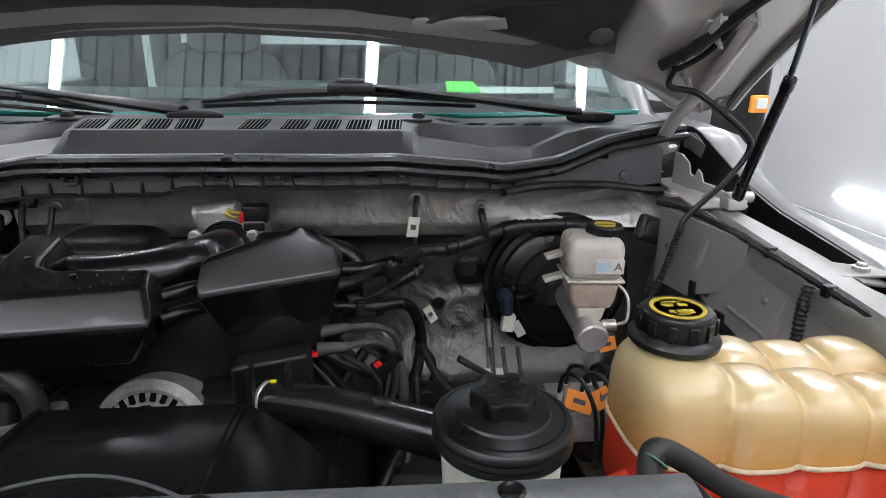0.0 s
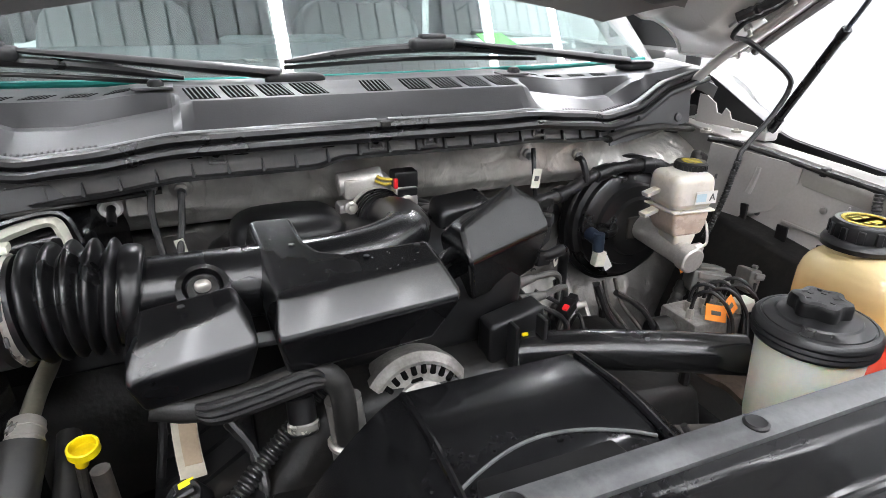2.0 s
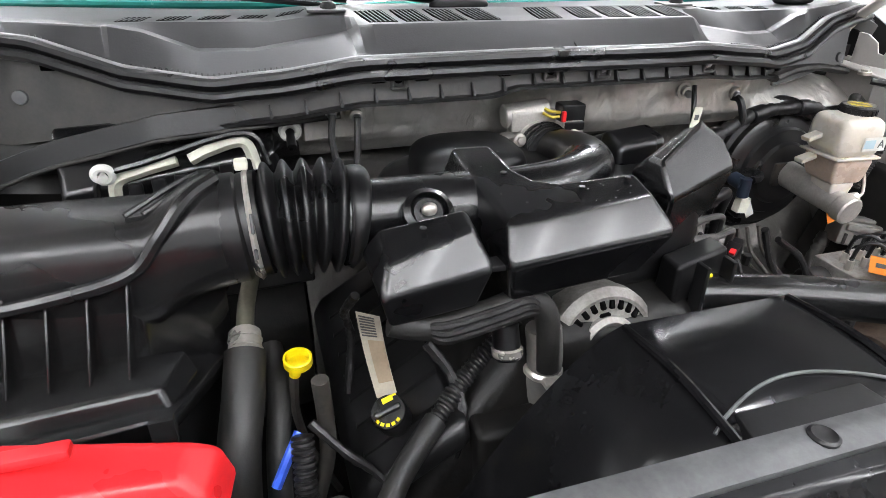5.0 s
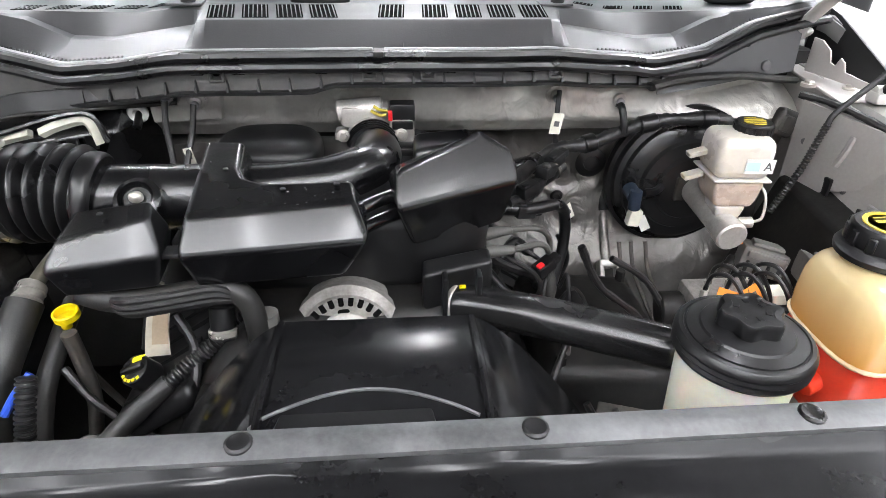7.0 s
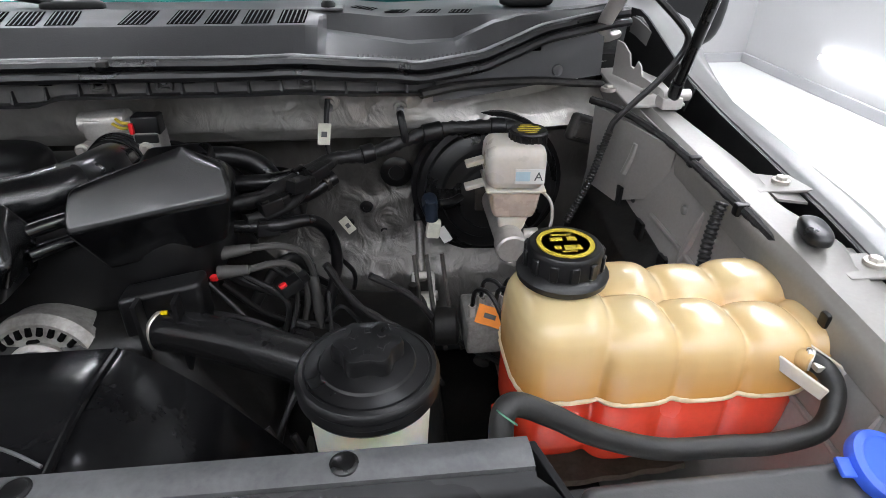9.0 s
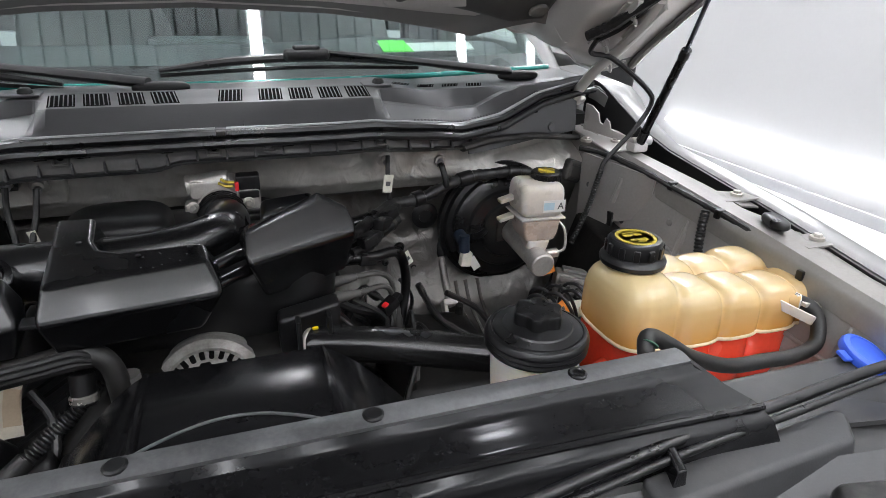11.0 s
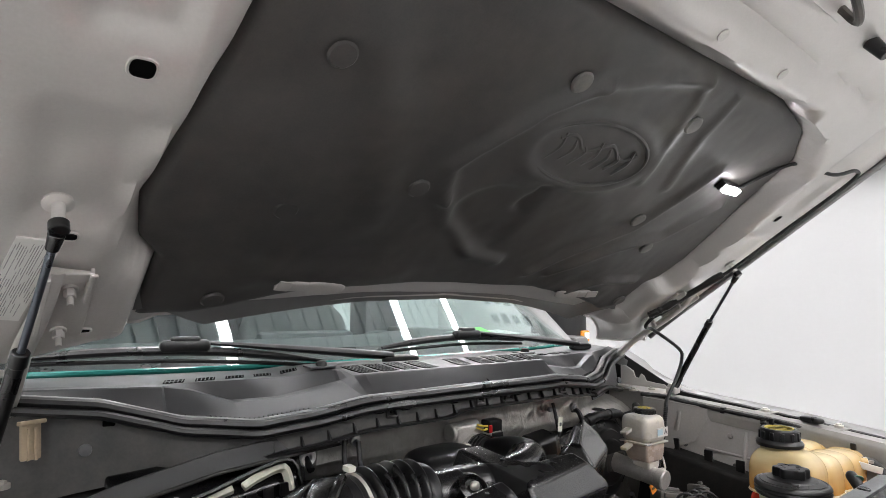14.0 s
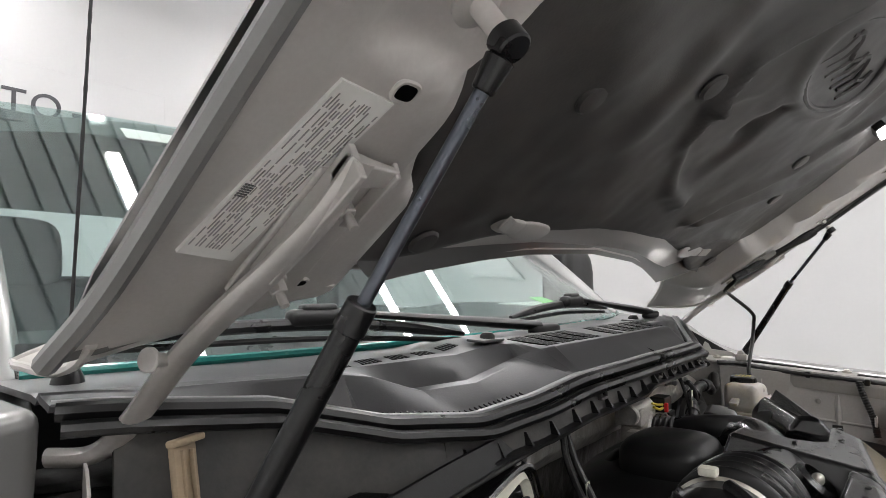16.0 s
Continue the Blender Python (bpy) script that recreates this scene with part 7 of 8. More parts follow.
tag("loom_tag", (0.28, 0.878, 1.3), 0.018, 0.032, (0, 8, 10), GASKET, "cream paper tag on the earth lead")
loom("earth_lead", [(0.287, 0.905, 1.343), (0.284, 0.895, 1.32), (0.282, 0.885, 1.285), (0.285, 0.884, 1.262)], 0.004, "short black earth lead below a stud", WIRE, "wire", False)
loom("earth_lead", [(-0.248, 0.884, 1.334), (-0.252, 0.87, 1.3), (-0.258, 0.85, 1.27), (-0.262, 0.83, 1.24)], 0.0045, "short black earth lead below a stud", WIRE, "wire", False)
loom("earth_lead", [(-0.282, 0.872, 1.343), (-0.285, 0.865, 1.31), (-0.28, 0.85, 1.27), (-0.275, 0.83, 1.24)], 0.0045, "short black earth lead below a stud", WIRE, "wire", False)
tag("loom_tag", (-0.257, 0.852, 1.268), 0.012, 0.026, (0, -10, 0), GASKET, "cream paper tag on the earth lead")
tag("loom_tag", (0.305, 0.84, 1.17), 0.014, 0.034, (10, -30, 20), GASKET, "white paper tag hanging among the leads")
loom("firewall_clip", [(0.392, 0.935, 1.312), (0.392, 0.915, 1.312), (0.396, 0.905, 1.29), (0.398, 0.905, 1.275)], 0.006, "black plastic clip on the firewall foil", RUBBER, "clip", False)


def steering_shaft():
    t = thing("steering_shaft", "steel steering shaft with a pale universal joint", "steering shaft")
    part("shaft", rod((0.424, 1.03, 1.12), (0.422, 0.93, 1.0), 0.0075, 14), ALUGRIME, t)
    part("yoke", join(box((0.408, 0.915, 0.99), (0.009, 0.026, 0.062), 0.003, 2, (-40, 0, 0)), box((0.44, 0.915, 0.99), (0.009, 0.026, 0.062), 0.003, 2, (-40, 0, 0)), box((0.424, 0.93, 1.012), (0.04, 0.024, 0.014), 0.004, 2, (-40, 0, 0)), rod((0.399, 0.905, 0.985), (0.449, 0.905, 0.985), 0.009), box((0.424, 0.893, 0.965), (0.022, 0.024, 0.05), 0.005, 2, (-40, 0, 0))), ALU, t, "pale universal joint")
    part("lower_shaft", rod((0.422, 0.915, 0.985), (0.425, 0.84, 0.88), 0.01, 14), ALUGRIME, t)
    part("boot", rod((0.424, 1.03, 1.12), (0.425, 1.0, 1.085), 0.026, 20, 0.013), RUBBER, t)


steering_shaft()


def abs_module():
    t = thing("abs_module", "aluminium brake module with black pipes", "brake module")
    part("block", box((0.515, 0.715, 1.07), (0.1, 0.08, 0.05), 0.005), ALUGRIME, t)
    part("motor", rod((0.46, 0.72, 1.062), (0.425, 0.725, 1.06), 0.028, 24), GREASE, t)
    part("controller", box((0.58, 0.715, 1.06), (0.035, 0.1, 0.07), 0.005), MATTE, t)
    for i in range(6):
        x = 0.475 + 0.016 * i
        y = 0.7 + 0.022 * (i % 2)
        part("pipe_nut", rod((x, y, 1.092), (x, y, 1.112), 0.006, 6), STEEL, t)
        part("brake_pipe", tube([(x, y, 1.11), (x + 0.004, y - 0.005, 1.14), (x + 0.02, y - 0.025, 1.145), (x + 0.035, y - 0.05, 1.11), (x + 0.04, y - 0.06, 1.03)], 0.0032, 8, 6), RUBBER, t, "thin black brake pipe")
    part("plug", box((0.575, 0.69, 1.105), (0.04, 0.03, 0.018), 0.003), GASKET, t, "cream electrical plug")


abs_module()
tag("warning_tag", (0.494, 0.668, 1.116), 0.036, 0.026, (-30, 12, -18), ORANGE, "orange paper tag on the brake pipes")
tag("warning_tag", (0.593, 0.84, 1.11), 0.03, 0.022, (-20, -8, 10), ORANGE, "orange paper tag below the master cylinder")
tag("warning_tag", (0.53, 0.674, 1.118), 0.034, 0.026, (-30, -12, 24), ORANGE, "orange paper tag on the brake pipes")
for k, x in enumerate((0.405, 0.425, 0.45)):
    loom("brake_line", [(x, 0.86, 1.1), (x + 0.004, 0.84, 1.06), (x + 0.006, 0.8, 1.04), (x + 0.02, 0.74, 1.0)], 0.0036, "grimy metal brake line with brass fitting", DARKSTEEL, "brake line", False)


def ecu_plug(c, rot):
    t = thing("multi_plug", "dusty grey multi-pin plug on the inner wing", "connector", "multi-pin plugs")
    m = pose(*c, *rot)
    part("shell", moved(box((0, 0, 0), (0.075, 0.05, 0.045), 0.006), m), DIRTYGREY, t)
    part("lever", moved(join(box((0, -0.027, 0.012), (0.06, 0.008, 0.012), 0.003), box((0, 0, 0.026), (0.05, 0.03, 0.008), 0.003)), m), DIRTYGREY, t)
    for i in range(4):
        part("groove", moved(box((-0.025 + 0.0165 * i, -0.0255, -0.01), (0.006, 0.004, 0.02), 0.001, 1), m), DIRTY, t)


ecu_plug((0.645, 0.83, 1.075), (-10, 8, -25))
ecu_plug((0.7, 0.76, 1.095), (-10, 8, -20))
loom("plug_loom", [(0.66, 0.82, 1.06), (0.7, 0.78, 1.04), (0.72, 0.7, 1.06), (0.7, 0.64, 1.1), (0.66, 0.62, 1.06)], 0.013, "dusty ribbed loom by the inner wing", DIRTY)
loom("plug_loom", [(0.62, 0.86, 1.06), (0.58, 0.84, 1.02), (0.53, 0.8, 0.99), (0.5, 0.74, 0.97)], 0.012, "dusty ribbed loom below the booster", DIRTY)
whole("ribbed_conduit", corrugated([(0.757, 0.636, 1.29), (0.75, 0.63, 1.268), (0.742, 0.62, 1.238), (0.737, 0.61, 1.207), (0.735, 0.605, 1.17)], 0.0068, 0.006), WIRE, "black ribbed conduit hanging on the inner wing", "conduit")
whole("ribbed_conduit", corrugated([(0.698, 0.858, 1.3), (0.69, 0.858, 1.268), (0.681, 0.858, 1.23), (0.666, 0.858, 1.19), (0.65, 0.858, 1.15)], 0.0052, 0.005), WIRE, "black ribbed conduit on the inner wing corner", "conduit")
loom("rail_loom", [(0.69, 0.93, 1.325), (0.72, 0.89, 1.322), (0.755, 0.82, 1.308), (0.768, 0.74, 1.298), (0.772, 0.66, 1.292), (0.775, 0.58, 1.285), (0.782, 0.5, 1.268), (0.79, 0.4, 1.25), (0.8, 0.3, 1.23)], 0.0058, "thin black loom clipped along the inner rail")
for y, z in ((0.74, 1.298), (0.62, 1.288), (0.45, 1.259)):
    whole("loom_clip", box((0.772, y, z), (0.018, 0.012, 0.016), 0.003), RUBBER, "black clip holding the rail loom", "clip")
part("splash_panel", rounded_loft([[(0.62, 0.55, 0.95), (0.745, 0.55, 0.95), (0.745, 0.93, 0.95), (0.62, 0.93, 0.95)], [(0.7, 0.56, 1.14), (0.745, 0.56, 1.15), (0.745, 0.92, 1.2), (0.69, 0.92, 1.19)]], 0.008), GREASE, WING, "black plastic splash panel")
for y, z in ((0.68, 1.175), (0.76, 1.185), (0.85, 1.2)):
    part("panel_tab", box((0.725, y, z), (0.006, 0.022, 0.03), 0.002), MATTE, WING, "black plastic tab")
whole("firewall_grommet", join(box((0.685, 0.94, 1.275), (0.055, 0.02, 0.045), 0.008, 3, (0, 20, 25)), box((0.683, 0.93, 1.276), (0.035, 0.012, 0.028), 0.005, 2, (0, 20, 25))), DIRTY, "grimy rubber grommet in the firewall corner", "grommet")


def washer_filler():
    t = thing("washer_filler", "bright blue washer cap on a dark filler neck", "washer filler")
    m = pose(0.737, 0.318, 1.214, 18, 12, 0)
    part("neck", lathe([(0, -0.06), (0.02, -0.06), (0.022, 0.0), (0, 0.0)], 20, m), MATTE, t)
    cap = part("cap", lathe([(0, 0), (0.031, 0), (0.032, 0.006), (0.03, 0.01), (0.024, 0.012), (0.022, 0.0105), (0, 0.0105)], 36, m), BLUE, t, "blue snap cap")
    part("hinge_tab", moved(box((-0.034, 0, 0.003), (0.018, 0.016, 0.005), 0.002), m), BLUE, cap)


washer_filler()
whole("corner_filler_panel", sheet(20, 10, lambda u, v: Vector((lerp(0.458, 0.74, u), lerp(0.33, 0.235, v) - 0.02 * u * v, 1.205 + 0.01 * math.sin(u * 3.0) - 0.02 * u * u + 0.014 * v)), (0, 0, -0.006)), SHELF, "smooth grey plastic panel beside the radiator cover", "panel")
whole("strut_bar", hexa([(0.36, 0.2, 1.23), (0.375, 0.2, 1.23), (0.395, 0.262, 1.235), (0.38, 0.262, 1.235)], [(0.362, 0.2, 1.252), (0.372, 0.2, 1.252), (0.39, 0.262, 1.256), (0.382, 0.262, 1.256)], 0.002), PIANO, "black moulded stiffener on the grille shelf", "stiffener")


# passenger side
def heater_case():
    t = thing("heater_case", "black heater case with a cream foam gasket", "heater case")
    part("case", rounded_loft([[(-0.62, 0.86, 1.1), (-0.32, 0.88, 1.1), (-0.32, 0.97, 1.1), (-0.62, 0.97, 1.1)], [(-0.6, 0.868, 1.27), (-0.36, 0.872, 1.3), (-0.32, 0.94, 1.31), (-0.62, 0.95, 1.3)], [(-0.6, 0.9, 1.29), (-0.36, 0.9, 1.325), (-0.32, 0.94, 1.345), (-0.62, 0.96, 1.325)]], 0.008), GLOSS, t)
    for pts in ([(-0.545, 0.868, 1.25), (-0.54, 0.868, 1.28), (-0.51, 0.866, 1.292), (-0.47, 0.864, 1.302)], [(-0.455, 0.862, 1.302), (-0.43, 0.864, 1.312), (-0.392, 0.866, 1.318), (-0.38, 0.862, 1.285)]):
        part("gasket", tube(pts, 0.0075, 4, 5), GASKET, t, "cream foam gasket strip")
    part("arch_rail", tube([(-0.56, 0.858, 1.245), (-0.555, 0.86, 1.288), (-0.5, 0.86, 1.305), (-0.39, 0.862, 1.33), (-0.365, 0.858, 1.29)], 0.004, 6, 6), GLOSS, t)
    for i in range(6):
        part("slot_rib", box((-0.52 + 0.026 * i, 0.862, 1.268 + 0.004 * i), (0.016, 0.006, 0.02), 0.002), MATTE, t)
    part("grommet", join(lathe([(0.007, 0), (0.014, 0), (0.015, 0.006), (0.012, 0.01), (0.007, 0.008), (0.007, 0)], 20, pose(-0.334, 0.905, 1.318, 100))), PAPER, t, "white ring grommet")
    part("push_nut", join(lathe([(0.006, 0), (0.013, 0), (0.014, 0.004), (0.01, 0.008), (0.006, 0.007), (0.006, 0)], 20, pose(-0.55, 0.862, 1.294, 100)), rod((-0.55, 0.87, 1.294), (-0.55, 0.852, 1.29), 0.005)), PAPER, t, "white push nut")
    part("stem", rod((-0.334, 0.91, 1.316), (-0.334, 0.885, 1.3), 0.006), RUBBER, t)


heater_case()


def dipstick():
    t = thing("oil_dipstick", "bright yellow round dipstick grip on a steel tube", "dipstick")
    m = pose(-0.364, 0.635, 1.156, 8, 0, 0)
    part("grip", lathe([(0.0118, -0.005), (0.0138, -0.0055), (0.015, -0.0045), (0.015, 0.0035), (0.014, 0.0045), (0.0122, 0.0045), (0.0115, 0.0035), (0.0118, -0.005)], 36, m), YELLOW, t)
    part("stopper", join(box((-0.365, 0.635, 1.15), (0.024, 0.009, 0.004), 0.0015), rod((-0.366, 0.634, 1.151), (-0.369, 0.636, 1.136), 0.0075, 18, 0.006)), YELLOW, t)
    part("tube", tube([(-0.37, 0.635, 1.135), (-0.372, 0.64, 1.08), (-0.36, 0.66, 1.0), (-0.33, 0.68, 0.9)], 0.005, 8, 6), DARKSTEEL, t)


dipstick()


def part_label():
    t = thing("barcode_label", "curled white label with print hanging on a loom", "label")
    q = [Vector(p) for p in ((-0.29, 0.72, 1.147), (-0.263, 0.71, 1.141), (-0.26, 0.64, 1.082), (-0.285, 0.628, 1.09))]

    def at(u, v, w=0.0):
        p = q[0].lerp(q[1], u).lerp(q[3].lerp(q[2], u), v)
        return p + Vector((-0.4, -0.5, 0.75)) * (w + 0.006 * math.sin(v * 3.1))
    part("paper", sheet(6, 12, at, (0.0006, 0.0006, -0.0008)), CREASED, t)
    for i in range(8):
        part("print_bar", sheet(1, 4, lambda u, v, i=i: at(lerp(0.1, 0.75, v), 0.05 + 0.035 * i + 0.017 * u, 0.001), (0, 0, 0.0004)), INK, t)
    part("print_bar", sheet(3, 3, lambda u, v: at(lerp(0.3, 1.0, u), lerp(0.36, 0.86, v), 0.001), (0, 0, 0.0004)), TAN, t, "brown scuffed patch")


part_label()


def oil_cap():
    t = thing("oil_filler_cap", "black oil filler cap with yellow symbol", "oil cap")
    m = pose(-0.278, 0.592, 1.098, 24, -22, 0)
    part("body", join(lathe([(0, -0.02), (0.019, -0.02), (0.0195, 0.006), (0.018, 0.009), (0, 0.009)], 28, m), moved(box((0, 0, 0.011), (0.03, 0.008, 0.009), 0.003), m)), RUBBER, t)
    part("symbol", moved(join(box((0.004, 0.012, 0.0095), (0.012, 0.006, 0.001), 0), box((0.012, 0.0135, 0.0095), (0.005, 0.002, 0.001), 0)), m), YELLOW, t, "yellow oil can symbol")
    for i in range(5):
        a = radians(200 + 24 * i)
        part("symbol", moved(box((0.0145 * math.cos(a), 0.0145 * math.sin(a), 0.0095), (0.004, 0.0035, 0.001), 0, 1, (0, 0, math.degrees(a) + 90)), m), YELLOW, t)


oil_cap()


def ac_line():
    t = thing("refrigerant_line", "aluminium pipe joining a thick rubber hose", "refrigerant line")
    part("pipe", tube([(-0.398, 0.77, 1.2), (-0.404, 0.745, 1.19), (-0.41, 0.71, 1.182), (-0.413, 0.67, 1.174)], 0.0095, 14, 6), OLIVE, t, "tarnished olive-grey pipe")
    part("crimp", join(rod((-0.413, 0.672, 1.175), (-0.414, 0.645, 1.165), 0.0165, 18), rod((-0.4132, 0.664, 1.172), (-0.4135, 0.66, 1.17), 0.0178, 18), rod((-0.4135, 0.654, 1.168), (-0.4138, 0.65, 1.166), 0.0178, 18)), STEEL, t, "crimped steel sleeve")
    part("hose", tube([(-0.414, 0.648, 1.166), (-0.42, 0.61, 1.14), (-0.43, 0.57, 1.1), (-0.435, 0.54, 1.04), (-0.44, 0.52, 0.95)], 0.021, 16, 6), HOSE, t)


ac_line()
loom("small_hose", [(-0.39, 0.7, 1.13), (-0.388, 0.64, 1.11), (-0.395, 0.59, 1.07), (-0.4, 0.55, 1.0), (-0.4, 0.53, 0.92)], 0.0125, "grimy rubber hose going down beside the engine", HOSE, "hose", False)
whole("ribbed_conduit", corrugated([(-0.37, 0.545, 1.14), (-0.372, 0.52, 1.1), (-0.376, 0.5, 1.05), (-0.38, 0.48, 0.98)], 0.0095, 0.006), WIRE, "black ribbed conduit beside the radiator", "conduit")
whole("ribbed_conduit", corrugated([(-0.128, 0.62, 1.172), (-0.15, 0.612, 1.155), (-0.193, 0.596, 1.126), (-0.235, 0.568, 1.1)], 0.0095, 0.0055), WIRE, "black ribbed conduit crossing the engine front", "conduit")
loom("conduit_sleeve", [(-0.235, 0.568, 1.1), (-0.26, 0.55, 1.085), (-0.285, 0.53, 1.068), (-0.31, 0.5, 1.05)], 0.0125, "grey sleeve on the ribbed conduit", HOSE, "sleeve", False)
loom("front_wire", [(-0.3, 0.64, 1.22), (-0.31, 0.66, 1.19), (-0.305, 0.69, 1.16), (-0.3, 0.7, 1.12), (-0.31, 0.68, 1.06)], 0.005, "black corrugated wire dropping behind the label", WIRE, "wire")
loom("front_wire", [(-0.23, 0.62, 1.16), (-0.21, 0.6, 1.13), (-0.205, 0.57, 1.1), (-0.22, 0.55, 1.06)], 0.006, "black wire over the valve cover", WIRE, "wire")
loom("front_wire", [(-0.36, 0.59, 1.11), (-0.33, 0.57, 1.08), (-0.3, 0.56, 1.05), (-0.28, 0.53, 1.03)], 0.005, "black wire near the dipstick", WIRE, "wire")


def thermostat():
    t = thing("thermostat_housing", "grey cast thermostat neck with spring clip", "thermostat housing")
    part("neck", tube([(-0.118, 0.575, 1.19), (-0.115, 0.57, 1.15), (-0.115, 0.575, 1.1)], 0.019, 16, 6), DIRTYGREY, t)
    part("clip", rod((-0.116, 0.57, 1.145), (-0.116, 0.571, 1.135), 0.0215, 20), STEEL, t)
    part("clip_ear", box((-0.116, 0.545, 1.14), (0.022, 0.012, 0.006), 0.001), STEEL, t)
    part("small_neck", rod((-0.16, 0.58, 1.2), (-0.16, 0.565, 1.165), 0.014, 16), RUBBER, t)
    part("small_clip", rod((-0.16, 0.57, 1.178), (-0.16, 0.567, 1.168), 0.016, 18), STEEL, t)


thermostat()
whole("receiver_can", rod((-0.353, 0.565, 0.985), (-0.34, 0.55, 1.015), 0.024, 20, 0.02), DIRTYGREY, "dusty grey sensor can beside the radiator", "sensor can")


def battery():
    t = thing("battery", "black battery under a red terminal cover", "battery")
    part("case", box((-0.575, 0.380, 1.120), (0.24, 0.17, 0.2), 0.01), MATTE, t)
    part("terminal_cover", rounded_loft([[(-0.615, 0.37, 1.222), (-0.5, 0.385, 1.212), (-0.425, 0.405, 1.205), (-0.415, 0.45, 1.215), (-0.6, 0.462, 1.24)],
                                         [(-0.61, 0.378, 1.26), (-0.505, 0.39, 1.252), (-0.432, 0.41, 1.236), (-0.422, 0.446, 1.246), (-0.598, 0.458, 1.272)],
                                         [(-0.6, 0.392, 1.284), (-0.51, 0.4, 1.278), (-0.445, 0.418, 1.252), (-0.438, 0.44, 1.258), (-0.59, 0.45, 1.29)]], 0.005, 3), RED, t, "glossy red terminal cover")
    part("cover_spout", tube([(-0.455, 0.408, 1.228), (-0.438, 0.396, 1.212), (-0.42, 0.386, 1.192)], 0.0115, 10, 5), RED, t, "red cable spout")
    part("cover_rib", box((-0.54, 0.422, 1.287), (0.09, 0.012, 0.008), 0.003), RED, t)
    part("cable", corrugated([(-0.422, 0.388, 1.195), (-0.412, 0.378, 1.170), (-0.402, 0.366, 1.130), (-0.395, 0.352, 1.070)], 0.011, 0.006), WIRE, t)
    part("clamp", join(bolt((-0.462, 0.460, 1.190), 0.011, (0, -0.3, 1), 0.02), box((-0.462, 0.460, 1.180), (0.04, 0.03, 0.02), 0.004)), DIRTYGREY, t)


battery()
whole("rusty_bracket", join(hexa([(0.27, 0.53, 1.02), (0.37, 0.5, 1.02), (0.38, 0.54, 1.03), (0.29, 0.57, 1.03)], [(0.27, 0.53, 1.025), (0.37, 0.5, 1.025), (0.38, 0.54, 1.035), (0.29, 0.57, 1.035)], 0.002), rod((0.33, 0.53, 1.03), (0.33, 0.53, 1.036), 0.008)), DARKSTEEL, "rusty steel bracket below the reservoir", "bracket")
for k in range(5):
    loom("lower_wire", [(0.16 + 0.03 * k, 0.55 - 0.012 * k, 1.09), (0.19 + 0.03 * k, 0.52 - 0.01 * k, 1.06 - 0.006 * k), (0.23 + 0.025 * k, 0.49, 1.06), (0.26 + 0.02 * k, 0.46, 1.0)], 0.0045, "grimy wire under the coolant pipe", WIRE if k % 2 else GREYLEAD, "wire")
whole("splash_shield", sheet(24, 20, lambda u, v: Vector((lerp(0.52, 0.74, u), lerp(0.5, 0.78, v), 0.985 + 0.012 * noise.noise((u * 5, v * 5, 1)) + 0.02 * u)), (0, 0, -0.01)), DIRT, "dry brown grimy shield low in the bay", "splash shield")

whole("blue_cable_tie", tube([(-0.372, 0.555, 1.135), (-0.385, 0.54, 1.12), (-0.398, 0.528, 1.1)], 0.005, 8, 6), BLUE, "blue plastic cable tie on the conduit", "cable tie")

# tangle of leads between the engine and the booster
rnd = random.Random(11)
for k in range(12):
    ax, ay, az = rnd.uniform(0.2, 0.32), rnd.uniform(0.66, 0.84), rnd.uniform(1.04, 1.115)
    dx, dy = rnd.uniform(-0.09, 0.12), rnd.uniform(-0.12, 0.08)
    loom("lead", [(ax, ay, az), (ax + dx * 0.4, ay + dy * 0.4, az + rnd.uniform(0.0, 0.035)), (ax + dx, ay + dy, az - rnd.uniform(0.02, 0.06)), (ax + dx * 1.3, ay + dy * 1.4, az - 0.14)],
         rnd.choice((0.003, 0.0045, 0.006, 0.008)), "black taped lead in the tangle beside the engine", WIRE if k % 5 else GREYLEAD, "wire")


def lead_plug(c, rot, tab):
    t = thing("lead_connector", "black connector block on an engine lead", "connector", "lead connectors")
    m = pose(*c, *rot)
    part("shell", moved(join(box((0, 0, 0), (0.03, 0.02, 0.018), 0.003), box((0.02, 0, 0), (0.014, 0.014, 0.013), 0.003)), m), MATTE, t)
    part("lock_tab", moved(box((-0.008, -0.004, 0.0105), (0.01, 0.008, 0.005), 0.0015), m), tab, t, "coloured lock tab")


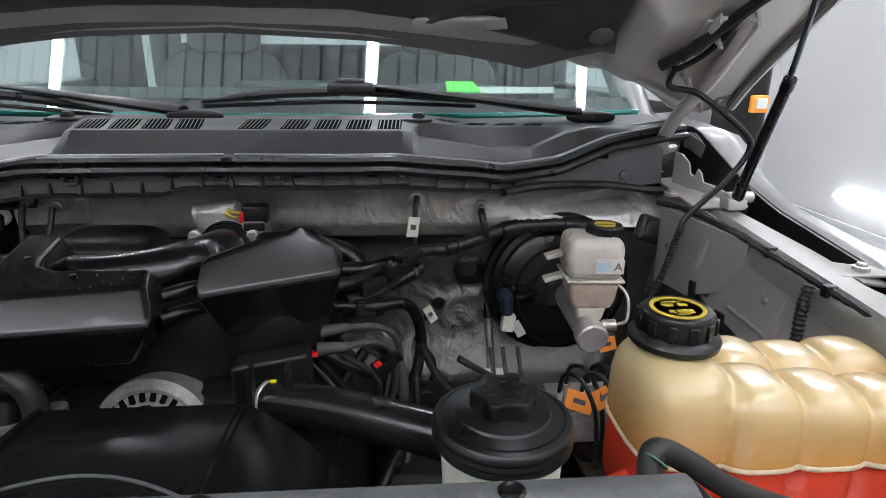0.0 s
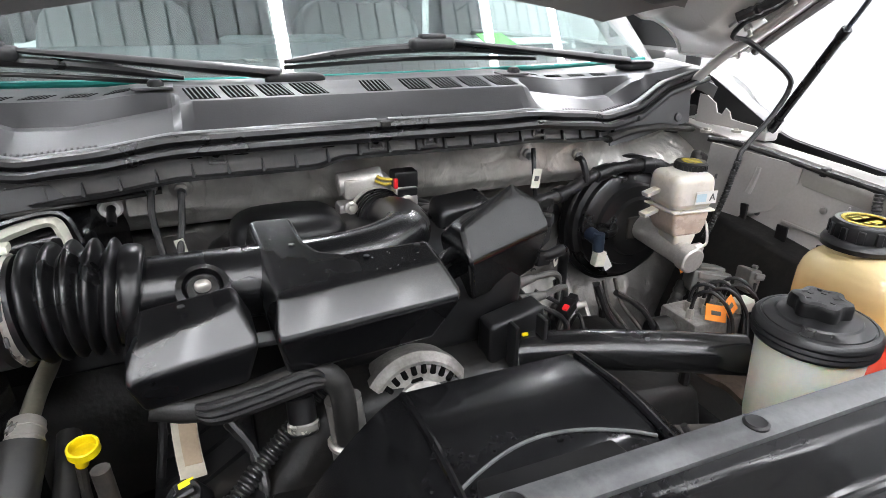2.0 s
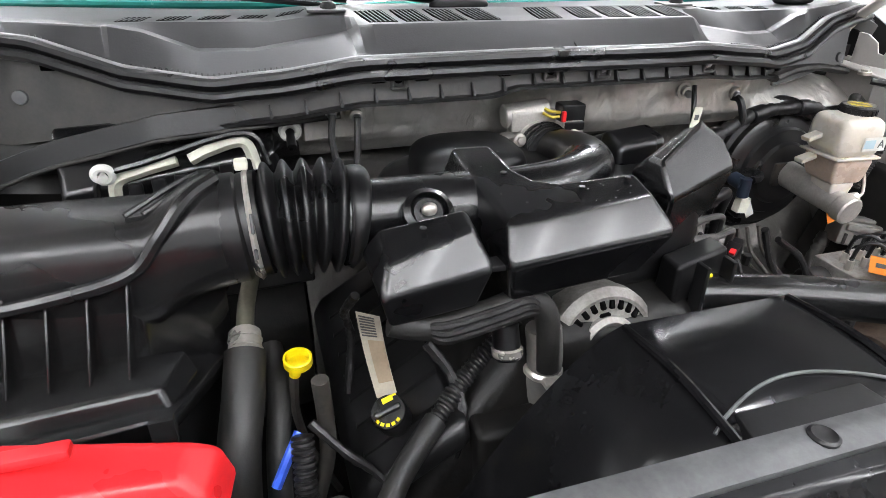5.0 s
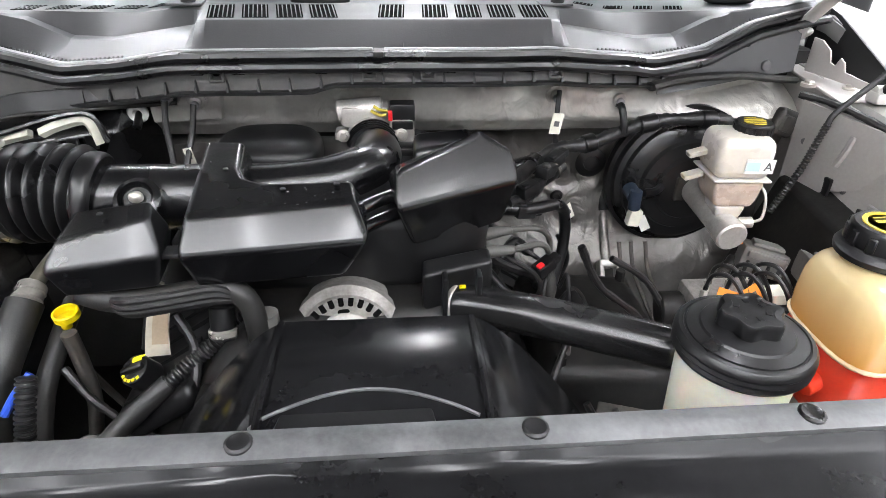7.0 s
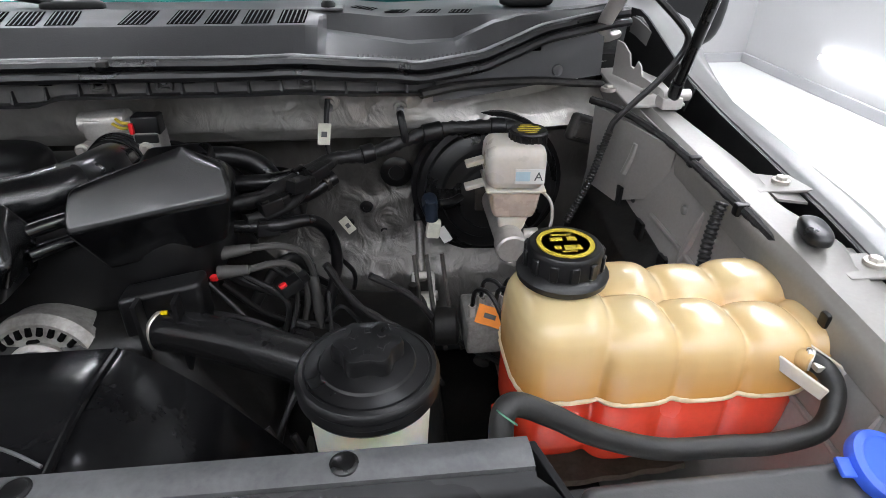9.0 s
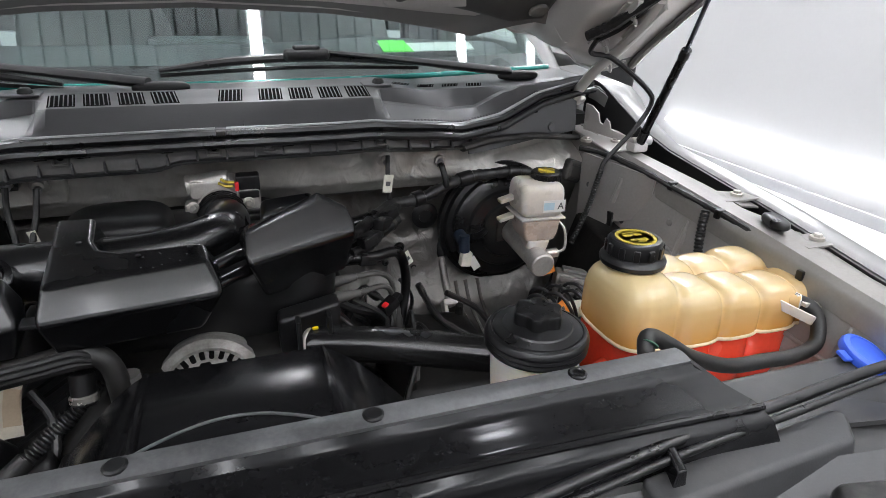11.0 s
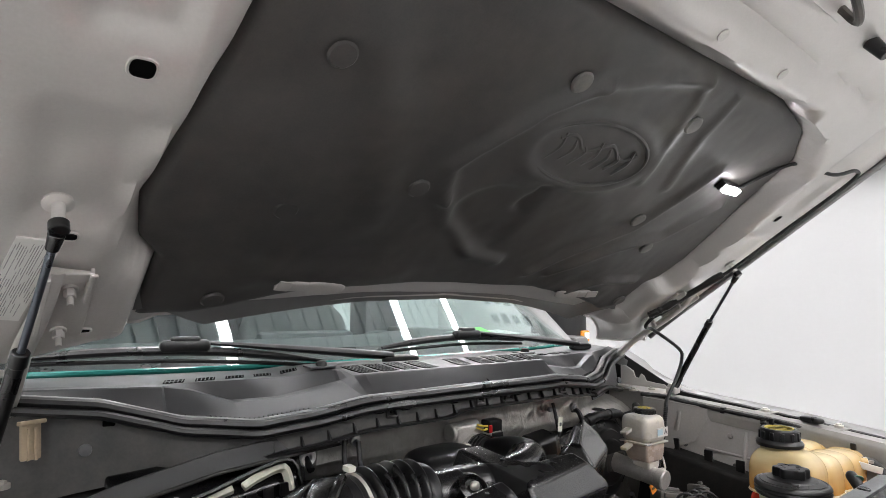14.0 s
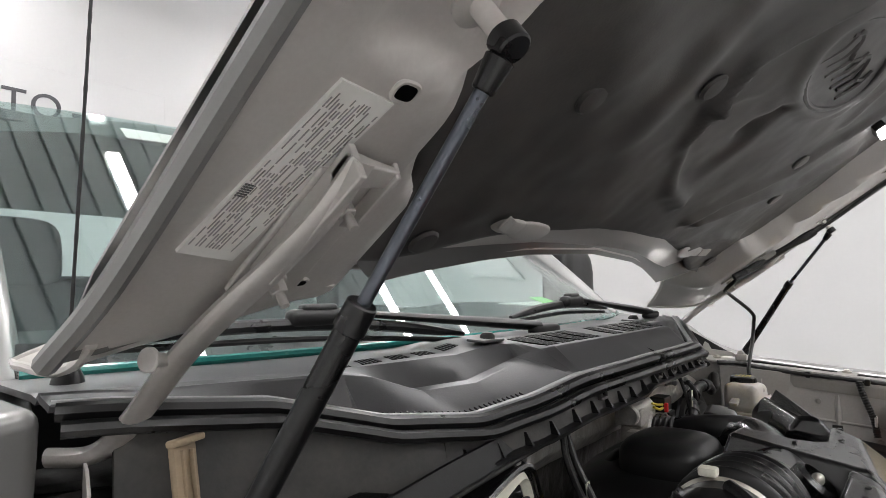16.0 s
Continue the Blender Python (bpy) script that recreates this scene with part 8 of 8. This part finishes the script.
for c, rot, tab in (((0.235, 0.7, 1.16), (0, -20, 30), RED), ((0.25, 0.64, 1.12), (0, 30, 10), MATTE),
                    ((0.215, 0.752, 1.252), (0, -8, 35), MATTE), ((0.248, 0.79, 1.262), (0, 6, 50), GREYLEAD), ((0.21, 0.74, 1.226), (0, 10, 20), MATTE), ((0.27, 0.83, 1.262), (0, -15, 40), MATTE)):
    lead_plug(c, rot, tab)
casing = thing("engine_casing", "grimy black casing low beside the engine", "engine casing")
part("body", rounded_loft([[(0.2, 0.58, 0.9), (0.44, 0.58, 0.9), (0.44, 0.86, 0.9), (0.2, 0.86, 0.9)], [(0.23, 0.6, 1.06), (0.42, 0.6, 1.04), (0.42, 0.84, 1.05), (0.23, 0.84, 1.07)]], 0.02), GREASE, casing)
for bx, by in ((0.25, 0.62), (0.4, 0.62), (0.4, 0.82), (0.25, 0.82)):
    part("bolt", rod((bx, by, 1.03), (bx, by, 1.07), 0.008, 8), GREASE, casing)

loom("bay_pipe", [(-0.346, 0.6, 1.154), (-0.344, 0.6, 1.103), (-0.346, 0.6, 1.049), (-0.363, 0.6, 0.98)], 0.009, "dull grey steel pipe beside the dipstick", DARKSTEEL, "pipe", False)
loom("bay_wire", [(0.283, 0.7, 1.19), (0.319, 0.7, 1.124), (0.391, 0.7, 1.059), (0.434, 0.7, 0.968)], 0.0055, "thin black wire loom below the brake booster", WIRE)
loom("bay_wire", [(0.337, 0.72, 1.157), (0.395, 0.72, 1.116), (0.453, 0.72, 1.04), (0.539, 0.72, 0.977)], 0.005, "thin black wire loom below the brake booster", WIRE)
whole("tan_clip", join(box((-0.703, 1.0, 1.377), (0.026, 0.008, 0.05), 0.003, 2, (-8, 0, 20)), box((-0.697, 0.994, 1.374), (0.004, 0.005, 0.044), 0.0015, 2, (-8, 0, 20)), box((-0.706, 0.994, 1.374), (0.003, 0.005, 0.044), 0.0012, 2, (-8, 0, 20)), box((-0.703, 0.998, 1.403), (0.034, 0.012, 0.006), 0.002, 2, (-8, 0, 20))), TAN, "tan plastic clip below the passenger hinge", "clip")

whole("conduit_clip", join(box((0.73, 0.606, 1.204), (0.008, 0.006, 0.022), 0.002, 2, (0, 12, 0)), box((0.742, 0.606, 1.206), (0.008, 0.006, 0.02), 0.002, 2, (0, -12, 0)), box((0.736, 0.606, 1.198), (0.02, 0.006, 0.006), 0.002)), PAPER, "small white clip on the ribbed conduit", "clip")
